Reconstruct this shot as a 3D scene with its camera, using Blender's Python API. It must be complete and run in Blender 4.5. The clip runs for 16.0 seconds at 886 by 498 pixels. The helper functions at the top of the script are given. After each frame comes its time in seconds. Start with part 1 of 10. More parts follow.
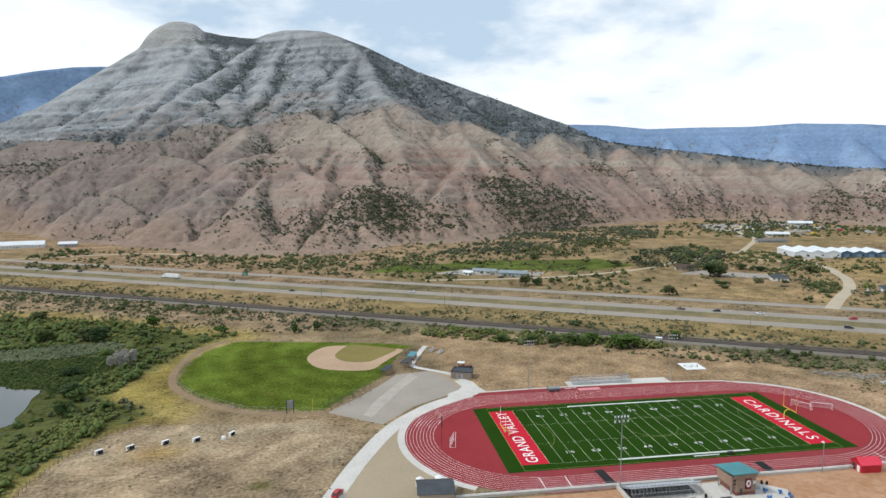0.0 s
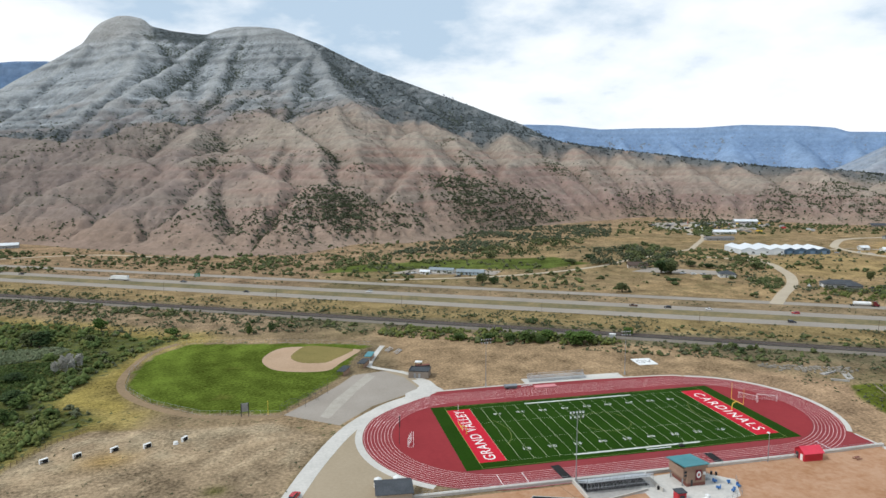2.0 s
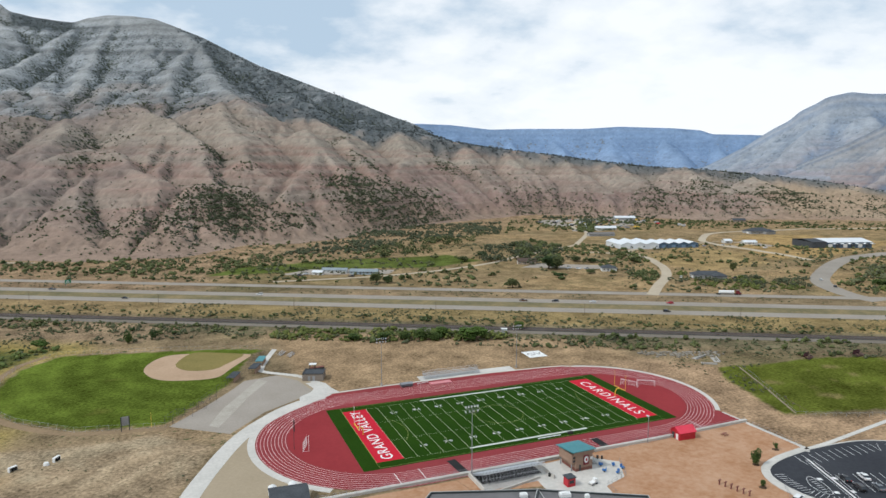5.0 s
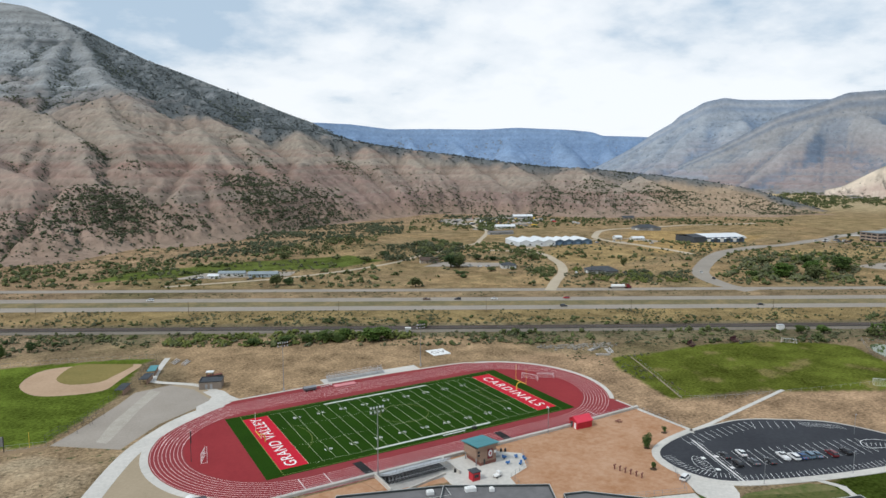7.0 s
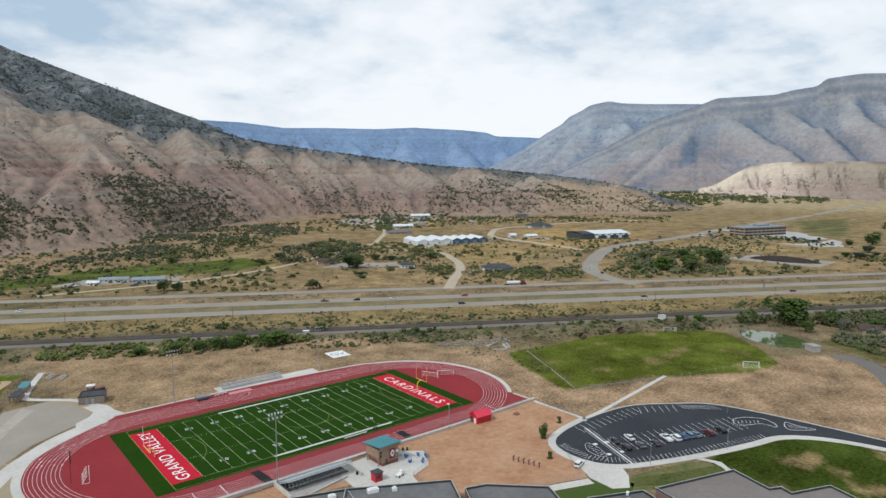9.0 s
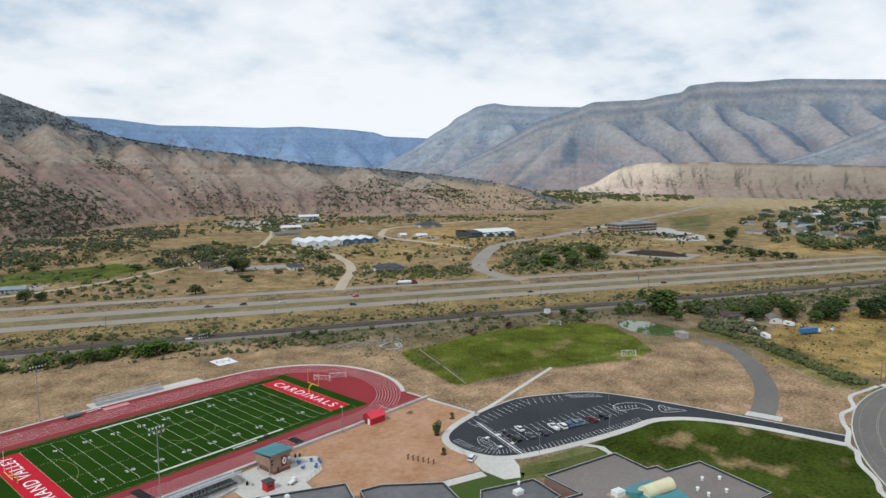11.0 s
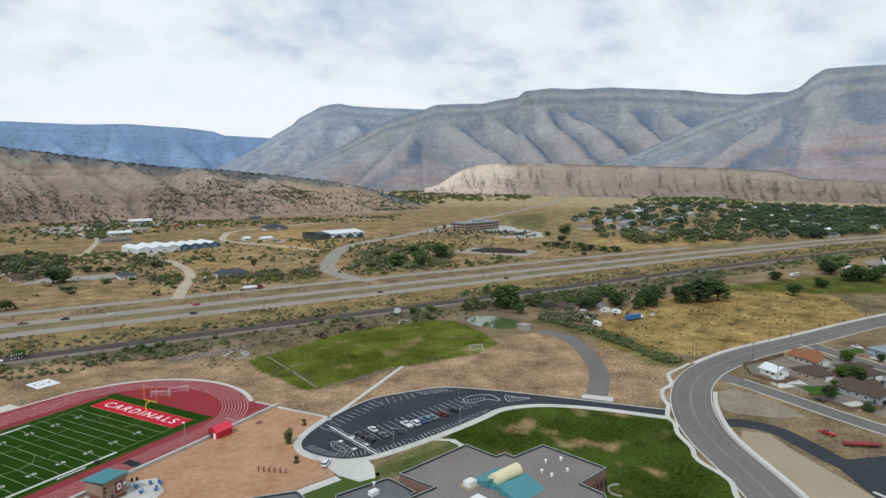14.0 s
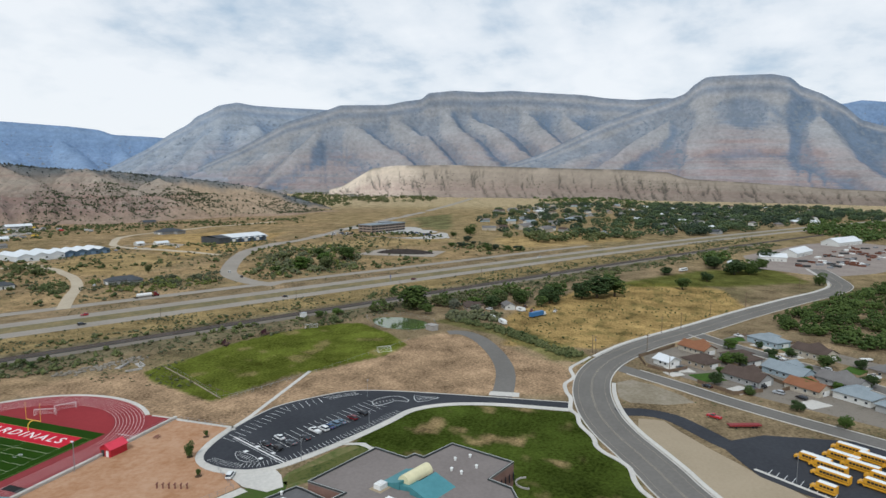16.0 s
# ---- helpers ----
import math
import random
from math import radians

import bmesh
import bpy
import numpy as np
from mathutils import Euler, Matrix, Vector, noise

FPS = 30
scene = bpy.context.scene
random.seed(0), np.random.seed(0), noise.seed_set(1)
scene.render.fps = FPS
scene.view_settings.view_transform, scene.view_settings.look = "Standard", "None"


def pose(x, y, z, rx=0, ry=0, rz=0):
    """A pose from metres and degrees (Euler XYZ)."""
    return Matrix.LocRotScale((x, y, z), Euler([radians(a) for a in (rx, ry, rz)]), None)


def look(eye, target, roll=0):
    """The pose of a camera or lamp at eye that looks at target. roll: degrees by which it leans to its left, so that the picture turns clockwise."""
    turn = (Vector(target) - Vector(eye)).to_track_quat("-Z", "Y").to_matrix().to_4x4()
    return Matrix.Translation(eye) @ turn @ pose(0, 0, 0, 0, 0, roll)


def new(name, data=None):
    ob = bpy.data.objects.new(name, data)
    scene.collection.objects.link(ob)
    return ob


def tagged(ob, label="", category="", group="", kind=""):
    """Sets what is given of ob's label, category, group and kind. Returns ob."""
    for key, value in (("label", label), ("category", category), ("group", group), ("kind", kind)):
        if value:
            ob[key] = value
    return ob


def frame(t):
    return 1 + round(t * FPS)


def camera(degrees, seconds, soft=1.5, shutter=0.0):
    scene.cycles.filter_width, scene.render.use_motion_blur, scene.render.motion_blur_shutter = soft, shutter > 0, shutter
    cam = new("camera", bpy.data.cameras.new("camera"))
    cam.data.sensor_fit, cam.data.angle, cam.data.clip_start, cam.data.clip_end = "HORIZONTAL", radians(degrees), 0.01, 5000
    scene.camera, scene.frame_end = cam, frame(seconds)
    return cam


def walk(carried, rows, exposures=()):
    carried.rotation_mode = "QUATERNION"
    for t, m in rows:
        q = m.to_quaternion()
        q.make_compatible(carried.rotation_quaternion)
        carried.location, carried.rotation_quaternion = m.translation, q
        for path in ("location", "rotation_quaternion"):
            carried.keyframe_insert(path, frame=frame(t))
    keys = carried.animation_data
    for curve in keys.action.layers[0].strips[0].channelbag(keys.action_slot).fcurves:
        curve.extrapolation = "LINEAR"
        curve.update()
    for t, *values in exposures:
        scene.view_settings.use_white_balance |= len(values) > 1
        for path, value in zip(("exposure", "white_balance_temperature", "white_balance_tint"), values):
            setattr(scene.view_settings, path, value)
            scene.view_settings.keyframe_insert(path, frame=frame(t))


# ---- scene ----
cam = camera(67.8, 16.0)
EYE = Vector((-109.9, -215.1, 92.6))
# seconds, yaw, pitch, lean, in degrees: the drone hovers and pans to the right
PATH = [
    (0, -8.92, -6.85, -0.18),
    (0.5, -9.69, -6.87, -0.15),
    (1, -10.59, -6.89, -0.12),
    (1.5, -11.63, -6.90, -0.10),
    (2, -12.70, -6.92, -0.07),
    (2.5, -13.87, -6.94, -0.05),
    (3, -15.29, -6.95, -0.02),
    (3.5, -16.90, -6.97, 0.00),
    (6, -25.99, -7.02, 0.11),
    (6.5, -28.26, -7.02, 0.13),
    (7, -30.52, -7.02, 0.14),
    (7.5, -32.60, -7.03, 0.16),
    (8, -34.79, -7.03, 0.18),
    (8.5, -37.07, -7.03, 0.19),
    (9, -39.40, -7.02, 0.20),
    (11.5, -51.41, -6.97, 0.26),
    (12, -53.83, -6.95, 0.27),
    (12.5, -56.02, -6.93, 0.28),
    (13, -58.09, -6.90, 0.28),
    (13.5, -60.09, -6.88, 0.29),
    (14, -62.14, -6.85, 0.29),
    (14.5, -64.21, -6.81, 0.30),
    (15, -66.26, -6.78, 0.30),
    (15.5, -68.28, -6.74, 0.30),
    (16, -70.29, -6.69, 0.31),
]


EXPOSURES = [(0, 0.06, 6260, 9), (3.5, 0.0, 6260, 9), (8, -0.13, 6250, 9), (12, -0.19, 6210, 9), (16, -0.21, 6180, 9)]


def heading(yaw, pitch):
    a, b = radians(yaw), radians(pitch)
    return Vector((-math.sin(a) * math.cos(b), math.cos(a) * math.cos(b), math.sin(b)))


walk(cam, [(t, look(EYE, EYE + heading(yaw, pitch), roll)) for t, yaw, pitch, roll in PATH], EXPOSURES)

# ---- world, sun ----
world = bpy.data.worlds.new("overcast_sky")
scene.world = world
world.use_nodes = True


def build_world():
    nt = world.node_tree
    nt.nodes.clear()
    n, l = nt.nodes.new, nt.links.new
    out = n("ShaderNodeOutputWorld")
    bg = n("ShaderNodeBackground")
    sky = n("ShaderNodeTexSky")
    sky.sky_type, sky.sun_disc = "NISHITA", False
    sky.sun_elevation, sky.sun_rotation = radians(48), radians(-95)
    sky_low = n("ShaderNodeVectorMath")
    sky_low.operation = "SCALE"
    sky_low.inputs["Scale"].default_value = 0.10
    l(sky.outputs["Color"], sky_low.inputs[0])
    tc = n("ShaderNodeTexCoord")
    sep = n("ShaderNodeSeparateXYZ")
    l(tc.outputs["Generated"], sep.inputs[0])
    up = n("ShaderNodeMath")
    up.operation = "MAXIMUM"
    up.inputs[1].default_value = 0.0
    l(sep.outputs["Z"], up.inputs[0])
    lift = n("ShaderNodeMath")
    lift.operation = "ADD"
    lift.inputs[1].default_value = 0.3
    l(up.outputs[0], lift.inputs[0])
    flat = n("ShaderNodeCombineXYZ")
    for axis in ("X", "Y"):
        d = n("ShaderNodeMath")
        d.operation = "DIVIDE"
        l(sep.outputs[axis], d.inputs[0])
        l(lift.outputs[0], d.inputs[1])
        l(d.outputs[0], flat.inputs[axis])
    # broad cloud decks, seen edge on toward the horizon
    broad = n("ShaderNodeTexNoise")
    broad.inputs["Scale"].default_value, broad.inputs["Detail"].default_value = CLOUD_SCALE, 7
    broad.inputs["Roughness"].default_value = 0.52
    broad.inputs["Distortion"].default_value = 0.3
    shift = n("ShaderNodeVectorMath")
    shift.operation = "ADD"
    shift.inputs[1].default_value = CLOUD_SHIFT
    l(flat.outputs[0], shift.inputs[0])
    l(shift.outputs[0], broad.inputs["Vector"])
    deck = n("ShaderNodeValToRGB")
    deck.color_ramp.elements[0].position, deck.color_ramp.elements[0].color = 0.33, (0.50, 0.62, 0.74, 1)
    deck.color_ramp.elements[1].position, deck.color_ramp.elements[1].color = 0.60, (1.0, 1.01, 1.015, 1)
    e = deck.color_ramp.elements.new(0.48)
    e.color = (0.88, 0.915, 0.945, 1)
    # the deck thins to bright cloud toward the horizon
    low_sky = n("ShaderNodeMapRange")
    low_sky.inputs["From Min"].default_value, low_sky.inputs["From Max"].default_value = 0.04, 0.30
    low_sky.inputs["To Min"].default_value, low_sky.inputs["To Max"].default_value = 0.09, -0.10
    l(up.outputs[0], low_sky.inputs["Value"])
    # smaller billows and streaks within the decks
    billow = n("ShaderNodeTexNoise")
    billow.inputs["Scale"].default_value, billow.inputs["Detail"].default_value, billow.inputs["Roughness"].default_value = 5.5, 6, 0.55
    l(shift.outputs[0], billow.inputs["Vector"])
    ragged = n("ShaderNodeMath")
    ragged.operation = "MULTIPLY_ADD"
    ragged.inputs[1].default_value = 0.42
    l(billow.outputs["Fac"], ragged.inputs[0])
    l(broad.outputs["Fac"], ragged.inputs[2])
    level = n("ShaderNodeMath")
    level.inputs[1].default_value = -0.21
    l(ragged.outputs[0], level.inputs[0])
    thick = n("ShaderNodeMath")
    l(level.outputs[0], thick.inputs[0])
    l(low_sky.outputs[0], thick.inputs[1])
    l(thick.outputs[0], deck.inputs["Fac"])
    mix = n("ShaderNodeMix")
    mix.data_type = "RGBA"
    mix.inputs["Factor"].default_value = 0.92
    l(sky_low.outputs[0], mix.inputs["A"])
    l(deck.outputs["Color"], mix.inputs["B"])
    l(mix.outputs["Result"], bg.inputs["Color"])
    bg.inputs["Strength"].default_value = SKY_STRENGTH
    l(bg.outputs[0], out.inputs[0])


CLOUD_SCALE, CLOUD_SHIFT, SKY_STRENGTH = 1.25, (1.0, 4.2, 0.0), 1.08
build_world()
sun = new("sun", bpy.data.lights.new("sun", "SUN"))
sun.data.energy, sun.data.angle, sun.data.color = 2.2, radians(6), (1.0, 0.96, 0.90)
sun.matrix_world = look((0, 0, 0), (-math.sin(radians(-95)) * math.cos(radians(48)), -math.cos(radians(-95)) * math.cos(radians(48)), -math.sin(radians(48))))
scene.view_settings.exposure = 0.0

# ---- materials ----


def mat(name, a, b=None, rough=0.8, fine=2.0, coarse=0.08, metal=0.0, bump=0.0, c=None, spec=None, per_object=0.0):
    """A material that varies between two or three colours at two scales, given in cycles a metre."""
    m = bpy.data.materials.new(name)
    m.use_nodes = True
    nt = m.node_tree
    n, l = nt.nodes.new, nt.links.new
    p = nt.nodes["Principled BSDF"]
    p.inputs["Roughness"].default_value, p.inputs["Metallic"].default_value = rough, metal
    p.inputs["Specular IOR Level"].default_value = (0.05 if rough > 0.75 else 0.35) if spec is None else spec
    a = (*a, 1.0) if len(a) == 3 else a
    if b is None:
        b = tuple(0.8 * v for v in a[:3])
    b = (*b, 1.0) if len(b) == 3 else b
    geo = n("ShaderNodeNewGeometry")
    big, small = n("ShaderNodeTexNoise"), n("ShaderNodeTexNoise")
    for tex, s, d in ((big, coarse, 4), (small, fine, 3)):
        l(geo.outputs["Position"], tex.inputs["Vector"])
        tex.inputs["Scale"].default_value, tex.inputs["Detail"].default_value = s, d
        tex.inputs["Roughness"].default_value = 0.6
    add = n("ShaderNodeMath")
    add.operation = "MULTIPLY_ADD"
    add.inputs[1].default_value = 0.55
    l(big.outputs["Fac"], add.inputs[0])
    half = n("ShaderNodeMath")
    half.operation = "MULTIPLY"
    half.inputs[1].default_value = 0.45
    l(small.outputs["Fac"], half.inputs[0])
    l(half.outputs[0], add.inputs[2])
    ramp = n("ShaderNodeValToRGB")
    els = ramp.color_ramp.elements
    els[0].position, els[0].color = 0.36, b
    els[1].position, els[1].color = 0.62, a
    if c is not None:
        e = els.new(0.49)
        e.color = (*c, 1.0) if len(c) == 3 else c
    l(add.outputs[0], ramp.inputs["Fac"])
    colour = ramp.outputs["Color"]
    if per_object:
        info = n("ShaderNodeObjectInfo")
        hsv = n("ShaderNodeHueSaturation")
        rng = n("ShaderNodeMapRange")
        rng.inputs["To Min"].default_value, rng.inputs["To Max"].default_value = 1 - per_object, 1 + per_object
        l(info.outputs["Random"], rng.inputs["Value"])
        l(rng.outputs[0], hsv.inputs["Value"])
        l(colour, hsv.inputs["Color"])
        colour = hsv.outputs["Color"]
    l(colour, p.inputs["Base Color"])
    if bump:
        bp = n("ShaderNodeBump")
        bp.inputs["Strength"].default_value, bp.inputs["Distance"].default_value = bump, 0.5 / max(fine, 0.01)
        l(small.outputs["Fac"], bp.inputs["Height"])
        l(bp.outputs[0], p.inputs["Normal"])
    return m


def mat_ground(name, fine=0.6, coarse=0.03, spread=0.45, bump=0.3, rough=0.95, speck=None, speck_scale=0.25, speck_at=0.62):
    """Earth whose colour comes from the mesh's own colour layer, broken up by grain and, where asked, by dark scrub specks."""
    m = bpy.data.materials.new(name)
    m.use_nodes = True
    nt = m.node_tree
    n, l = nt.nodes.new, nt.links.new
    p = nt.nodes["Principled BSDF"]
    p.inputs["Roughness"].default_value, p.inputs["Specular IOR Level"].default_value = rough, 0.0
    col = n("ShaderNodeAttribute")
    col.attribute_name = "earth"
    geo = n("ShaderNodeNewGeometry")
    facs = []
    for s, d in ((fine, 5), (coarse, 5)):
        t = n("ShaderNodeTexNoise")
        t.inputs["Scale"].default_value, t.inputs["Detail"].default_value, t.inputs["Roughness"].default_value = s, d, 0.65
        l(geo.outputs["Position"], t.inputs["Vector"])
        facs.append(t.outputs["Fac"])
    add = n("ShaderNodeMath")
    l(facs[0], add.inputs[0])
    l(facs[1], add.inputs[1])
    rng = n("ShaderNodeMapRange")
    rng.inputs["From Min"].default_value, rng.inputs["From Max"].default_value = 0.7, 1.3
    rng.inputs["To Min"].default_value, rng.inputs["To Max"].default_value = 1 - spread, 1 + spread
    l(add.outputs[0], rng.inputs["Value"])
    mul = n("ShaderNodeVectorMath")
    mul.operation = "SCALE"
    l(col.outputs["Color"], mul.inputs[0])
    l(rng.outputs[0], mul.inputs["Scale"])
    colour = mul.outputs[0]
    if speck:
        t = n("ShaderNodeTexNoise")
        t.inputs["Scale"].default_value, t.inputs["Detail"].default_value, t.inputs["Roughness"].default_value = speck_scale, 3, 0.6
        l(geo.outputs["Position"], t.inputs["Vector"])
        # the colour layer's alpha says how thickly scrub grows
        sub = n("ShaderNodeMath")
        sub.operation = "MULTIPLY_ADD"
        sub.inputs[1].default_value = 0.22
        l(col.outputs["Alpha"], sub.inputs[0])
        l(t.outputs["Fac"], sub.inputs[2])
        step = n("ShaderNodeMapRange")
        step.inputs["From Min"].default_value, step.inputs["From Max"].default_value = speck_at, speck_at + 0.05
        l(sub.outputs[0], step.inputs["Value"])
        mx = n("ShaderNodeMix")
        mx.data_type = "RGBA"
        l(step.outputs[0], mx.inputs["Factor"])
        l(colour, mx.inputs["A"])
        mx.inputs["B"].default_value = (*speck, 1)
        colour = mx.outputs["Result"]
    l(colour, p.inputs["Base Color"])
    if bump:
        bp = n("ShaderNodeBump")
        bp.inputs["Strength"].default_value, bp.inputs["Distance"].default_value = bump, 0.6 / fine
        l(facs[0], bp.inputs["Height"])
        l(bp.outputs[0], p.inputs["Normal"])
    return m

# ---- shape helpers ----


class Shape:
    """Gathers faces of plain solids for one mesh."""

    def __init__(self):
        self.v, self.f = [], []

    def solid(self, verts, faces):
        k = len(self.v)
        self.v += [tuple(p) for p in verts]
        self.f += [tuple(i + k for i in q) for q in faces]
        return self

    def prism(self, poly, z0, z1):
        """An upright prism over a polygon, counter-clockwise from above."""
        if sum(a[0] * b[1] - b[0] * a[1] for a, b in zip(poly, [*poly[1:], poly[0]])) < 0:
            poly = poly[::-1]
        n = len(poly)
        vs = [(x, y, z0) for x, y in poly] + [(x, y, z1) for x, y in poly]
        return self.solid(vs, [tuple(range(n, 2 * n)), tuple(range(n - 1, -1, -1))] + [(i, (i + 1) % n, n + (i + 1) % n, n + i) for i in range(n)])

    def box(self, x, y, z, sx, sy, sz, turn=0.0):
        """A box that stands on (x, y, z), turned by degrees."""
        c, s = math.cos(radians(turn)), math.sin(radians(turn))
        quad = [(-sx / 2, -sy / 2), (sx / 2, -sy / 2), (sx / 2, sy / 2), (-sx / 2, sy / 2)]
        return self.prism([(x + a * c - b * s, y + a * s + b * c) for a, b in quad], z, z + sz)

    def tube(self, a, b, r0, r1=None, n=8):
        r1 = r0 if r1 is None else r1
        a, b = Vector(a), Vector(b)
        q = (b - a).to_track_quat("Z", "Y")
        ring = [Vector((math.cos(2 * math.pi * i / n), math.sin(2 * math.pi * i / n), 0)) for i in range(n)]
        vs = [a + q @ (p * r0) for p in ring] + [b + q @ (p * r1) for p in ring]
        return self.solid(vs, [tuple(range(n - 1, -1, -1)), tuple(range(n, 2 * n))] + [(i, (i + 1) % n, n + (i + 1) % n, n + i) for i in range(n)])

    def strip(self, line, width, z0, z1, closed=False):
        """A band of even width along a line on the ground."""
        left, right = offset_line(line, width / 2, closed), offset_line(line, -width / 2, closed)
        return self.band(left, right, z0, z1, closed)

    def band(self, left, right, z0, z1, closed=False):
        n = len(left)
        vs = [(*p, z1) for p in left] + [(*p, z1) for p in right] + [(*p, z0) for p in left] + [(*p, z0) for p in right]
        fs = []
        for i in range(n if closed else n - 1):
            j = (i + 1) % n
            fs += [(i, n + i, n + j, j), (i, j, 2 * n + j, 2 * n + i), (n + j, n + i, 3 * n + i, 3 * n + j)]
        if not closed:
            fs += [(0, 2 * n, 3 * n, n), (n - 1, 2 * n - 1, 4 * n - 1, 3 * n - 1)]
        return self.solid(vs, fs)

    def gable(self, x, y, z, sx, sy, h, turn=0.0, over=0.0, thick=0.25):
        """A gabled roof slab, ridge along x."""
        c, s = math.cos(radians(turn)), math.sin(radians(turn))
        ax, ay = sx / 2 + over, sy / 2 + over
        drop = h * over / (sy / 2) if sy else 0
        prof = [(-ay, -drop), (0, h), (ay, -drop), (ay, -drop - thick), (0, h - thick), (-ay, -drop - thick)]
        vs = []
        for px in (-ax, ax):
            for py, pz in prof:
                vs.append((x + px * c - py * s, y + px * s + py * c, z + pz + thick))
        fs = [(0, 1, 7, 6), (1, 2, 8, 7), (2, 3, 9, 8), (3, 4, 10, 9), (4, 5, 11, 10), (5, 0, 6, 11), (0, 5, 4, 1), (1, 4, 3, 2), (6, 7, 10, 11), (7, 8, 9, 10)]
        return self.solid(vs, [q[::-1] for q in fs])

    def hip(self, x, y, z, sx, sy, h, turn=0.0, over=0.0):
        """A hipped roof over a rectangle."""
        c, s = math.cos(radians(turn)), math.sin(radians(turn))
        ax, ay = sx / 2 + over, sy / 2 + over
        r = max(ax - ay, 0.01)
        pts = [(-ax, -ay, 0), (ax, -ay, 0), (ax, ay, 0), (-ax, ay, 0), (-ax, -ay, 0.2), (ax, -ay, 0.2), (ax, ay, 0.2), (-ax, ay, 0.2), (-r, 0, h), (r, 0, h)]
        vs = [(x + a * c - b * s, y + a * s + b * c, z + d) for a, b, d in pts]
        return self.solid(vs, [(3, 2, 1, 0), (0, 1, 5, 4), (1, 2, 6, 5), (2, 3, 7, 6), (3, 0, 4, 7), (4, 5, 9, 8), (5, 6, 9), (6, 7, 8, 9), (7, 4, 8)])

    def mesh(self, name, smooth=False):
        me = bpy.data.meshes.new(name)
        me.from_pydata(self.v, [], self.f)
        me.validate()
        me.update()
        if smooth:
            me.shade_smooth()
        return me


def offset_line(line, d, closed=False):
    pts = [Vector(p[:2]) for p in line]
    n, out = len(pts), []
    for i, p in enumerate(pts):
        a = pts[i - 1] if (i or closed) else p
        b = pts[(i + 1) % n] if (i < n - 1 or closed) else p
        t1, t2 = (p - a), (b - p)
        t1 = t1.normalized() if t1.length > 1e-9 else t2.normalized()
        t2 = t2.normalized() if t2.length > 1e-9 else t1
        t = (t1 + t2).normalized()
        k = max(t.dot(t1), 0.4)
        out.append((p.x - t.y * d / k, p.y + t.x * d / k))
    return out


def curve_line(points, step=3.0, closed=False):
    """A smooth line through the given points."""
    pts = [Vector((*p[:2], 0)) for p in points]
    n, out = len(pts), []
    for i in range(n if closed else n - 1):
        p1, p2 = pts[i], pts[(i + 1) % n]
        p0 = pts[i - 1] if (i or closed) else p1 - (p2 - p1)
        p3 = pts[(i + 2) % n] if (i < n - 2 or closed) else p2 + (p2 - p1)
        k = max(2, int((p2 - p1).length / step))
        for j in range(k):
            t = j / k
            q = 0.5 * (2 * p1 + (p2 - p0) * t + (2 * p0 - 5 * p1 + 4 * p2 - p3) * t * t + (3 * p1 - p0 - 3 * p2 + p3) * t**3)
            out.append((q.x, q.y))
    if not closed:
        out.append(tuple(pts[-1][:2]))
    return out


def part(name, shape, material, parent=None, label="", smooth=False, at=None):
    """Links a shape (or a mesh) as one mesh object under a thing or a part."""
    me = shape.mesh(name, smooth) if isinstance(shape, Shape) else shape
    if not me.materials and material:
        me.materials.append(material)
    ob = new(name, me)
    if parent:
        ob.parent = parent
    if at is not None:
        ob.matrix_basis = at
    return tagged(ob, label)


def thing(name, label, category, x=0.0, y=0.0, z=0.0, turn=0.0, group="", kind=""):
    ob = new(name)
    ob.empty_display_size = 0.5
    ob.matrix_basis = pose(x, y, z, 0, 0, turn)
    return tagged(ob, label, category, group, kind)


def sheet(name, shape, material, label="", category="", kind="structure"):
    return tagged(part(name, shape, material), label, category, "", kind)


def soft_noise(x, y, seed=0):
    """Smooth gradient noise of a plane, about -1 to 1, for whole arrays."""
    r = np.random.RandomState(seed)
    perm = np.concatenate([r.permutation(256)] * 3)
    ang = r.rand(256) * 2 * np.pi
    gx, gy = np.cos(ang), np.sin(ang)
    xi, yi = np.floor(x).astype(int), np.floor(y).astype(int)
    xf, yf = x - xi, y - yi
    u, v = xf**3 * (xf * (xf * 6 - 15) + 10), yf**3 * (yf * (yf * 6 - 15) + 10)

    def corner(i, j):
        h = perm[perm[(xi + i) % 256] + (yi + j) % 256]
        return gx[h] * (xf - i) + gy[h] * (yf - j)

    a = corner(0, 0) * (1 - u) + corner(1, 0) * u
    b = corner(0, 1) * (1 - u) + corner(1, 1) * u
    return (a * (1 - v) + b * v) * 1.5


def layered(x, y, octaves=4, seed=0, gain=0.5, ridged=False):
    total, amp, norm = 0.0, 1.0, 0.0
    for k in range(octaves):
        q = soft_noise(x * 2**k, y * 2**k, seed + k)
        total = total + amp * (1 - 2 * np.abs(q) if ridged else q)
        norm += amp
        amp *= gain
    return total / norm


def smooth_step(a, b, x):
    t = np.clip((x - a) / (b - a), 0, 1)
    return t * t * (3 - 2 * t)


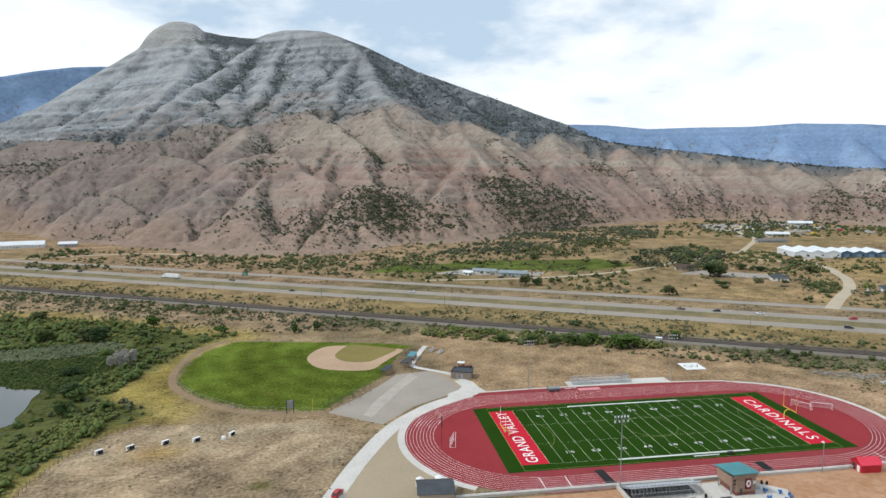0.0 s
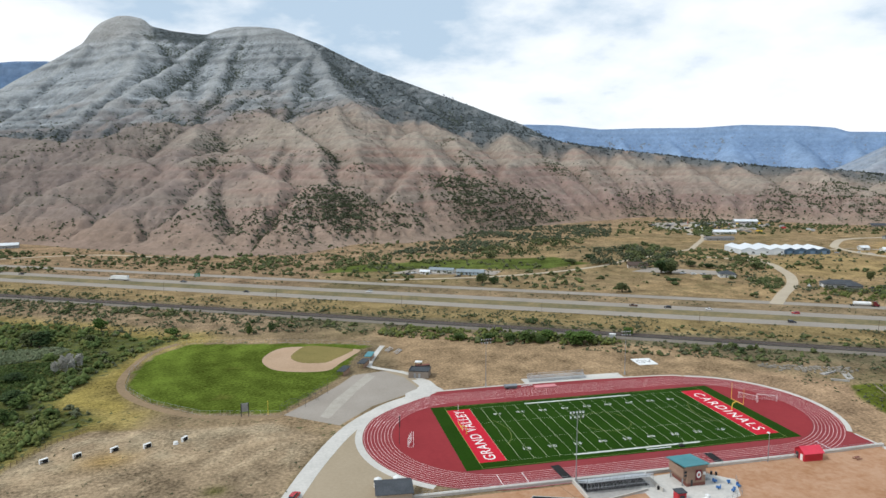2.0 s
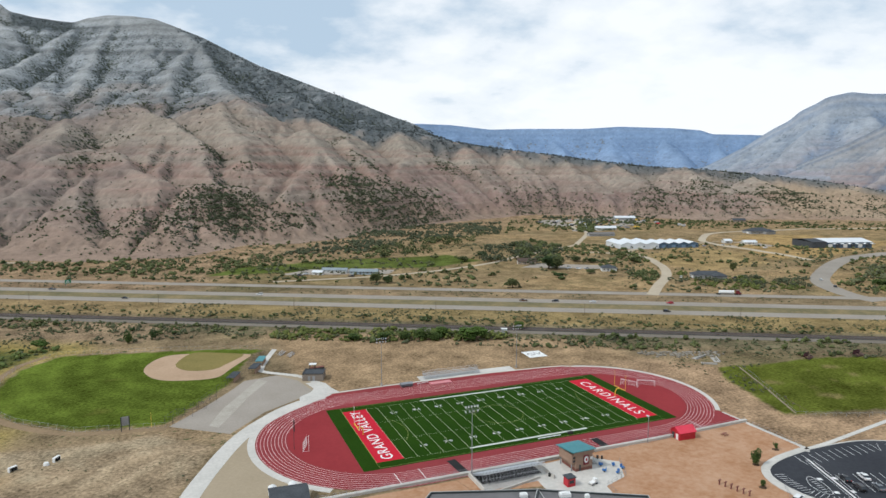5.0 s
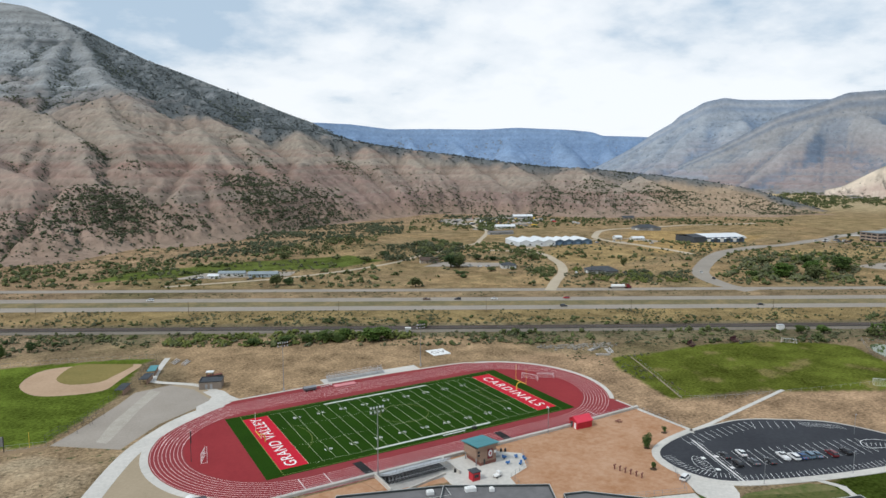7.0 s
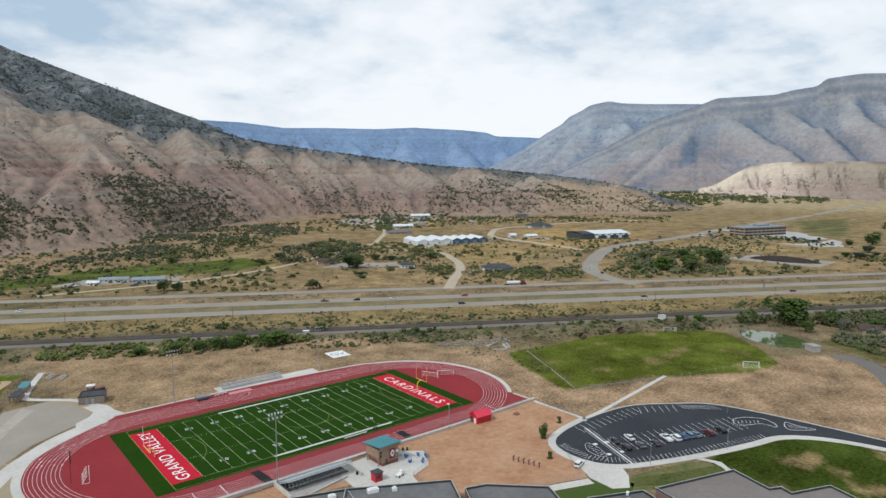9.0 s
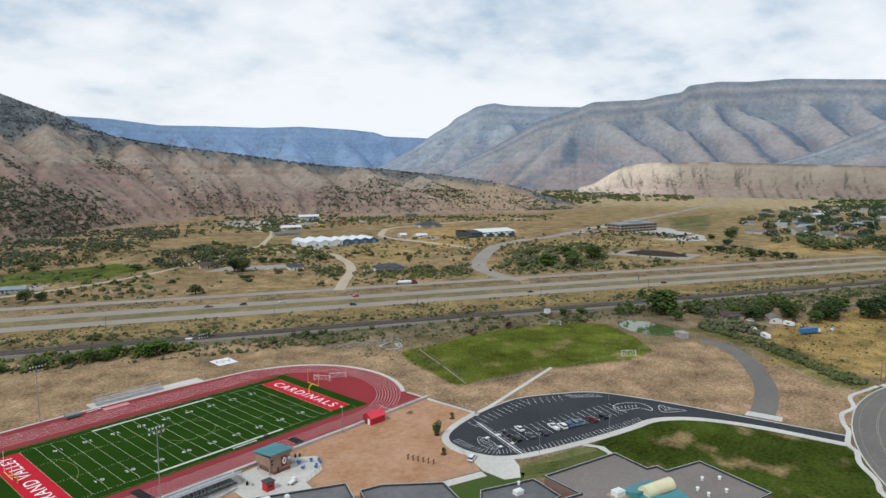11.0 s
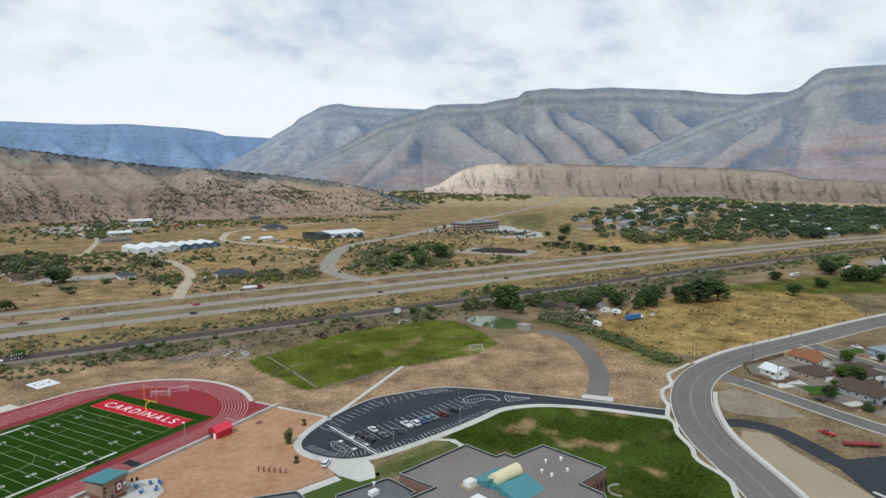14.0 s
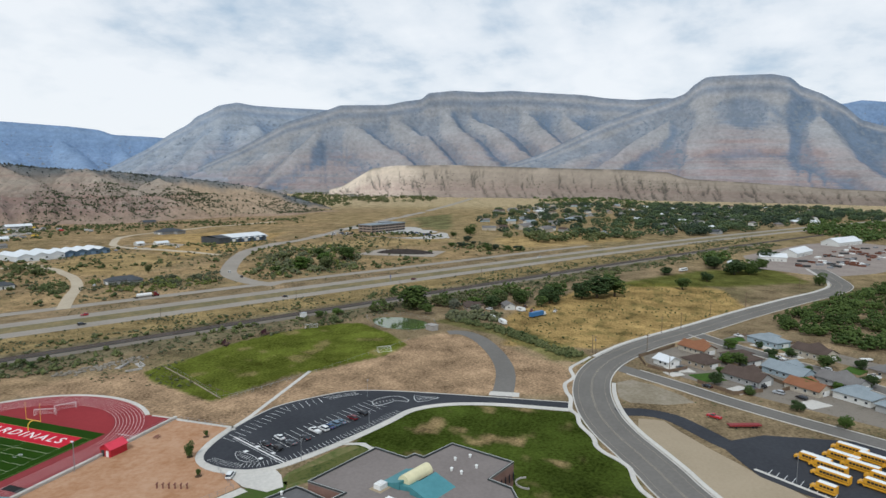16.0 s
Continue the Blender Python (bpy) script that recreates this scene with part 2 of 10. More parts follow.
def inside(px, py, poly):
    """Signed distance, in metres, of points from a polygon: above zero inside."""
    best, odd = np.full(px.shape, 1e9), np.zeros(px.shape, bool)
    for (x0, y0), (x1, y1) in zip(poly, [*poly[1:], poly[0]]):
        dx, dy = x1 - x0, y1 - y0
        t = np.clip(((px - x0) * dx + (py - y0) * dy) / (dx * dx + dy * dy + 1e-9), 0, 1)
        best = np.minimum(best, np.hypot(px - x0 - t * dx, py - y0 - t * dy))
        cross = (y0 > py) != (y1 > py)
        odd ^= cross & (px < dx * (py - y0) / (dy if abs(dy) > 1e-9 else 1e-9) + x0)
    return np.where(odd, best, -best)


def grid_mesh(name, X, Y, Z, colour, alpha=None, smooth=True):
    """A mesh over a lattice of places, with its earth colours."""
    rows, cols = X.shape
    me = bpy.data.meshes.new(name)
    co = np.stack([X, Y, Z], -1).reshape(-1, 3).astype(np.float32)
    i = np.arange(rows * cols).reshape(rows, cols)
    quads = np.stack([i[:-1, :-1], i[:-1, 1:], i[1:, 1:], i[1:, :-1]], -1).reshape(-1, 4)
    a, b, c = co[quads[0, 0]], co[quads[0, 1]], co[quads[0, 3]]
    if np.cross(b - a, c - a)[2] < 0:
        quads = quads[:, ::-1]
    me.vertices.add(len(co))
    me.vertices.foreach_set("co", co.ravel())
    me.loops.add(quads.size)
    me.loops.foreach_set("vertex_index", quads.ravel().astype(np.int32))
    me.polygons.add(len(quads))
    me.polygons.foreach_set("loop_start", (np.arange(len(quads)) * 4).astype(np.int32))
    me.update(calc_edges=True)
    if smooth:
        me.shade_smooth()
    layer = me.color_attributes.new("earth", "FLOAT_COLOR", "POINT")
    rgba = np.ones((len(co), 4), np.float32)
    rgba[:, :3] = colour.reshape(-1, 3)
    rgba[:, 3] = 0 if alpha is None else alpha.ravel()
    layer.data.foreach_set("color", rgba.ravel())
    me.validate()
    return me


def blend(base, colour, mask):
    return base * (1 - mask[..., None]) + np.array(colour[:3]) * mask[..., None]

# ---- terrain ----
# the motorway runs straight: u metres along it, v metres across it from the middle of the sports field
ALONG, ACROSS = (0.8817, -0.4717), (0.4717, 0.8817)


def lane(u, v):
    return (u * ALONG[0] + v * ACROSS[0], u * ALONG[1] + v * ACROSS[1])


def ground_z(x, y):
    """Height of the valley floor: level about the school, gently rolling beyond the motorway."""
    x, y = np.asarray(x, float), np.asarray(y, float)
    v = x * ACROSS[0] + y * ACROSS[1]
    u = x * ALONG[0] + y * ALONG[1]
    far = smooth_step(275, 520, v) * smooth_step(1500, 600, u)
    west = smooth_step(-215, -330, x) * smooth_step(120, 60, v)
    return far * (2.5 + 3.0 * layered(x / 140, y / 140, 3, 11)) - 1.5 * west


def ground_at(x, y):
    return float(ground_z(np.array([float(x)]), np.array([float(y)]))[0])


PLAIN = (0.215, 0.172, 0.115)
DUST = (0.30, 0.228, 0.152)
STRAW = (0.255, 0.20, 0.098)
SAGE = (0.105, 0.105, 0.055)
WET = (0.085, 0.102, 0.034)
LAWN = (0.094, 0.134, 0.024)

SOCCER = [(100, -41), (112, 0), (121, 15), (134, 13), (149, 10.5), (183, 8.5), (211, -1.5), (241, -22), (247, -34), (230, -61), (210, -80), (186, -78), (162, -65), (138, -50), (113, -44)]
SCHOOL_LAWN = [(80, -114), (97, -113), (120, -119), (132, -131), (138, -152), (140.5, -178), (137, -182), (128, -185), (117, -191), (110, -193), (105, -196.5), (101, -201), (96, -205), (88, -207), (82, -210), (62, -223), (30, -248), (20, -200), (60, -160)]
BARE_LOT = [(-205, -70), (-203, -10), (-200, 4), (-192, 24), (-183, 32), (-150, 26), (-120, 26), (-103, 8), (-117, -34), (-150, -90)]
OUTFIELD = [(-181, 78), (-168, 59), (-146, 42), (-118, 35), (-92, 75), (-79, 118), (-72, 124), (-84, 131), (-112, 138), (-166, 149), (-180, 130), (-184, 103)]
MARSH = [(-188, 33), (-180, 43), (-190, 56), (-202, 61), (-203, 80), (-193, 110), (-187, 134), (-172, 156), (-168, 160), (-188, 168), (-209, 181), (-233, 199), (-256, 210), (-282, 227), (-308, 241), (-328, 243), (-480, 300), (-700, 420), (-600, 100), (-330, -20), (-230, -60), (-208, -30), (-203, 4), (-196, 20)]
STRAW_SLOPE = [(-202, 62), (-202, 79), (-190, 108), (-187, 124), (-187, 100), (-183, 76), (-175, 54), (-178, 46), (-190, 58)]
GOLD_FIELD = [(228, -130), (300, -112), (420, -145), (470, -190), (455, -250), (380, -262), (275, -200), (238, -178)]
GREEN_FIELD = [(430, -150), (560, -235), (610, -300), (520, -325), (470, -255)]
FARM_GREEN = [(-60, 420), (-90, 380), (-20, 372), (30, 372), (110, 352), (170, 372), (150, 420), (40, 430)]


TOE = [(-42, 1100), (-25, 1200), (-21.6, 981), (-17, 870), (-11.6, 765), (-7, 716), (0, 709), (5, 777), (10, 775), (13.6, 836), (17, 912), (24, 1121), (30, 1250), (43, 1230), (57, 1350), (61.5, 1520), (66, 1600)]


def build_ground():
    def lines(lo, hi, step, far_lo, far_hi):
        mid = list(np.arange(lo, hi, step))
        a, d = hi, step
        while a < far_hi:
            mid.append(a)
            d = min(d * 1.05, 130)
            a += d
        a, d = lo, step
        while a > far_lo:
            d = min(d * 1.05, 130)
            a -= d
            mid.insert(0, a)
        return np.array(mid)

    xs, ys = lines(-265, 330, 2.2, -4800, 4980), lines(-330, 330, 2.2, -4800, 4980)
    X, Y = np.meshgrid(xs, ys)
    Z = ground_z(X, Y) - 0.02
    u, v = X * ALONG[0] + Y * ALONG[1], X * ACROSS[0] + Y * ACROSS[1]
    wob = 3.0 * layered(X / 14, Y / 14, 3, 21)
    mid = layered(X / 60, Y / 60, 4, 22)
    big = layered(X / 260, Y / 260, 3, 23)
    col = np.ones(X.shape + (3,)) * np.array(PLAIN)
    col = blend(col, DUST, smooth_step(-0.1, 0.5, mid))
    col = blend(col, SAGE, smooth_step(0.05, 0.45, big + 0.4 * mid) * 0.7)
    scrub = 0.45 + 0.3 * mid
    # dry verge along the motorway, sage by the railway
    col = blend(col, STRAW, smooth_step(142, 150, v + wob) * smooth_step(186, 180, v) * (0.75 + 0.25 * np.clip(mid, -1, 1)))
    rail = smooth_step(100, 112, v + wob * 2) * smooth_step(150, 142, v + wob)
    col = blend(col, (0.140, 0.130, 0.088), rail * 0.75)
    scrub = np.where((v > 140) & (v < 262), 0.25, scrub) + rail * 0.25
    # land beyond the motorway: straw pasture patched with sage
    past = smooth_step(258, 268, v)
    col = blend(col, (0.325, 0.238, 0.138), past * (0.45 + 0.4 * smooth_step(-0.2, 0.3, layered(X / 90, Y / 90, 3, 31))))
    col = blend(col, SAGE, past * smooth_step(0.0, 0.3, layered(X / 75, Y / 75, 4, 35)) * 0.32)
    scrub = scrub + past * 0.1
    # reddish wash fans before the hills
    bearing, reach = np.degrees(np.arctan2(X - EYE.x, Y - EYE.y)), np.hypot(X - EYE.x, Y - EYE.y)
    toe_r = np.interp(bearing, [p[0] for p in TOE], [p[1] for p in TOE])
    fan = smooth_step(-190 - 170 * smooth_step(8, 0, bearing) - 120 * smooth_step(8, 14, bearing) * smooth_step(34, 26, bearing), -10 - 70 * smooth_step(8, 0, bearing), reach - toe_r + 90 * layered(X / 120, Y / 120, 3, 37)) * (np.abs(bearing) < 66) * (Y > 0)
    col = blend(col, (0.285, 0.205, 0.145), fan * (0.7 + 0.3 * np.clip(mid, -1, 1)))
    # town end of the valley
    town = smooth_step(560, 680, u) * smooth_step(90, 190, np.hypot(X - 300, Y + 700) * 0 + v + 260)
    col = blend(col, (0.27, 0.215, 0.125), town * 0.6)
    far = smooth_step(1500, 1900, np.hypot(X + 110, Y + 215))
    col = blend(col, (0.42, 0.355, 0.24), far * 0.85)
    # level dusty ground about the field
    site = smooth_step(8, -4, np.maximum(np.maximum(-62 - X, X - 96), np.maximum(40 - Y, v - 112)) + wob)
    col = blend(col, (0.298, 0.220, 0.144), site)
    scrub = scrub * (1 - site)
    site2 = smooth_step(-3, 5, inside(X, Y, [(78, 42), (100, 40), (130, 10), (108, -44), (160, -61), (218, -76), (245, -90), (232, -120), (196, -172), (160, -178), (140, -132), (76, -60)]) + wob)
    col = blend(col, (0.325, 0.235, 0.160), site2)
    scrub = scrub * (1 - site2)
    for poly, colour, amount, edge, thick in (
        (MARSH, WET, 0.95, 9, 0.9),
        (STRAW_SLOPE, (0.215, 0.178, 0.072), 0.9, 6, 0.2),
        ([(-166, 163), (-209, 185), (-256, 214), (-328, 247), (-480, 305), (-700, 425), (-700, 470), (-300, 303), (-200, 248), (-110, 200), (-110, 170)], (0.27, 0.205, 0.145), 0.8, 10, 0.5),
        (BARE_LOT, (0.315, 0.25, 0.178), 1.0, 2.5, 0.0),
        (GOLD_FIELD, (0.335, 0.24, 0.10), 0.85, 5, 0.1),
        (GREEN_FIELD, (0.085, 0.105, 0.022), 0.85, 8, 0.1),
        (FARM_GREEN, (0.075, 0.115, 0.026), 0.9, 5, 0.0),
        ([(1067, 279), (1237, 249), (921, 138), (850, 120), (880, 180), (979, 218)], (0.125, 0.135, 0.07), 0.85, 8, 0.1),
        ([(835, -163), (668, -21), (757, 25), (900, -34)], (0.37, 0.275, 0.135), 0.8, 10, 0.1),
        ([(282, -84), (268, -72), (248, -118), (226, -142), (208, -160), (212, -182), (232, -170), (262, -132)], (0.12, 0.125, 0.045), 0.8, 4, 0.3),
        ([(440, 262), (520, 262), (640, 300), (720, 330), (690, 430), (600, 460), (530, 400), (470, 340)], (0.37, 0.265, 0.125), 0.75, 14, 0.1),
        ([(330, 240), (420, 250), (455, 330), (440, 380), (350, 350), (320, 290)], (0.32, 0.245, 0.125), 0.7, 14, 0.2),
        ([(600, 130), (740, 60), (700, 180), (620, 220), (540, 215)], (0.30, 0.235, 0.125), 0.7, 14, 0.2),
        (OUTFIELD, LAWN, 1.0, 0.6, 0.0),
        (SOCCER, (0.098, 0.122, 0.024), 1.0, 1.6, 0.0),
        (SCHOOL_LAWN, (0.047, 0.070, 0.014), 1.0, 1.0, 0.0),
    ):
        near = inside(X, Y, poly)
        m = smooth_step(-edge * 0.5, edge * 0.5, near + wob * min(edge / 4, 1.0)) * amount
        c = np.array(colour)
        col = col * (1 - m[..., None]) + c * (1 + 0.25 * mid[..., None]) * m[..., None]
        scrub = scrub * (1 - m) + thick * m
    # worn and dry patches in the grass
    lawns = np.maximum(smooth_step(0, 2, inside(X, Y, SCHOOL_LAWN)), smooth_step(0, 2, inside(X, Y, SOCCER)) * 0.5)
    col = blend(col, (0.26, 0.20, 0.11), lawns * smooth_step(0.18, 0.45, layered(X / 16, Y / 16, 3, 41)))
    gold = smooth_step(-3, 6, inside(X, Y, GOLD_FIELD))
    col = blend(col, (0.15, 0.13, 0.055), gold * smooth_step(0.0, 0.35, layered(X / 22, Y / 13, 4, 43, 0.65)) * 0.8)
    # olive fringe of the marsh
    fringe = smooth_step(-26, -4, inside(X, Y, MARSH) + 2 * wob) * smooth_step(10, -4, inside(X, Y, MARSH)) * (1 - smooth_step(-1, 1, inside(X, Y, BARE_LOT))) * (1 - smooth_step(-2, 0, inside(X, Y, OUTFIELD)))
    col = blend(col, (0.30, 0.25, 0.08), fringe * 0.7 * (X < -100))
    # trodden and weedy mottling at two scales
    near_d = np.hypot(X + 110, Y + 215)
    small = layered(X / 9, Y / 9, 3, 45)
    lot = smooth_step(-2, 2, inside(X, Y, BARE_LOT))
    col = blend(col, (0.27, 0.235, 0.175), lot * smooth_step(0.0, 0.3, mid + 0.5 * small) * 0.7)
    col = blend(col, (0.42, 0.345, 0.25), lot * smooth_step(0.1, 0.35, layered((X + Y) / 30, (X - Y) / 9, 3, 46)) * 0.7)
    col = blend(col, (0.34, 0.23, 0.085), np.exp(-(((X + 171) / 8) ** 2 + ((Y - 5) / 6) ** 2)) * 0.7)
    col = blend(col, (0.11, 0.115, 0.035), np.exp(-(((X + 134.7) / 3.5) ** 2 + ((Y + 23.8) / 3) ** 2)) * 0.9)
    lawn_mottle = np.clip(lawns, 0, 1) * (0.28 * small + 0.25 * mid)
    col = col * (1 + lawn_mottle)[..., None]
    open_land = 1 - np.clip(smooth_step(0, 2, inside(X, Y, OUTFIELD)) + lawns, 0, 1)
    tuft = layered(X / 4.5, Y / 4.5, 2, 48)
    col = col * (1 + (0.28 * small + 0.10 * mid + 0.22 * tuft) * open_land * smooth_step(900, 300, near_d))[..., None]
    # rings left by the mower
    mow = smooth_step(0, 3, inside(X, Y, OUTFIELD))
    ring = np.sin(np.hypot(X + 78, Y - 124) / 1.9 + 0.8 * mid)
    col = col * (1 + mow * (0.11 * ring + 0.18 * mid + 0.10 * small))[..., None]
    col = blend(col, (0.16, 0.135, 0.045), mow * smooth_step(0.35, 0.7, layered(X / 26, Y / 12, 3, 47)) * 0.6)
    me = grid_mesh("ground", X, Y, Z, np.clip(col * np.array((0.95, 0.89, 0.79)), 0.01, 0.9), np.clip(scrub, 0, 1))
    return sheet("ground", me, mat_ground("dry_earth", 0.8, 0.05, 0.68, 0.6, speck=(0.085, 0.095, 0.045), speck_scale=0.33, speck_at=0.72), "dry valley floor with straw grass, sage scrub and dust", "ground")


ground = build_ground()


def ring_interp(az, pairs, soft=9):
    val = np.interp(az, [p[0] for p in pairs], [p[1] for p in pairs])
    k = np.hanning(soft + 2)[1:-1]
    pad = np.pad(val, soft // 2, mode="edge")
    return np.convolve(pad, k / k.sum(), mode="valid")


def polar(az, r):
    return EYE.x + r * np.sin(np.radians(az)), EYE.y + r * np.cos(np.radians(az))


def rise(r, elevation):
    return EYE.z + r * np.tan(np.radians(elevation))


MIDHILL = [(-42, -2.5), (-25, -1.0), (-17, -0.8), (-10, -0.3), (-3, -0.4), (5, 1.0), (10, 0.6), (15, -0.2), (20, -1.2), (30, -1.4), (40, -2.0), (50, -2.6), (61, -3.6), (66, -4.2)]
CREST = [(-42, 0.5), (-24.6, 2.3), (-17.3, 3.0), (-13.3, 3.5), (-8.1, 4.3), (-1.7, 4.5), (2, 5.2), (5.9, 5.7), (9.7, 4.6), (13.6, 3.4), (19.8, 3.0), (22.6, 2.32), (26.4, 1.68), (30.8, 1.21), (34.7, 0.69), (38.5, 0.21), (42.8, 0.03), (45.5, -0.24), (49.1, -0.55), (52.6, -0.98), (55.5, -1.48), (57.5, -2.14), (59.8, -2.81), (61.3, -3.31), (66, -3.9)]
SKYLINE = [(-42, 0.6), (-30, 1.0), (-24.6, 2.96), (-22.4, 4.36), (-19.8, 6.24), (-17.6, 7.67), (-15.2, 9.27), (-14.65, 10.13), (-13.9, 10.88), (-12.9, 11.37), (-12.1, 11.51), (-11.0, 11.34), (-10.4, 10.84), (-8.7, 10.6), (-6.5, 10.5), (-5.65, 10.88), (-4.3, 11.25), (-2.5, 11.36), (-0.9, 11.28), (0.5, 10.84), (2.6, 10.13), (4.7, 9.17), (7.0, 8.14), (8.95, 7.5), (11.6, 6.56), (14.1, 5.7), (17.7, 4.35), (19.5, 3.75), (21.4, 2.75), (23, 2.1), (66, -4.5)]


# lines of ridges: bearing and height over the horizon of each bend, in degrees, with how far they stand proud and how steep their sides are
RIDGES_WEST = (
    (17, 0.52, ((-8.0, 0.3), (-6.4, 0.7), (-4.2, 0.2), (-2.4, -1.0), (-0.9, -1.8))), (10, 0.52, ((-8.0, 0.2), (-10.5, -2.2), (-13.2, -3.7), (-15.3, -4.6))),
    (4, 0.50, ((-5.8, 0.3), (-7.5, -2.9), (-8.2, -4.8))), (4, 0.50, ((-3.6, -0.2), (-2.4, -3.0), (-2.8, -4.9))),
    (12, 0.50, ((-14.5, -0.9), (-17.3, -1.8), (-20.1, -3.5), (-22.7, -4.4))), (4, 0.50, ((-17.3, -1.8), (-15.0, -4.1))),
    (10, 0.42, ((-24.8, 0.2), (-21.9, 0.5), (-18.5, 1.4), (-14.4, 2.0), (-12.4, 2.8), (-9.7, 3.5))), (5, 0.48, ((-9.8, -0.5), (-11.6, 0.6), (-13.6, 1.1), (-15.9, 0.3), (-18.6, -0.5), (-21.0, -1.5))),
    (3, 0.45, ((-23.2, 2.0), (-20.8, 2.3), (-17.1, 2.0))), (5, 0.45, ((-21.7, -0.5), (-23.5, -1.9), (-25.0, -3.0))), (4, 0.45, ((-28, 0.2), (-30, -2.0), (-31, -4.0))),
)
RIDGES_MIDDLE = (
    (10, 0.52, ((-4.7, 4.5), (-2.2, 4.3), (0.0, 3.4), (1.9, 1.6), (3.4, -1.9))), (4, 0.55, ((0.0, 3.2), (-2.6, 0.3), (-3.3, -0.3))), (3, 0.55, ((-0.4, 1.3), (-1.4, -1.0))),
    (5, 0.50, ((3.6, 5.2), (4.6, 2.6), (5.9, 0.3), (7.9, -1.2))), (15, 0.46, ((1.9, -2.3), (4.2, -2.2), (5.9, -3.4), (7.9, -5.1))), (5, 0.45, ((1.9, -2.3), (-0.5, -3.8), (-2.8, -5.3))),
    (9, 0.50, ((8.2, 5.2), (10.2, 4.4), (13.2, 2.6), (15.2, 0.3), (16.8, -1.4))), (9, 0.54, ((10.2, 2.9), (11.8, 1.3), (10.2, -0.7), (8.5, -2.6))),
    (13, 0.46, ((11.8, 1.3), (13.2, -0.7), (15.9, -2.4), (20.5, -2.4), (21.9, -3.5))), (3, 0.5, ((15.9, -2.4), (14.0, -4.2))), (3, 0.5, ((-7.6, 3.6), (-8.6, 1.6), (-9.8, -0.5))),
)
RIDGES_EAST = (
    (9, 0.50, ((18.1, 2.9), (19.1, 0.7), (21.3, 0.9), (23.0, -0.7), (25.8, -2.7))), (5, 0.48, ((19.1, 0.7), (17.5, -1.1), (14.9, -3.7))),
    (3, 0.45, ((23.8, 2.0), (24.5, 0.2), (26.4, -1.4))), (3, 0.45, ((27.5, 1.3), (28.8, -0.1), (30.3, -1.5))), (3, 0.42, ((32.3, 1.0), (33.4, -0.5), (36.0, -1.8))),
    (3, 0.38, ((36.9, 0.1), (38.5, -1.2), (41.0, -2.2))), (6, 0.34, ((41.5, 0.0), (43.4, -1.2), (47.9, -2.5))), (5, 0.34, ((47.3, -0.8), (49.9, -1.8), (52.9, -2.5))),
    (4, 0.30, ((34.8, -2.4), (38.4, -2.7), (41.5, -2.8), (44.7, -3.1))), (3, 0.3, ((54.0, -1.6), (57.0, -2.8), (60.5, -3.5))),
)
RIDGES_HIGH = (
    (10, 0.62, ((-10.8, 10.9), (-11.0, 9.4), (-12.1, 7.6), (-13.9, 5.5), (-16.2, 3.6))), (12, 0.60, ((-5.5, 10.9), (-7.0, 9.6), (-8.9, 8.0), (-11.3, 6.5), (-13.1, 5.2))),
    (12, 0.55, ((0.8, 10.6), (2.4, 9.6), (3.2, 7.7), (3.8, 6.3), (5.6, 5.5))), (7, 0.60, ((-3.3, 11.3), (-4.6, 9.4), (-5.6, 7.6), (-6.3, 5.7))),
    (6, 0.50, ((-14.6, 9.5), (-17.4, 6.8), (-20.1, 4.9), (-23.2, 3.1))), (6, 0.6, ((2.1, 9.9), (0.4, 8.0), (-0.2, 6.1))), (5, 0.5, ((7.0, 8.1), (9.0, 6.4), (11.5, 4.9))),
)


def drain(Z, free):
    """Fill the hollows, so that water leaves every place by a held edge."""
    W = np.where(free > 0, 1e6, Z)
    rows, cols = Z.shape

    def pull(W, i, j):
        q = W[j]
        near = np.minimum(q, np.minimum(np.append(q[1:], 1e6), np.append(1e6, q[:-1]))) + 0.02
        W[i] = np.maximum(Z_[i], np.minimum(W[i], near))

    for _ in range(5):
        for turn in (False, True):
            Z_ = Z.T if turn else Z
            V = W.T if turn else W
            n = V.shape[0]
            for i in range(1, n):
                pull(V, i, i - 1)
            for i in range(n - 2, -1, -1):
                pull(V, i, i + 1)
    return np.where(W < 1e5, W, Z)


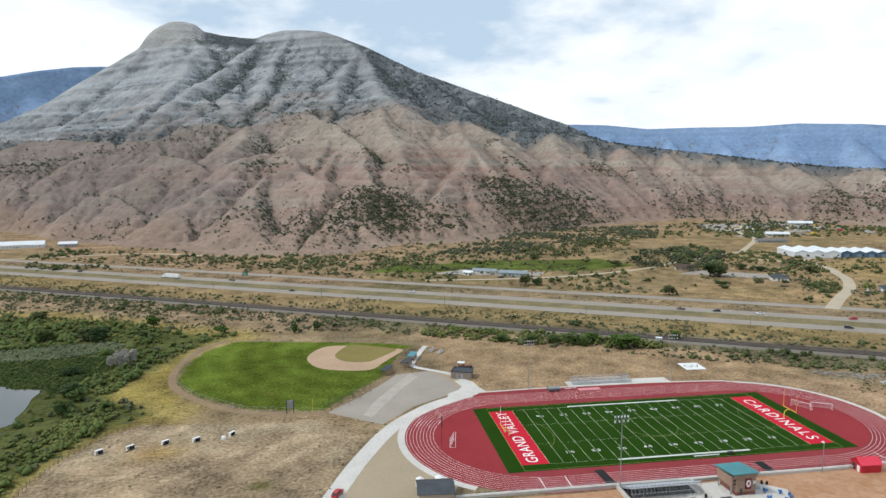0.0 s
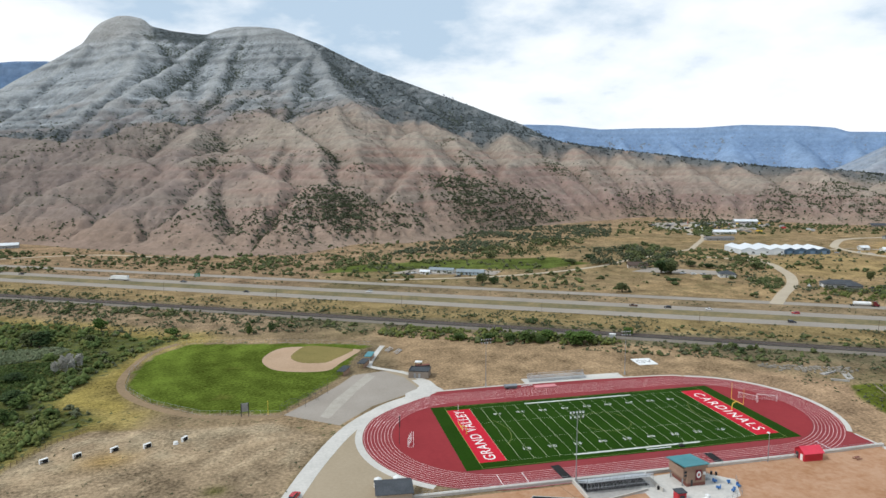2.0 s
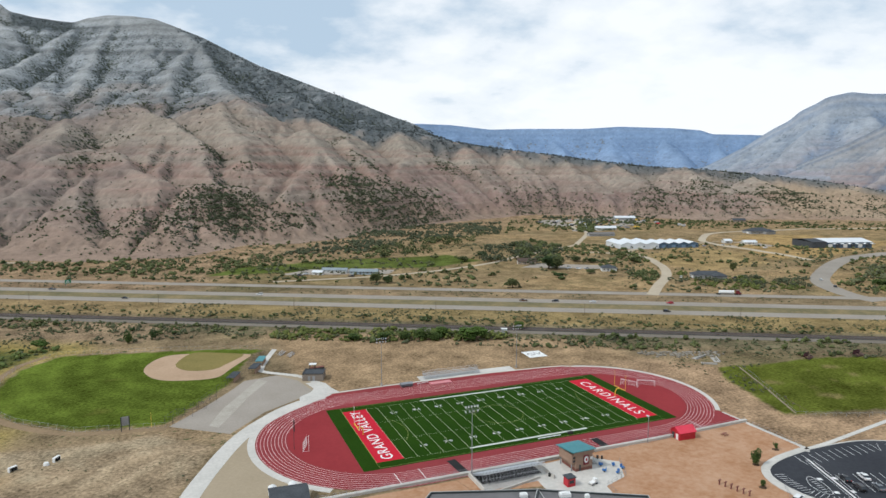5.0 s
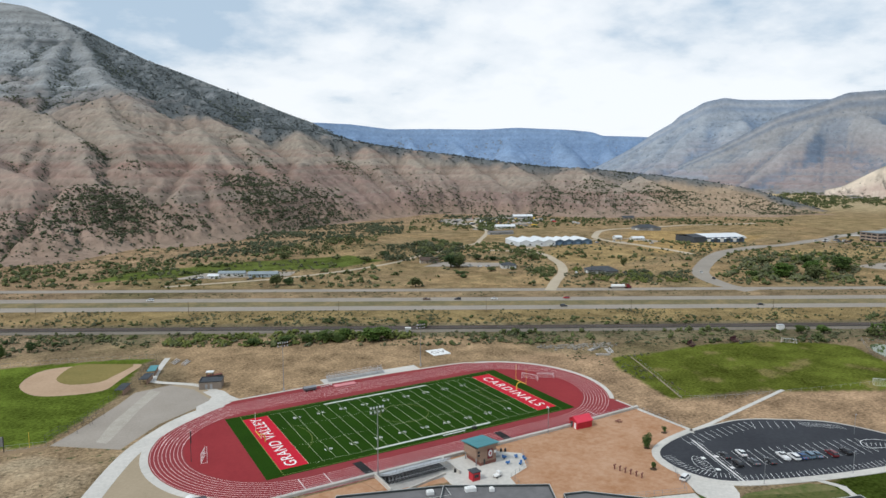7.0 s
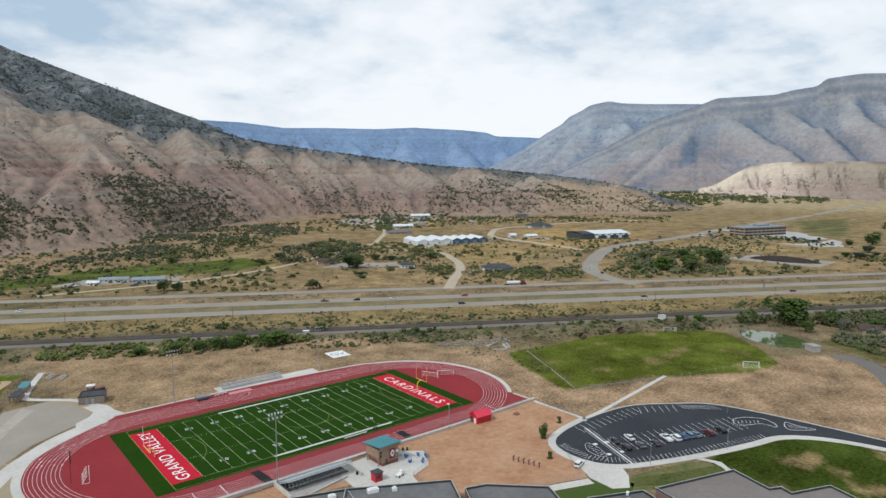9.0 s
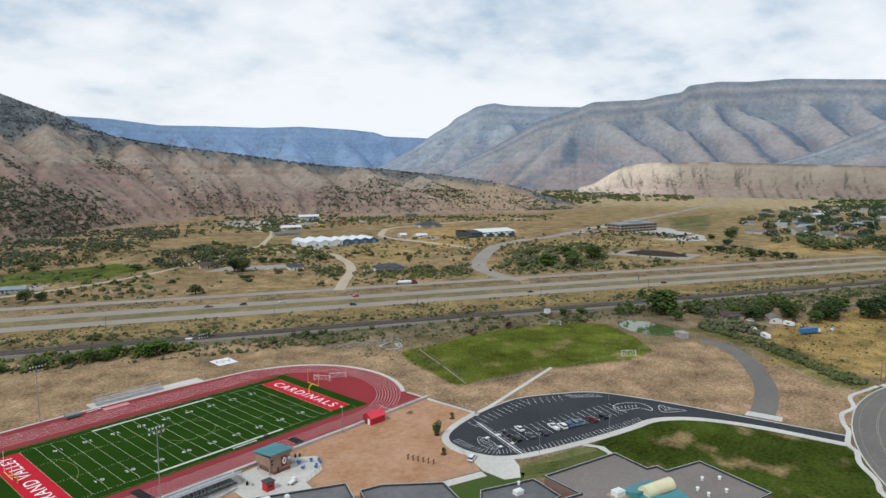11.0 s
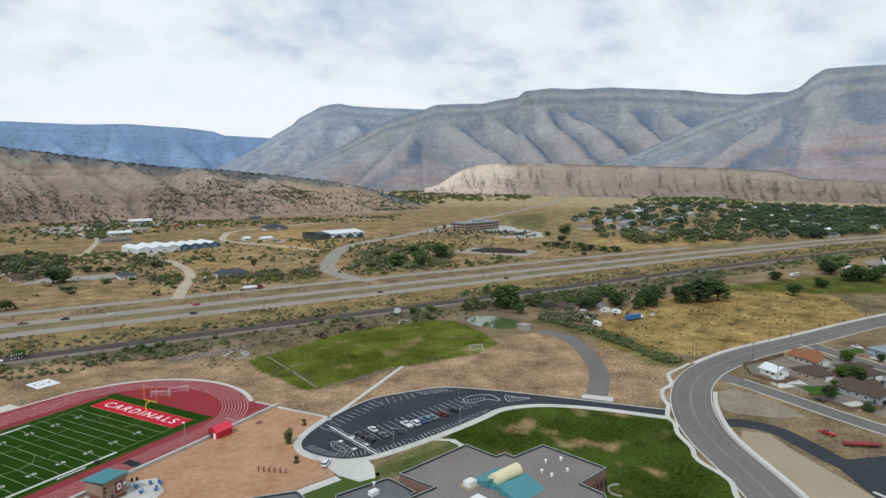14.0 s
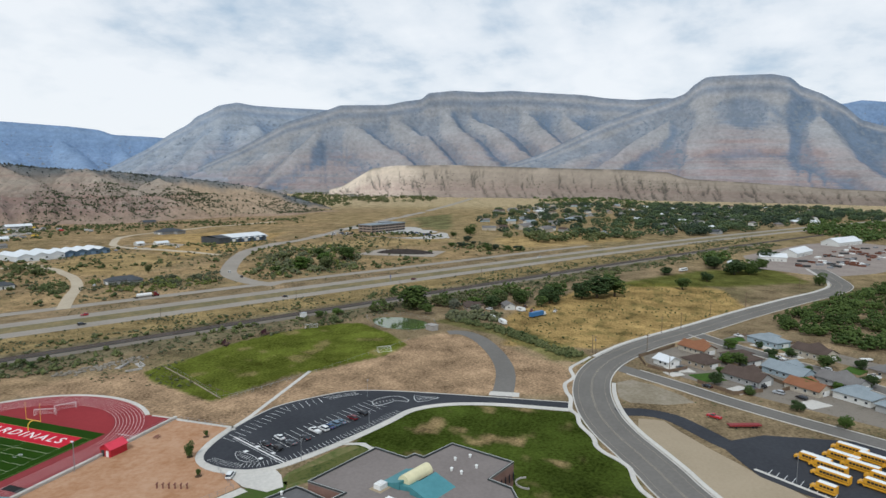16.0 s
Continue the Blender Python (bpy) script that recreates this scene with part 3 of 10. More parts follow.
def carve(Z, X, Y, free, rate, rounds, talus=0.75, creep=0.02):
    """Running water: it gathers down the steepest way and cuts valleys in the measure of what it gathers."""
    rows, cols = Z.shape
    n = rows * cols
    me = np.arange(n).reshape(rows, cols)
    steps = [(a, b) for a in (-1, 0, 1) for b in (-1, 0, 1) if a or b]

    def shifted(Q, a, b, fill):
        P = np.pad(Q, 1, constant_values=fill)
        return P[1 + a:1 + a + rows, 1 + b:1 + b + cols]

    gaps = [np.hypot(X - shifted(X, a, b, 1e7), Y - shifted(Y, a, b, 1e7)) for a, b in steps]
    down, across = np.hypot(np.diff(X, axis=0), np.diff(Y, axis=0)), np.hypot(np.diff(X, axis=1), np.diff(Y, axis=1))
    cell = (np.concatenate([down, down[-1:]]) * np.concatenate([across, across[:, -1:]], 1)).ravel()
    held = free.ravel()
    for k in range(rounds):
        if k in (0, 3, 8):
            Z = drain(Z, free)
        best, to, far = np.zeros(Z.shape), me.copy(), np.ones(Z.shape)
        for (a, b), d in zip(steps, gaps):
            s = (Z - shifted(Z, a, b, 1e7)) / d
            won = s > best
            best, to, far = np.where(won, s, best), np.where(won, me + a * cols + b, to), np.where(won, d, far)
        to, far = to.ravel(), far.ravel()
        depth, jump = (to != me.ravel()).astype(int), to.copy()
        while True:
            more = depth[jump]
            if not more.any():
                break
            depth, jump = depth + more, jump[jump]
        order = np.argsort(depth, kind="stable")
        ends = np.searchsorted(depth[order], np.arange(depth.max() + 2))
        area, z = cell.copy(), Z.ravel().copy()
        for lv in range(depth.max(), 0, -1):
            at = order[ends[lv]:ends[lv + 1]]
            np.add.at(area, to[at], area[at])
        bite = rate * held * np.sqrt(area) / far
        for lv in range(1, depth.max() + 1):
            at = order[ends[lv]:ends[lv + 1]]
            low, f = z[to[at]], bite[at]
            z[at] = np.where(low < z[at], (z[at] + f * low) / (1 + f), z[at])
        Z = z.reshape(rows, cols)
        for _ in range(3):
            for axis, d in ((0, down), (1, across)):
                over = np.diff(Z, axis=axis)
                slip = np.sign(over) * np.maximum(np.abs(over) - talus * d, 0) / 4
                low_side, high_side = (slice(None, -1), slice(None)), (slice(1, None), slice(None))
                if axis:
                    low_side, high_side = low_side[::-1], high_side[::-1]
                Z[low_side] += slip * free[low_side]
                Z[high_side] -= slip * free[high_side]
        lap = np.zeros_like(Z)
        lap[:, 1:-1] += Z[:, 2:] + Z[:, :-2] - 2 * Z[:, 1:-1]
        lap[1:-1] += Z[2:] + Z[:-2] - 2 * Z[1:-1]
        Z = Z + creep * free * lap
    return Z


def widen(Z, cols, rws):
    """A running mean over so many columns and rows to either side."""
    for axis, w in ((1, cols), (0, rws)):
        pad = [(0, 0), (0, 0)]
        pad[axis] = (w + 1, w)
        c = np.cumsum(np.pad(Z, pad, mode="edge"), axis=axis)
        n = Z.shape[axis]
        Z = (np.take(c, range(2 * w + 1, 2 * w + 1 + n), axis) - np.take(c, range(0, n), axis)) / (2 * w + 1)
    return Z


def raise_ridge(Z, macro, az, R, X, Y, bend, line, proud, steep, cap, mask):
    """Lift a ridge along a line of bearings and heights that lies on the plain slope."""
    places = []
    seen = np.degrees(np.arctan2(macro - EYE.z, R))
    for a, e in line:
        j = int(round((a - az[0]) / (az[1] - az[0])))
        i = int(np.argmax(seen[:, j] > e - 0.05))
        places.append((X[i, j], Y[i, j], macro[i, j]))
    px, py = X + bend[0], Y + bend[1]
    top = np.full(Z.shape, -1e4)
    for (x0, y0, z0), (x1, y1, z1) in zip(places, places[1:]):
        dx, dy = x1 - x0, y1 - y0
        t = np.clip(((px - x0) * dx + (py - y0) * dy) / (dx * dx + dy * dy + 1e-6), 0, 1)
        d = np.hypot(px - x0 - t * dx, py - y0 - t * dy)
        top = np.maximum(top, z0 + t * (z1 - z0) - steep * (np.hypot(d, cap) - cap))
    return np.where(mask, np.maximum(Z, top + proud), Z)


def build_mountain():
    step = 0.2
    az = np.arange(-42, 66.01, step)
    toe, crest_r = ring_interp(az, TOE, 17), ring_interp(az, [(-42, 1750), (6, 1500), (20, 1550), (40, 1550), (62, 1640), (66, 1660)], 11)
    top_r = ring_interp(az, [(-42, 2600), (-20, 3000), (-5, 2900), (3, 2500), (10, 2050), (18, 1750), (21, 1620), (66, 1720)], 11)
    crest_z, sky_z = rise(crest_r, ring_interp(az, CREST, 7)), rise(top_r, ring_interp(az, SKYLINE, 3))
    mid_r = toe + 0.42 * (crest_r - toe)
    mid_z = rise(mid_r, ring_interp(az, MIDHILL, 11))
    up_r, up_z = 0.45 * crest_r + 0.55 * top_r, 0.58 * crest_z + 0.42 * sky_z
    rs = np.array([toe - 30, toe + 40, mid_r, crest_r, up_r, top_r, top_r + 140, top_r + 900])
    zs = np.array([0 * toe - 8, 0 * toe + 6, mid_z, crest_z, up_z, sky_z, sky_z - 18, 0 * toe - 60])
    r = 640 * np.exp(np.arange(0, math.log(3900 / 640), radians(step)))
    R, A = r[:, None] * np.ones((1, len(az))), az[None, :] * np.ones((len(r), 1))
    S, Z = np.zeros(R.shape), np.zeros(R.shape)
    for j in range(len(az)):
        S[:, j], Z[:, j] = np.interp(r, rs[:, j], np.arange(8.0)), np.interp(r, rs[:, j], zs[:, j])
    # round off the breaks of slope
    for _ in range(10):
        Z[1:-1] = np.where(np.abs(S[1:-1] - 5) < 0.3, Z[1:-1], (Z[:-2] + Z[2:] + 2 * Z[1:-1]) / 4)
    X, Y = polar(A, R)
    macro = Z.copy()
    free = np.interp(S, [0, 0.7, 1.05, 4.5, 4.85, 4.97], [0, 0, 1, 1, 0.5, 0]) * (S < 5)
    free = free * (1 - smooth_step(15, 22, A) * smooth_step(2.7, 2.97, S))
    low = np.interp(A, [-42, 6, 15, 40, 56, 66], [1, 1, 1, 0.95, 0.7, 0.35])
    bend = (26 * layered(X / 170, Y / 170, 4, 51), 26 * layered(X / 170, Y / 170, 4, 61))
    rough = layered((X + bend[0]) / 130, (Y + bend[1]) / 130, 6, 71, 0.6)
    Z = macro + low * free * (np.interp(S, [0.9, 1.5, 2.2, 2.9, 3.15, 3.8, 4.6, 5], [0, -30, -44, -18, -8, -20, -16, 0]) + np.interp(S, [1, 1.8, 3, 3.4, 4.6], [12, 30, 26, 22, 26]) * rough)
    for proud, steep, line in RIDGES_WEST + RIDGES_MIDDLE + RIDGES_EAST:
        Z = raise_ridge(Z, macro, az, R, X, Y, bend, line, proud, steep, 5.0, (free > 0.02) & (S < 3.3))
    for proud, steep, line in RIDGES_HIGH:
        Z = raise_ridge(Z, macro, az, R, X, Y, bend, line, proud * 0.3, steep, 6.0, (free > 0.02) & (S > 2.7))
    Z = macro + (Z - macro) * smooth_step(0.75, 1.55, S)
    Z = Z + free * low * (4.5 + 4.5 * smooth_step(3.0, 3.4, S)) * layered(X / 34, Y / 34, 3, 91)
    # the cliff under the cap of the peak
    Z = Z - 34 * np.interp(S, [4.3, 4.86, 4.93], [0, 1, 0]) * smooth_step(-15.2, -14.2, A) * smooth_step(-9.8, -11, A)
    Z = carve(Z, X, Y, free * (0.35 + 0.65 * low) * (1 - 0.3 * smooth_step(3.0, 3.4, S)), 0.045, 14, 0.70, 0.004)
    # ledges of the harder beds
    ledge = Z + 5 * rough
    Z = Z + free * smooth_step(2.9, 3.3, S) * 2.0 * np.sin(2 * math.pi * ledge / 19.0) + free * smooth_step(3.1, 2.8, S) * 1.1 * np.sin(2 * math.pi * ledge / 12.0)
    Z = Z + free * 0.8 * layered(X / 17, Y / 17, 2, 92)
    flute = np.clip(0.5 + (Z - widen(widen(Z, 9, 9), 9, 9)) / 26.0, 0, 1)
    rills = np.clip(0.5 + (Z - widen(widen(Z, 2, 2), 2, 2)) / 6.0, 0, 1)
    Z = np.where(S < 1, np.minimum(Z, -8 + 14 * S), Z)
    # colours: banded red and tan badlands, grey shale above
    n1, n2, n3 = layered(X / 110, Y / 110, 4, 101), layered(X / 30, Y / 30, 3, 111), layered(X / 320, Y / 320, 3, 121)
    beds = soft_noise((Z + 9 * n1 + 1.5 * n2) / 7.0, 0 * Z + 3.7, 151) + 0.6 * soft_noise((Z + 9 * n1) / 2.6, 0 * Z + 8.1, 153)
    beds_high = 1.3 * soft_noise((Z + 7 * n1) / 15.0, 0 * Z + 3.3, 155) + soft_noise((Z + 4 * n1 + 2 * n2) / 6.0, 0 * Z + 1.4, 157)
    tan, red, pale, plum = np.array((0.258, 0.202, 0.160)), np.array((0.262, 0.162, 0.130)), np.array((0.290, 0.246, 0.198)), np.array((0.190, 0.148, 0.130))
    level = (Z + 14 * n1 + 26 * n3 + 3 * n2) / np.maximum(crest_z, 60)
    turned = np.zeros_like(Z)
    turned[:, 1:-1] = np.clip((Z[:, :-2] - Z[:, 2:]) / (2 * radians(step) * R[:, 1:-1]), -1, 1)
    turned = widen(turned, 1, 1)
    col = tan * np.ones(Z.shape + (1,))
    reddish = np.interp(level, [0.05, 0.2, 0.4, 0.55, 0.7, 0.85, 1.0], [0.15, 0.6, 0.75, 0.45, 0.12, 0.1, 0.5])
    reddish = reddish + 0.25 * smooth_step(4, 12, A) * smooth_step(1.0, 0.7, level)
    col = blend(col, red, np.clip(reddish * (0.6 + 1.1 * beds) + 0.35 * n3, 0, 1) * 0.95)
    col = blend(col, pale, np.clip(np.interp(level, [0.4, 0.65, 0.9, 1.0], [0.1, 0.6, 0.6, 0.25]) * (0.7 - 1.2 * beds) + 0.3 * n1, 0, 1) * 0.9)
    # relief shading painted in: crests paled, then rills darkened
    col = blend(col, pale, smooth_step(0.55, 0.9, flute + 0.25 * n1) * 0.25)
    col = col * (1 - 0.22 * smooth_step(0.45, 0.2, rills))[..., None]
    col = blend(col, plum, smooth_step(-0.1, 0.35, layered(X / 150, Y / 150, 3, 131)) * 0.6 * smooth_step(6, -6, A))
    col = blend(col, (0.195, 0.138, 0.118), 0.75 * smooth_step(14, 21, A) * smooth_step(46, 38, A) * np.interp(level, [0.0, 0.2, 0.45, 0.62], [0.2, 1, 0.8, 0]) * np.clip(0.8 + 0.8 * beds, 0, 1))
    col = blend(col, (0.325, 0.235, 0.155), 0.8 * smooth_step(46, 51, A))
    col = blend(col, plum, 0.5 * smooth_step(-3, -12, A))
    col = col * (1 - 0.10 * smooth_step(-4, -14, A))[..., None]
    high = smooth_step(2.8, 3.35, S + 0.3 * n1 + 0.12 * n2)
    grey = np.array((0.228, 0.232, 0.233)) * (1 + 0.36 * beds_high + 0.12 * n1)[..., None]
    col = col * (1 - high[..., None]) + grey * high[..., None]
    pink = high * smooth_step(0.1, 0.5, layered(X / 200, Y / 300, 3, 141)) * smooth_step(4.2, 3.6, S)
    col = blend(col, (0.265, 0.222, 0.195), pink * 0.65)
    # upper ridge crests paled likewise, as if catching the light
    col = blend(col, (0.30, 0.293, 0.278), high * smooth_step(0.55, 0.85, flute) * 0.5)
    head = np.exp(-(((A + 12.6) / 2.6) ** 2)) * smooth_step(4.55, 4.9, S)
    col = blend(col, (0.30, 0.27, 0.24), head * 0.5)
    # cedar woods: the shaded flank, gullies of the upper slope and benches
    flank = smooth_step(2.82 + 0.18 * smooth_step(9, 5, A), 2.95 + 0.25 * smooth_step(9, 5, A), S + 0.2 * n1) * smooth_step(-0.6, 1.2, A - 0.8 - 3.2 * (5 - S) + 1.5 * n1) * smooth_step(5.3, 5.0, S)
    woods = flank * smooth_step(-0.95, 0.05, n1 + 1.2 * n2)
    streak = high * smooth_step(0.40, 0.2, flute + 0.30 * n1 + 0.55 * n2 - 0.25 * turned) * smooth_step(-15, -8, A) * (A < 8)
    saddle = smooth_step(-10.6, -10.2, A) * smooth_step(-6.0, -6.6, A) * smooth_step(4.72, 4.8, S)
    bench = np.exp(-((S - 3.0 - 0.10 * n1) / 0.05) ** 2) * smooth_step(-0.5, 0.2, n2 + n1)
    top = smooth_step(13, 18, A) * smooth_step(2.80, 2.90, S + 0.05 * n1) * smooth_step(-0.8, -0.1, n2 + n1) * smooth_step(62, 50, A)
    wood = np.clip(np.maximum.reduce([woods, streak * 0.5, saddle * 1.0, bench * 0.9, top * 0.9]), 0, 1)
    # grey upper slope darkened from its middle to the right
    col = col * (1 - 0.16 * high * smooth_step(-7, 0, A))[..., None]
    # wood colour lightened and blued to carry haze
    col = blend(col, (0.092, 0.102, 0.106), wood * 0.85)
    foot = smooth_step(1.5, 1.05, S + 0.15 * n1)
    col = blend(col, (0.255, 0.170, 0.122), foot * 0.6)
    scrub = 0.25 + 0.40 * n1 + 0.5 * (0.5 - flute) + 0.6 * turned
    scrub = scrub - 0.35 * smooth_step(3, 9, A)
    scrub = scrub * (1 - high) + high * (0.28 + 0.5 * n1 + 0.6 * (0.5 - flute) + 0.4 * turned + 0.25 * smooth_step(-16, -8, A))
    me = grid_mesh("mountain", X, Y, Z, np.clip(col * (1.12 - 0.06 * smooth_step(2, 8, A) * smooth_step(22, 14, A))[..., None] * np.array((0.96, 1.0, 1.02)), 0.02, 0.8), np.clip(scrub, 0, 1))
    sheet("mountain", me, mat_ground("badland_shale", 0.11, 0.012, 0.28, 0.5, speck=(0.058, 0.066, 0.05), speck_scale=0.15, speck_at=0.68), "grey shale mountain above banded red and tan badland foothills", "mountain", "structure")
    return (A, R, S, Z, scrub, wood, flute)


MOUNTAIN = build_mountain()


def far_massif(name, label, az0, az1, foot, top, skyline, tones, seed, cliff=0.82, gully=40.0, step=0.2, rows=110, rate=0.020, strata_step=26.0, spurs=(), side=0.45, wave=320.0, banding=0.26):
    """A distant table mountain: talus slope, cliff band, flat top and far side."""
    az = np.arange(az0, az1 + 0.01, step)
    foot_r, top_r = ring_interp(az, foot, 9), ring_interp(az, top, 9)
    sky = rise(top_r, ring_interp(az, skyline, 3))
    d = top_r - foot_r
    stops = [(0.0, -0.05), (0.25, 0.10), (0.55, 0.34), (0.88, cliff - 0.05), (0.91, cliff), (0.925, cliff + 0.09), (0.95, cliff + 0.10), (0.965, 0.99), (1.0, 1.0)]
    T = np.linspace(0, 1, rows)[:, None]
    prof = np.interp(T, [s[0] for s in stops], [s[1] for s in stops])
    R = foot_r + d * T
    Z = prof * sky
    A = az[None, :] * np.ones((rows, 1))
    X, Y = polar(A, R)
    free = np.interp(T, [0, 0.08, 0.2, 0.86, 0.92, 0.97], [0.0, 0.3, 1.0, 1.0, 0.3, 0.0]) * np.ones(Z.shape)
    if spurs:
        # buttresses run out from the rim, with deep bays between them
        bay = np.interp(T, [0, 0.25, 0.55, 0.80, 0.90, 0.925, 0.95, 0.965, 1.0], [-0.05, 0.09, 0.30, 0.60, cliff - 0.04, cliff + 0.08, cliff + 0.10, 0.99, 1.0]) * sky
        nose = np.interp(T, [0, 0.12, 0.30, 0.88, 0.91, 0.925, 0.95, 0.965, 1.0], [-0.05, 0.06, 0.21, cliff - 0.05, cliff, cliff + 0.09, cliff + 0.10, 0.99, 1.0]) * sky
        Z = bay
        for head, tip in spurs:
            off = np.abs(A - (tip + (head - tip) * T) + 0.9 * layered(A / 5, R / 350, 4, seed + 5)) * np.radians(R)
            Z = np.maximum(Z, nose - side * (np.hypot(off, 5) - 5))
    wx = 80 * layered(X / 420, Y / 420, 3, seed + 3)
    rough = layered((X + wx) / wave, (Y - wx) / wave, 6, seed, 0.55)
    Z = carve(Z + free * gully * 0.5 * rough * np.clip(sky / 300, 0.3, 1.2), X, Y, free, rate, 12, 0.9, 0.006)
    Z = Z + free * strata_step * 0.11 * np.sin(2 * math.pi * (Z + 0.1 * wx) / strata_step)
    if name == "bench":
        # narrow washes down the bluff
        wash = layered(A / 0.7 + 1.5 * T + 0.3 * rough, 0.8 * T + 0 * A, 4, seed + 41, 0.6, True)
        wash = smooth_step(0.58, 0.80, wash) * smooth_step(0.98, 0.75, T)
        Z = Z - 8.0 * free * wash
    flute = np.clip(0.5 + (Z - widen(widen(Z, 7, 7), 7, 7)) / (0.8 * gully), 0, 1)
    back_r = np.concatenate([R, R[-1:] + 60, R[-1:] + 180])
    wash_mark = np.concatenate([wash, wash[-1:] * 0, wash[-1:] * 0]) if name == "bench" else 0.0
    Z = np.concatenate([Z, Z[-1:] - 6, Z[-1:] * 0 - 40])
    A2 = az[None, :] * np.ones((rows + 2, 1))
    X, Y = polar(A2, back_r)
    n1, n2 = layered(X / 260, Y / 260, 4, seed + 11), layered(X / 70, Y / 70, 3, seed + 17)
    T2 = np.concatenate([T, [[1.0], [1.0]]]) * np.ones((1, len(az)))
    fl = np.concatenate([flute, flute[-1:], flute[-1:]])
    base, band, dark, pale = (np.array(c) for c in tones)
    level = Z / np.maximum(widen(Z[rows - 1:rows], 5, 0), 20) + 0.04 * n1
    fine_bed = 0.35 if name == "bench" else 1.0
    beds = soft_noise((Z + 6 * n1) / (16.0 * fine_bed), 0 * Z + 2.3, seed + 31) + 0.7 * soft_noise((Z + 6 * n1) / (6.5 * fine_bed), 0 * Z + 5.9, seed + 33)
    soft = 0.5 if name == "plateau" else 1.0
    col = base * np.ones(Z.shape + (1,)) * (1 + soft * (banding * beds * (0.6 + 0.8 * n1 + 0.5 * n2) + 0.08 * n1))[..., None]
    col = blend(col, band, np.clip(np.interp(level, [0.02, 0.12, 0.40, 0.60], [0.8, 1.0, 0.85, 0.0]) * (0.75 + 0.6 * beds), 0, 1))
    # crests paled in the colour to bring out the relief
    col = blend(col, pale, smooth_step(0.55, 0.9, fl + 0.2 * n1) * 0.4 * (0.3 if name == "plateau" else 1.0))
    # brush tint, doubling as painted shade on slopes turned from the sun and gullies
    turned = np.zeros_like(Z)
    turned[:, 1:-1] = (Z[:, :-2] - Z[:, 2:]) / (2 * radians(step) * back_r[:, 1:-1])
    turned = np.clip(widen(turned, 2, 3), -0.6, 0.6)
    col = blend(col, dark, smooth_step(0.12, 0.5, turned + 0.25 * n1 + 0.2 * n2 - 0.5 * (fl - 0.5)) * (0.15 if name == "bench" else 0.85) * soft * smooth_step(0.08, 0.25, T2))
    # sunlight painted in: slopes facing the sun take the pale tone
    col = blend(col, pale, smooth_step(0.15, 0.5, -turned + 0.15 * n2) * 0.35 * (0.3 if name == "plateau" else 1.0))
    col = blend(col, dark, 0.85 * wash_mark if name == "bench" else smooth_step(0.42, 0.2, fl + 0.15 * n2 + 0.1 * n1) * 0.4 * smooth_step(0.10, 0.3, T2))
    if name == "mesa":
        # dark brush over the low foothills
        col = blend(col, (0.135, 0.135, 0.125), smooth_step(0.12, 0.4, n2 + 0.6 * n1) * 0.6 * smooth_step(0.40, 0.12, T2) * smooth_step(0.0, 0.05, T2))
    if name == "bench":
        # juniper along the rim; a sunlit patch painted on the left end, darker beyond
        col = blend(col, dark, smooth_step(0.90, 0.97, T2) * smooth_step(-0.5, 0.1, n2 + n1) * 0.8)
        col = col * np.interp(A2 + 2 * n1, [64, 67, 69.5, 85, 112], [1.25, 1.15, 0.72, 0.60, 0.50])[..., None]
    else:
        col = blend(col, dark, smooth_step(0.905, 0.925, T2) * (0.60 + 0.3 * n2) * soft)
        col = blend(col, pale, np.exp(-((T2 - 0.945) / 0.010) ** 2) * 0.8 * soft)
        col = blend(col, dark * 0.85, smooth_step(0.97, 0.985, T2) * 0.7)
        col = blend(col, (0.25, 0.225, 0.20), smooth_step(0.24, 0.06, T2 + 0.06 * n1) * 0.7 * (name == "mesa"))
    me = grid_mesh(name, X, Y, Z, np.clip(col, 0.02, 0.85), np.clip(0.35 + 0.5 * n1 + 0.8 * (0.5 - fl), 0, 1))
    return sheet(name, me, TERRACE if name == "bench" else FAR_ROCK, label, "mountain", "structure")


TERRACE = mat_ground("terrace_clay", 0.06, 0.012, 0.18, 0.0, speck=(0.12, 0.11, 0.085), speck_scale=0.10, speck_at=0.72)
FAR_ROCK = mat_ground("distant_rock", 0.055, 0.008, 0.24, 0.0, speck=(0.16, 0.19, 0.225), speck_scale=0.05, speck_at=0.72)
# haze painted into the tones: deep blue for plateaus, blue-grey for HAZY_MESA
HAZE_BLUE = ((0.186, 0.27, 0.402), (0.215, 0.295, 0.42), (0.150, 0.225, 0.355), (0.235, 0.315, 0.43))
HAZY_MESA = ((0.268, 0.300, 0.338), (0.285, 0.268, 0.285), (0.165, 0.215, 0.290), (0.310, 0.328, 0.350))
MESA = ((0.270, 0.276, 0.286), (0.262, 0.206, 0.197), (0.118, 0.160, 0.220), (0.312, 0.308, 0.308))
far_massif("plateau", "plateau on the horizon, tinted blue for haze", 8, 52, [(8, 3900), (52, 3900)], [(8, 4600), (30, 4650), (52, 4650)], [(8, 3.4), (19.8, 3.74), (22.6, 3.64), (26, 3.25), (29.3, 3.3), (33.7, 3.25), (36.8, 3.4), (41.1, 3.2), (43.1, 3.0), (43.9, 2.68), (46.8, 2.58), (52, 2.2)], HAZE_BLUE, 201, gully=45, spurs=((10, 14), (17, 20), (22.6, 26), (27, 30), (31, 34), (36, 37.5), (40, 43), (44, 46.5), (48, 51)))
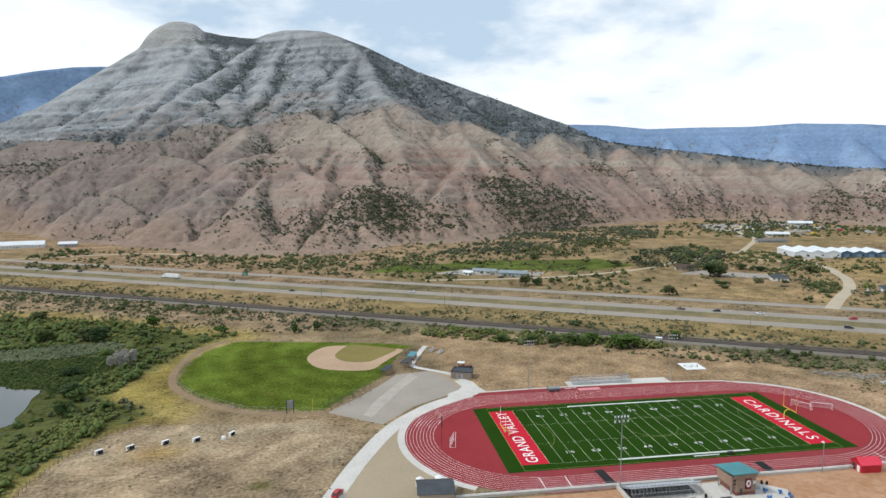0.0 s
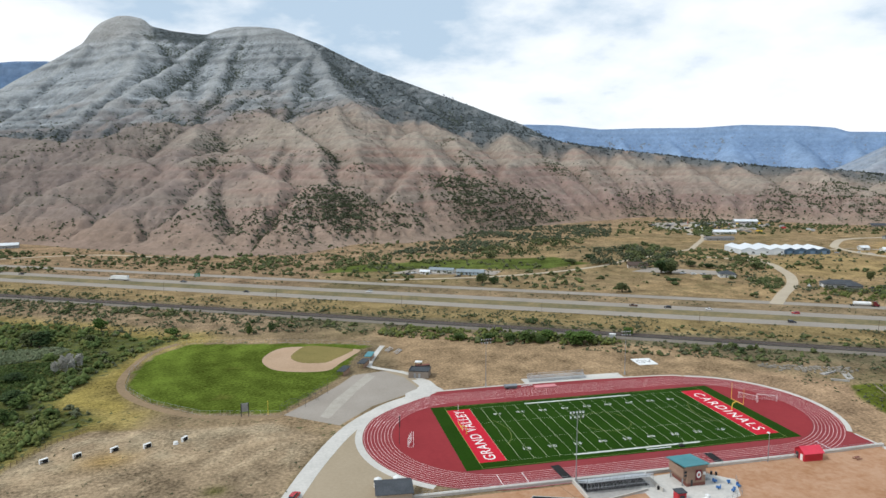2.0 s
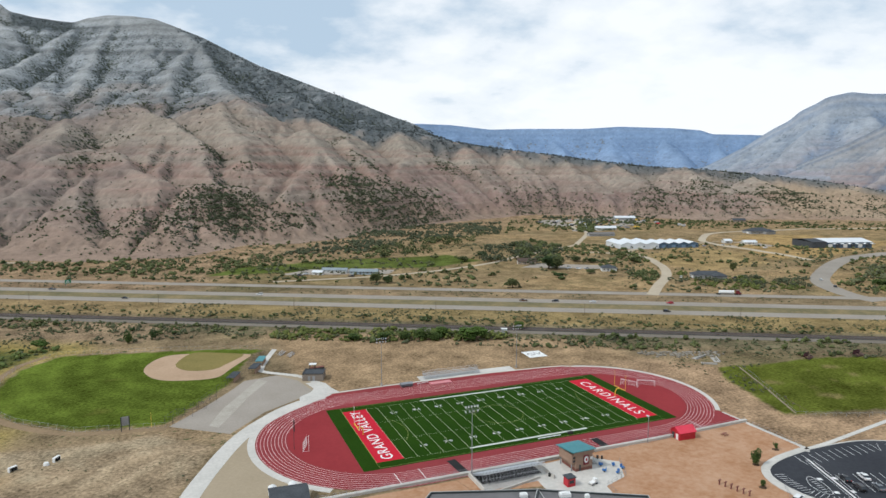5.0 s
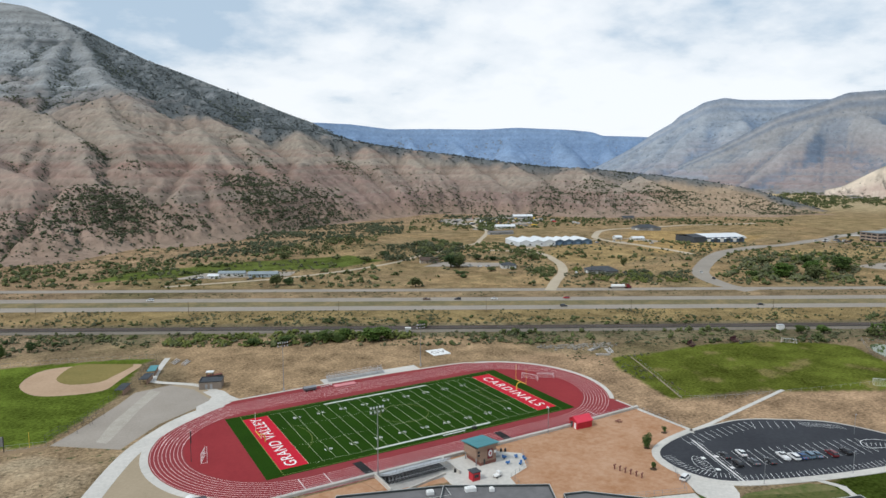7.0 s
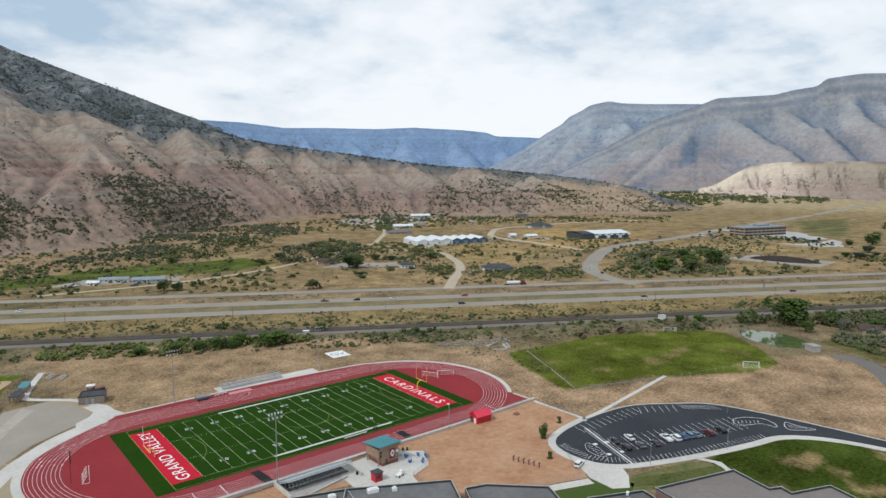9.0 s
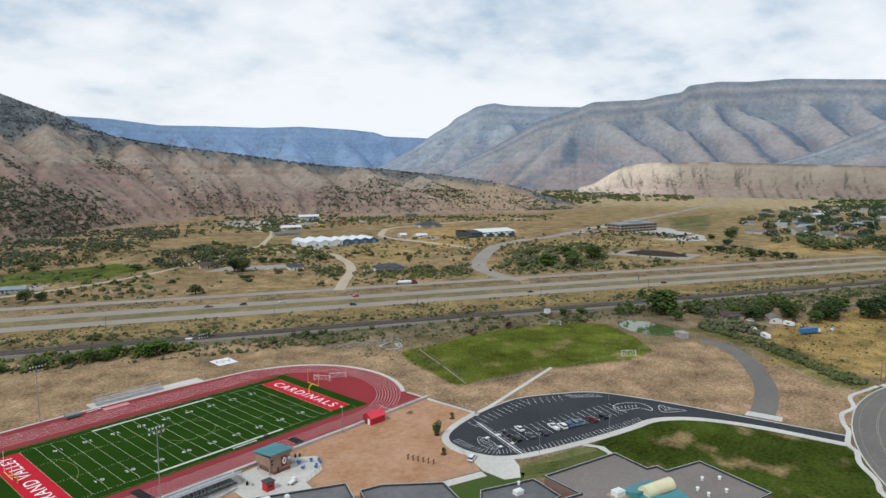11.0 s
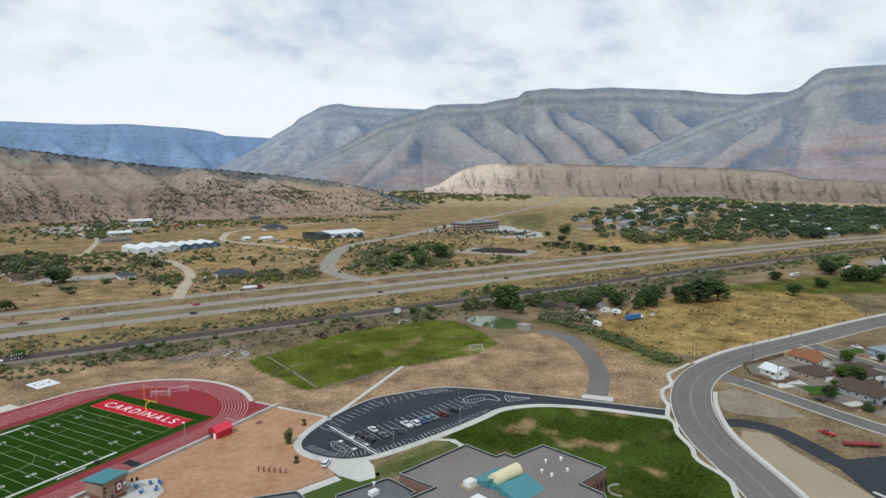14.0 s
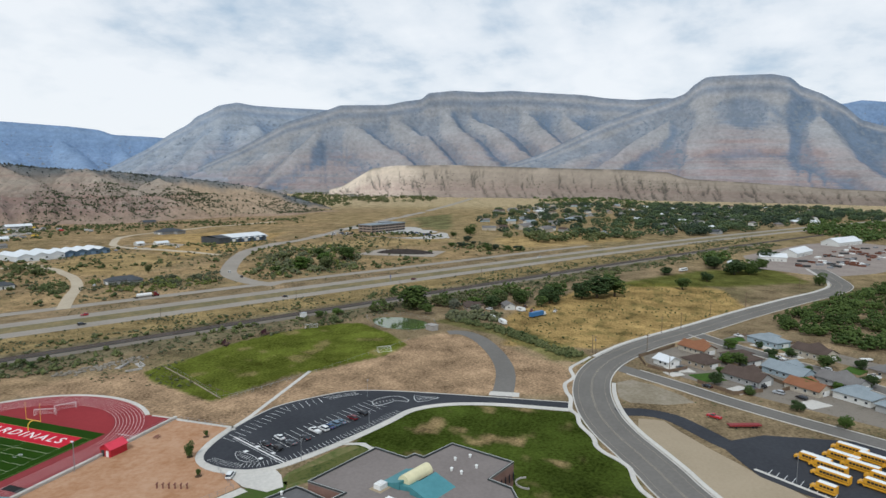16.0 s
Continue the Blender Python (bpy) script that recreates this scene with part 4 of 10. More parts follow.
far_massif("plateau", "mesa behind the grey mountain, tinted blue for haze", -42, -14, [(-42, 3900), (-14, 3900)], [(-42, 4600), (-14, 4650)], [(-42, 5.5), (-30, 6.0), (-24.3, 6.62), (-22.2, 7.16), (-19.7, 7.62), (-17.6, 7.8), (-14, 7.6)], HAZE_BLUE, 231, gully=50, spurs=((-38, -36), (-33, -31), (-28, -26), (-22.5, -21), (-17, -15)))
far_massif("plateau", "plateau behind the rimrock mesa, tinted blue for haze", 94, 118, [(94, 3900), (118, 3900)], [(94, 4600), (118, 4600)], [(94, 5.0), (101.2, 5.1), (102.1, 5.3), (103.6, 5.1), (118, 4.9)], HAZE_BLUE, 241, gully=45, spurs=((97, 99), (102, 104), (108, 110)))
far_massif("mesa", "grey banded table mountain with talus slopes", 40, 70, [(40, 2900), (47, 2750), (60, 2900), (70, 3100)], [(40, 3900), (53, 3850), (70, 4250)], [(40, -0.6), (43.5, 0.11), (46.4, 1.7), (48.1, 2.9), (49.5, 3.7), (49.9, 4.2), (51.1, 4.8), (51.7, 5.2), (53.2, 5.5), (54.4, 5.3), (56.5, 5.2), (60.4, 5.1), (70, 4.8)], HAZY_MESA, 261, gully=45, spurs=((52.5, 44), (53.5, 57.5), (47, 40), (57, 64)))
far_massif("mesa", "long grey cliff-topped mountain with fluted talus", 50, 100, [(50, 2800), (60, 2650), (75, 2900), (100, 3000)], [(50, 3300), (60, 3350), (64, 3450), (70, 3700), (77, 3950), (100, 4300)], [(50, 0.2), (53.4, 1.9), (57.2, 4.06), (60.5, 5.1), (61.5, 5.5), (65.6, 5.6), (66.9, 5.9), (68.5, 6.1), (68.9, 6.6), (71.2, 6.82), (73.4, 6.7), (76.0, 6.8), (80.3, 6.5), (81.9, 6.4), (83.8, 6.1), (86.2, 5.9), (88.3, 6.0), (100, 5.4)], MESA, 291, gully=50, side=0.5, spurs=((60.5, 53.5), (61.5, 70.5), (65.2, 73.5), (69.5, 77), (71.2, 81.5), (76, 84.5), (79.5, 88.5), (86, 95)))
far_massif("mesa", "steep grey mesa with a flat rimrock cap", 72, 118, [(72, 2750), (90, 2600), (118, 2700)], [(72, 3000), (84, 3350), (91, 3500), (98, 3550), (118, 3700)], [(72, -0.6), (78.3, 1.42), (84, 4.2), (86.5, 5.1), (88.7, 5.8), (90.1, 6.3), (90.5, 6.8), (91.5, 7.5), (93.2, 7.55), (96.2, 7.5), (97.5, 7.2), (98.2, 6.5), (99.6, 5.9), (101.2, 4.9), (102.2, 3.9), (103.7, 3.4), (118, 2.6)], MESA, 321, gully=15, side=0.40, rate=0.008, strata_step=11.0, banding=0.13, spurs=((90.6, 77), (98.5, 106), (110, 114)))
CLIFF = ((0.44, 0.370, 0.300), (0.37, 0.285, 0.238), (0.13, 0.12, 0.105), (0.53, 0.455, 0.36))
far_massif("bench", "pale eroded terrace bluff along the far river bank", 60.5, 112, [(60.5, 2440), (66, 2400), (90, 2280), (112, 2280)], [(60.5, 2560), (63, 2560), (90, 2480), (112, 2500)], [(60.5, -1.6), (61.6, -1.3), (64.2, 0.25), (66.2, 0.5), (71, 0.58), (78.3, 0.38), (85.3, 0.25), (88.9, 0.04), (90.6, -0.5), (94.5, -0.7), (97.6, -0.9), (101, -1.12), (112, -1.5)], CLIFF, 351, cliff=0.90, wave=38.0, gully=9, rate=0.05, strata_step=1.0, step=0.1, rows=50)

# ---- sports ground ----
TRACK_RED = mat("red_track_rubber", (0.265, 0.048, 0.052), (0.21, 0.036, 0.040), 0.85, 0.9, 0.05, bump=0.1)
APRON_RED = mat("smooth_red_rubber", (0.275, 0.037, 0.041), (0.235, 0.030, 0.034), 0.8, 0.6, 0.04)
TURF = mat("artificial_turf", (0.019, 0.054, 0.003), (0.012, 0.038, 0.002), 0.9, 1.5, 0.06, bump=0.2)
TURF_RED = mat("red_turf", (0.52, 0.022, 0.040), (0.43, 0.016, 0.030), 0.9, 1.2, 0.08)
WHITE_LINE = mat("white_line_paint", (0.80, 0.80, 0.78), (0.68, 0.68, 0.66), 0.7, 1.5, 0.2)
LANE_LINE = mat("faded_lane_paint", (0.78, 0.62, 0.60), (0.66, 0.46, 0.45), 0.8, 1.0, 0.1)
WORN_LINE = mat("worn_white_line", (0.70, 0.72, 0.50), (0.54, 0.58, 0.38), 0.7, 1.5, 0.2)
COACH_LINE = mat("scuffed_white_stripe", (0.66, 0.68, 0.62), (0.54, 0.57, 0.50), 0.8, 1.0, 0.2)
YELLOW_LINE = mat("yellow_line_paint", (0.24, 0.26, 0.06), (0.18, 0.20, 0.04), 0.7)
CONCRETE = mat("pale_concrete", (0.60, 0.57, 0.52), (0.46, 0.44, 0.40), 0.85, 0.8, 0.06, bump=0.1)
OLD_CONCRETE = mat("grey_concrete", (0.42, 0.40, 0.37), (0.31, 0.29, 0.27), 0.85, 1.0, 0.08, bump=0.1)
GRAVEL = mat("grey_gravel", (0.35, 0.31, 0.265), (0.285, 0.25, 0.21), 0.95, 1.2, 0.05, bump=0.3)
BEIGE = mat("beige_crusher_dust", (0.37, 0.30, 0.21), (0.31, 0.25, 0.17), 0.95, 1.0, 0.045, bump=0.2)
CLAY_MAT = mat("orange_clay", (0.46, 0.285, 0.18), (0.34, 0.175, 0.09), 0.95, 0.5, 0.09, bump=0.25, c=(0.41, 0.235, 0.138))
INFIELD = mat("infield_clay", (0.46, 0.325, 0.22), (0.37, 0.255, 0.165), 0.95, 0.7, 0.06, bump=0.1)
DRY_LAWN = mat("dry_infield_grass", (0.24, 0.19, 0.07), (0.17, 0.145, 0.05), 0.95, 0.8, 0.07, bump=0.2)
ALU = mat("mill_aluminium", (0.62, 0.63, 0.64), (0.50, 0.51, 0.52), 0.45, 1.5, 0.3, metal=0.6)
STEEL = mat("galvanised_steel", (0.34, 0.35, 0.36), (0.24, 0.25, 0.26), 0.5, 2.0, 0.4, metal=0.5)
DARK_STEEL = mat("dark_painted_steel", (0.05, 0.05, 0.05), (0.03, 0.03, 0.03), 0.5)
WHITE_PAINT = mat("white_paint", (0.78, 0.78, 0.76), (0.66, 0.66, 0.64), 0.55, 2.0, 0.3)
YELLOW_PAINT = mat("yellow_paint", (0.75, 0.50, 0.06), (0.62, 0.40, 0.05), 0.5)
BRICK_TAN = mat("tan_split_block", (0.33, 0.225, 0.165), (0.25, 0.165, 0.12), 0.9, 2.5, 0.3, bump=0.4)
BRICK_RED = mat("red_brown_block", (0.235, 0.105, 0.082), (0.165, 0.072, 0.058), 0.9, 2.5, 0.3, bump=0.4)
TEAL_METAL = mat("teal_metal_roofing", (0.085, 0.275, 0.30), (0.065, 0.225, 0.25), 0.45, 0.8, 0.15, metal=0.2)
RED_METAL = mat("red_painted_sheet", (0.50, 0.022, 0.035), (0.40, 0.017, 0.027), 0.5, 1.0, 0.2)
RED_ROOF = mat("bright_red_roofing", (0.68, 0.045, 0.08), (0.58, 0.035, 0.065), 0.5, 1.0, 0.2)
GLASS_DARK = mat("dark_window_glass", (0.03, 0.035, 0.045), (0.02, 0.025, 0.03), 0.08, spec=0.6)
BLACK_RUBBER = mat("black_rubber", (0.03, 0.03, 0.03), (0.02, 0.02, 0.02), 0.8)
BLUE_PLASTIC = mat("blue_plastic", (0.04, 0.16, 0.42), (0.03, 0.12, 0.33), 0.4)
GREY_ROOFING = mat("charcoal_shingle", (0.085, 0.092, 0.10), (0.055, 0.06, 0.066), 0.85, 2.5, 0.3, bump=0.3)
WOOD = mat("weathered_wood", (0.20, 0.145, 0.10), (0.13, 0.09, 0.06), 0.85, 2.0, 0.3)

CX, R_IN, R_OUT = 47.0, 32.4, 42.3


def arc(cx, cy, r, a0, a1, n):
    return [(cx + r * math.cos(radians(a0 + (a1 - a0) * i / n)), cy + r * math.sin(radians(a0 + (a1 - a0) * i / n))) for i in range(n + 1)]


def oval(r, n=40, near=None):
    return arc(CX, 0, r, -90, 90, n) + arc(-CX, 0, r, 90, 270, n)


def build_track():
    track = thing("running_track", "red rubber running track with pale lane lines", "running track", kind="structure")
    outline = arc(-CX, 0, R_OUT, 112, 270, 40) + [(79, -R_OUT + 1.8), (80.5, -39.4), (80.2, -29.5)] + arc(CX, 0, R_OUT, -40, 72, 30) + [(57.0, 41.4), (55.0, 42.8), (48, 44.0), (20, 46.0), (-30, 46.4), (-58, 45.2)]
    part("surface", Shape().prism(outline, -0.1, 0.03), TRACK_RED, track)
    for side in (-1, 1):
        d = [(side * x, y) for x, y in arc(CX, 0, R_IN - 0.6, -62, 62, 24)] + [(side * 60.6, 27.6), (side * 60.6, -27.6)]
        part("apron", Shape().prism(d, -0.05, 0.045), APRON_RED, track, "smooth plain red rubber apron")
    for k in range(9):
        r = R_IN + k * 1.18
        part("lane_line", Shape().strip(oval(r), 0.12, 0.03, 0.04, True), LANE_LINE, track)
    for x in (-52, -44, 62):
        part("start_line", Shape().box(x, -36.0, 0.03, 0.22, 8.0, 0.012), WHITE_LINE, track)
    part("crossing_mat", Shape().box(-32, -35.0, 0.03, 3.0, 10.0, 0.03, 4), BLACK_RUBBER, track, "dark rubber mat laid across the lanes")
    part("crossing_mat", Shape().box(20, -36.5, 0.03, 3.0, 8.0, 0.03, 0), BLACK_RUBBER, track, "dark rubber mat laid across the lanes")
    rnd = random.Random(5)
    for k in range(38):
        a = 100 + 60 * rnd.random()
        r = R_IN + 1.18 * rnd.randrange(8)
        x, y = -CX + r * math.cos(radians(a)), r * math.sin(radians(a))
        part("stagger_mark", Shape().box(x, y, 0.03, 0.45, 1.0, 0.012, a), LANE_LINE, track)
    for k in range(30):
        part("hurdle_mark", Shape().box(-55 + k * 3.6, 34.2 + 1.2 * (k % 5), 0.03, 0.16, 0.9, 0.012), LANE_LINE, track)
    return track


def text_mesh(body, size, spacing=1.0):
    cu = bpy.data.curves.new("lettering", "FONT")
    cu.body, cu.size, cu.extrude, cu.space_character = body, size, 0.004, spacing
    cu.align_x, cu.align_y = "CENTER", "CENTER"
    cu.offset = 0.004 * size
    ob = bpy.data.objects.new("lettering_source", cu)
    scene.collection.objects.link(ob)
    me = bpy.data.meshes.new_from_object(ob.evaluated_get(bpy.context.evaluated_depsgraph_get()))
    bpy.data.objects.remove(ob)
    bpy.data.curves.remove(cu)
    me.name = "lettering"
    return me


def build_turf():
    turf = thing("turf_field", "green artificial turf football field with red end zones", "sports field", kind="structure")
    part("turf", Shape().prism([(-60.3, -27.9), (60.3, -27.9), (60.3, 27.7), (-60.3, 27.7)], -0.1, 0.07), TURF, turf)
    top = 0.07
    for side in (-1, 1):
        part("end_zone", Shape().box(side * 50.3, 0, top, 9.1, 46.6, 0.006), TURF_RED, turf, "red end zone with white lettering")
        part("end_line", Shape().box(side * 54.95, 0, top, 0.16, 47.4, 0.012), YELLOW_LINE, turf)
    for k in range(-10, 11):
        part("yard_line", Shape().box(k * 4.572, 0, top, 0.075, 46.9, 0.012), WORN_LINE, turf)
    for y in (-23.6, 23.6):
        dashes = Shape()
        for k in range(0, 100):
            dashes.box(-45.26 + k * 0.9144, y, top, 0.10, 0.5, 0.012)
        part("tick_marks", dashes, WORN_LINE, turf)
        part("side_line", Shape().box(0, y * 24.1 / 23.6, top, 46.0, 0.9, 0.014), COACH_LINE, turf, "broad white coaching box stripe")
    for y in (-8.2, 8.2):
        dashes = Shape()
        for k in range(0, 100):
            dashes.box(-45.26 + k * 0.9144, y, top, 0.10, 0.45, 0.012)
        part("hash_marks", dashes, WORN_LINE, turf)
    for k, body in zip(range(-4, 5), ("10", "20", "30", "40", "50", "40", "30", "20", "10")):
        for y, turn in ((-16.2, 0), (16.2, 180)):
            part("yard_number", text_mesh(body, 2.3, 1.7), WHITE_LINE, turf, at=pose(k * 9.144, y, top + 0.012, 0, 0, turn))
    part("lettering", text_mesh("GRAND VALLEY", 5.6, 1.12), WHITE_LINE, turf, "white block letters GRAND VALLEY", at=pose(-50.3, 0, top + 0.02, 0, 0, 90))
    part("lettering", text_mesh("CARDINALS", 6.0, 1.30), WHITE_LINE, turf, "white block letters CARDINALS", at=pose(50.3, 0, top + 0.02, 0, 0, -90))
    # soccer markings in yellow
    soccer = Shape()
    soccer.strip(arc(0, 0, 9.15, 0, 350, 48), 0.13, top, top + 0.01)
    for side in (-1, 1):
        soccer.strip(arc(side * 54.9, 0, 17.5, 90 + side * 48, 90 + side * 132, 20), 0.12, top, top + 0.01)
    soccer.strip([(-54.9, -27.2), (54.9, -27.2), (54.9, 27.0), (-54.9, 27.0)], 0.12, top, top + 0.01, True)
    part("soccer_lines", soccer, YELLOW_LINE, turf, "thin yellow soccer lines")
    return turf


build_track()
build_turf()

# paving about the track
sheet("pavement", Shape().band(arc(-CX, 0, R_OUT + 0.1, 108, 235, 40), arc(-CX, 0, R_OUT + 2.6, 108, 235, 40), -0.1, 0.05), CONCRETE, "pale concrete kerb walk round the track bend", "pavement")
sheet("pavement", Shape().band(arc(CX, 0, R_OUT + 0.1, -40, 74, 40), arc(CX, 0, R_OUT + 1.9, -40, 74, 40), -0.1, 0.05), CONCRETE, "pale concrete kerb walk round the track bend", "pavement")
sheet("pavement", Shape().strip([(-58, 46.2), (-30, 47.2), (20, 46.8), (48, 44.8), (55, 43.6), (58.2, 42.0)], 1.1, -0.1, 0.05), CONCRETE, "narrow pale concrete edge along the track", "pavement")
WALK_OUT = curve_line([(-121, -46), (-116.5, -34), (-108, -11), (-95.5, 15), (-81, 32.5), (-64.5, 44.5), (-57.5, 49.5)], 3)
sheet("pavement", Shape().strip(offset_line(WALK_OUT, -2.9), 5.8, -0.1, 0.06), CONCRETE, "broad pale concrete walk curving round the track", "pavement")
sheet("pavement", Shape().band(arc(-CX, 0, R_OUT + 0.05, 104, 154, 20), arc(-CX, 0, R_OUT + 5.0, 104, 154, 20), -0.1, 0.055), CONCRETE, "pale concrete apron where the walk meets the track", "pavement")
sheet("pavement", Shape().prism([(-68, 41), (-60, 44.5), (-50.5, 47.0), (-52.5, 53), (-53.5, 60), (-56, 64), (-61.5, 63), (-59.5, 55), (-61.5, 51), (-67, 46.5)], -0.1, 0.064), CONCRETE, "broad pale concrete apron by the block building", "pavement")
sheet("gravel", Shape().prism(curve_line([(-112, -40), (-104, -12), (-97, 4), (-90, 16)], 4) + arc(-CX, 0, R_OUT + 2.5, 153, 228, 30) + [(-84, -48), (-108, -60)], -0.1, 0.03), BEIGE, "beige compacted crusher dust yard", "gravel")
sheet("gravel", Shape().prism([(-116, 33), (-104, 48), (-93, 64), (-86, 76), (-72, 79), (-64, 68), (-60, 57), (-60, 50), (-66, 46), (-82, 35), (-96, 18)], -0.1, 0.03), GRAVEL, "grey gravel parking ground", "gravel")
sheet("gravel", Shape().prism([(-60, 50), (-64, 68), (-72, 79), (-63, 78), (-56, 66), (-54, 54)], -0.1, 0.035), BEIGE, "dusty verge", "gravel")
sheet("pavement", Shape().strip(curve_line([(-57.5, 45), (-55.5, 52), (-56.5, 61), (-62.5, 74), (-75.5, 85.5), (-77, 91), (-72, 108), (-66.6, 123)], 3), 2.6, -0.1, 0.06), CONCRETE, "pale concrete footpath to the ball field", "pavement")
sheet("dirt", Shape().prism([(-36, -43), (80.5, -41), (80.3, -66), (75, -73), (60, -73), (52, -85), (44, -97), (8, -84), (0, -66), (-14, -56), (-34, -52)], -0.1, 0.02), CLAY_MAT, "bare orange clay playground", "dirt")
sheet("dirt", Shape().prism([(-62, -52), (-34.2, -52), (-36.1, -43.2), (-78, -43), (-80, -50)], -0.1, 0.015), CLAY_MAT, "bare orange clay beside the wall", "dirt")
sheet("pavement", Shape().prism([(-14, -57), (-13, -44), (8.5, -42.5), (12.5, -47), (17, -51), (12, -60), (3.5, -63), (0.5, -76), (4.5, -84), (-2, -84), (-6, -70), (-12, -66)], -0.1, 0.05), CONCRETE, "pale concrete plaza behind the press box", "pavement")
sheet("pavement", Shape().strip([(4, -86.5), (22, -91.5), (43, -99)], 3.4, -0.1, 0.06), CONCRETE, "pale concrete footpath", "pavement")
sheet("pavement", Shape().strip(curve_line([(80.2, -30), (80.6, -42), (80.5, -68)], 4), 0.9, -0.1, 0.06), CONCRETE, "narrow concrete kerb beside the clay", "pavement")

# ball field
sheet("dirt", Shape().prism(curve_line([(-127.3, 108), (-122, 93.5), (-111.6, 87), (-97.2, 85.6), (-90, 97), (-83.2, 108.5), (-79, 116), (-80.6, 119.5), (-93, 124.5), (-105.6, 130), (-117.5, 130.4), (-124.5, 121.6)], 3, True), -0.1, 0.03), INFIELD, "pale clay ball field infield", "dirt")
sheet("grass", Shape().prism(curve_line([(-105.2, 131.5), (-112.6, 118), (-113.4, 109.3), (-108.3, 100.8), (-97.5, 98.6), (-92, 104.6), (-85, 113.5), (-82.2, 119.8), (-92, 126)], 3, True), -0.1, 0.045), DRY_LAWN, "dry yellowed infield grass", "grass")
sheet("gravel", Shape().prism([(-79.8, 76.5), (-76.5, 72), (-86, 55), (-95, 35), (-99.5, 25.5), (-102.6, 28.5), (-97, 44), (-88, 61)], -0.1, 0.036), mat("pale_raked_gravel", (0.43, 0.39, 0.335), (0.33, 0.30, 0.25), 0.95, 1.6, 0.2, bump=0.3), "paler raked gravel strip", "gravel")
sheet("dirt", Shape().strip(curve_line([(-172, 151), (-183, 134), (-187, 100), (-182.5, 76), (-168.5, 55.5), (-147, 38.5), (-117, 32)], 3), 3.4, -0.1, 0.025), mat("warning_track", (0.29, 0.205, 0.125), (0.21, 0.15, 0.09), 0.95, 0.8, 0.1, bump=0.3), "rutted dirt track round the outfield", "dirt")

# ---- roads and railway ----
ASPHALT_OLD = mat("sunbleached_asphalt", (0.322, 0.288, 0.245), (0.258, 0.229, 0.193), 0.9, 0.5, 0.03)
ASPHALT_GREY = mat("grey_asphalt", (0.18, 0.168, 0.152), (0.14, 0.131, 0.118), 0.9, 0.7, 0.04)
ASPHALT_NEW = mat("fresh_black_asphalt", (0.052, 0.055, 0.062), (0.036, 0.038, 0.044), 0.85, 0.7, 0.05)
BALLAST = mat("dark_ballast", (0.135, 0.125, 0.118), (0.085, 0.08, 0.075), 0.95, 1.2, 0.06, bump=0.3)
RAIL_STEEL = mat("rusty_rail", (0.16, 0.10, 0.07), (0.10, 0.07, 0.05), 0.6, 2.0, metal=0.5)
DIRT_ROAD = mat("pale_dirt_road", (0.47, 0.40, 0.30), (0.39, 0.325, 0.24), 0.95, 0.6, 0.05, bump=0.1)
MEDIAN = mat("dry_median_grass", (0.27, 0.205, 0.105), (0.115, 0.108, 0.060), 0.95, 0.4, 0.06, bump=0.2, c=(0.18, 0.152, 0.082))

FADED_LINE = mat("worn_road_paint", (0.42, 0.36, 0.26), (0.30, 0.26, 0.20), 0.8)


def way_line(v, u0=-1500, u1=2400, step=25):
    """A line along the motorway, which bends gently towards the river past the town."""
    us = np.arange(u0, u1 + 1, step)
    bend = -0.000082 * np.clip(us - 560, 0, 700) ** 2 - 0.115 * np.clip(us - 1260, 0, None)
    return [lane(u, v + b) for u, b in zip(us, bend)]


def edge_stripes(road, v0, v1):
    for v, w in ((v0 + 1.6, 0.16), (v1 - 2.6, 0.16)):
        part("edge_line", Shape().strip(way_line(v), w, 0.06, 0.075), FADED_LINE, road)
    dash = Shape()
    for u in range(-600, 1100, 12):
        a, b = lane(u, (v0 + v1) / 2 - 0.3), lane(u + 3.5, (v0 + v1) / 2 - 0.3)
        dash.strip([a, b], 0.14, 0.06, 0.075)
    part("lane_dashes", dash, FADED_LINE, road)


for v0, v1 in ((183.5, 196.0), (212.0, 224.5)):
    road = thing("road", "sunbleached motorway carriageway with worn white lines", "road", kind="structure")
    part("surface", Shape().band(way_line(v1), way_line(v0), -0.3, 0.06), ASPHALT_OLD, road)
    edge_stripes(road, v0, v1)
sheet("median", Shape().band(way_line(211.9), way_line(196.1), -0.3, 0.03), MEDIAN, "straw-dry grass median strip", "grass")
FRONT = way_line(254, -900, 700)
sheet("road", Shape().strip(FRONT, 10.5, -0.3, 0.07), ASPHALT_OLD, "sunbleached frontage road beside the motorway", "road")
sheet("ballast", Shape().band(way_line(137.8), way_line(130.8), -0.3, 0.5), BALLAST, "dark stone railway ballast bed", "railway")
for v in (131.6, 133.05, 135.2, 136.6):
    sheet("rail", Shape().strip(way_line(v), 0.12, 0.45, 0.68), RAIL_STEEL, "rusty steel running rail on ballast", "rail")
sheet("track_road", Shape().strip(way_line(127.2, -700, 900), 6.4, -0.3, 0.05), mat("grey_service_gravel", (0.215, 0.188, 0.155), (0.155, 0.135, 0.11), 0.95, 0.5, 0.04, bump=0.2), "grey gravel service track along the railway", "road")


ROADS = [(FRONT, 6.5)]


def road_of(name, line, width, material, label, z=0.08, kerb=False, follow=False):
    ROADS.append((line, width / 2 + 1.2))
    s = Shape()
    s.strip(line, width, -0.4, z)
    if follow:
        s.v = [(x, y, zz + ground_at(x, y)) for x, y, zz in s.v]
    ob = sheet(name, s, material, label, "road")
    return ob


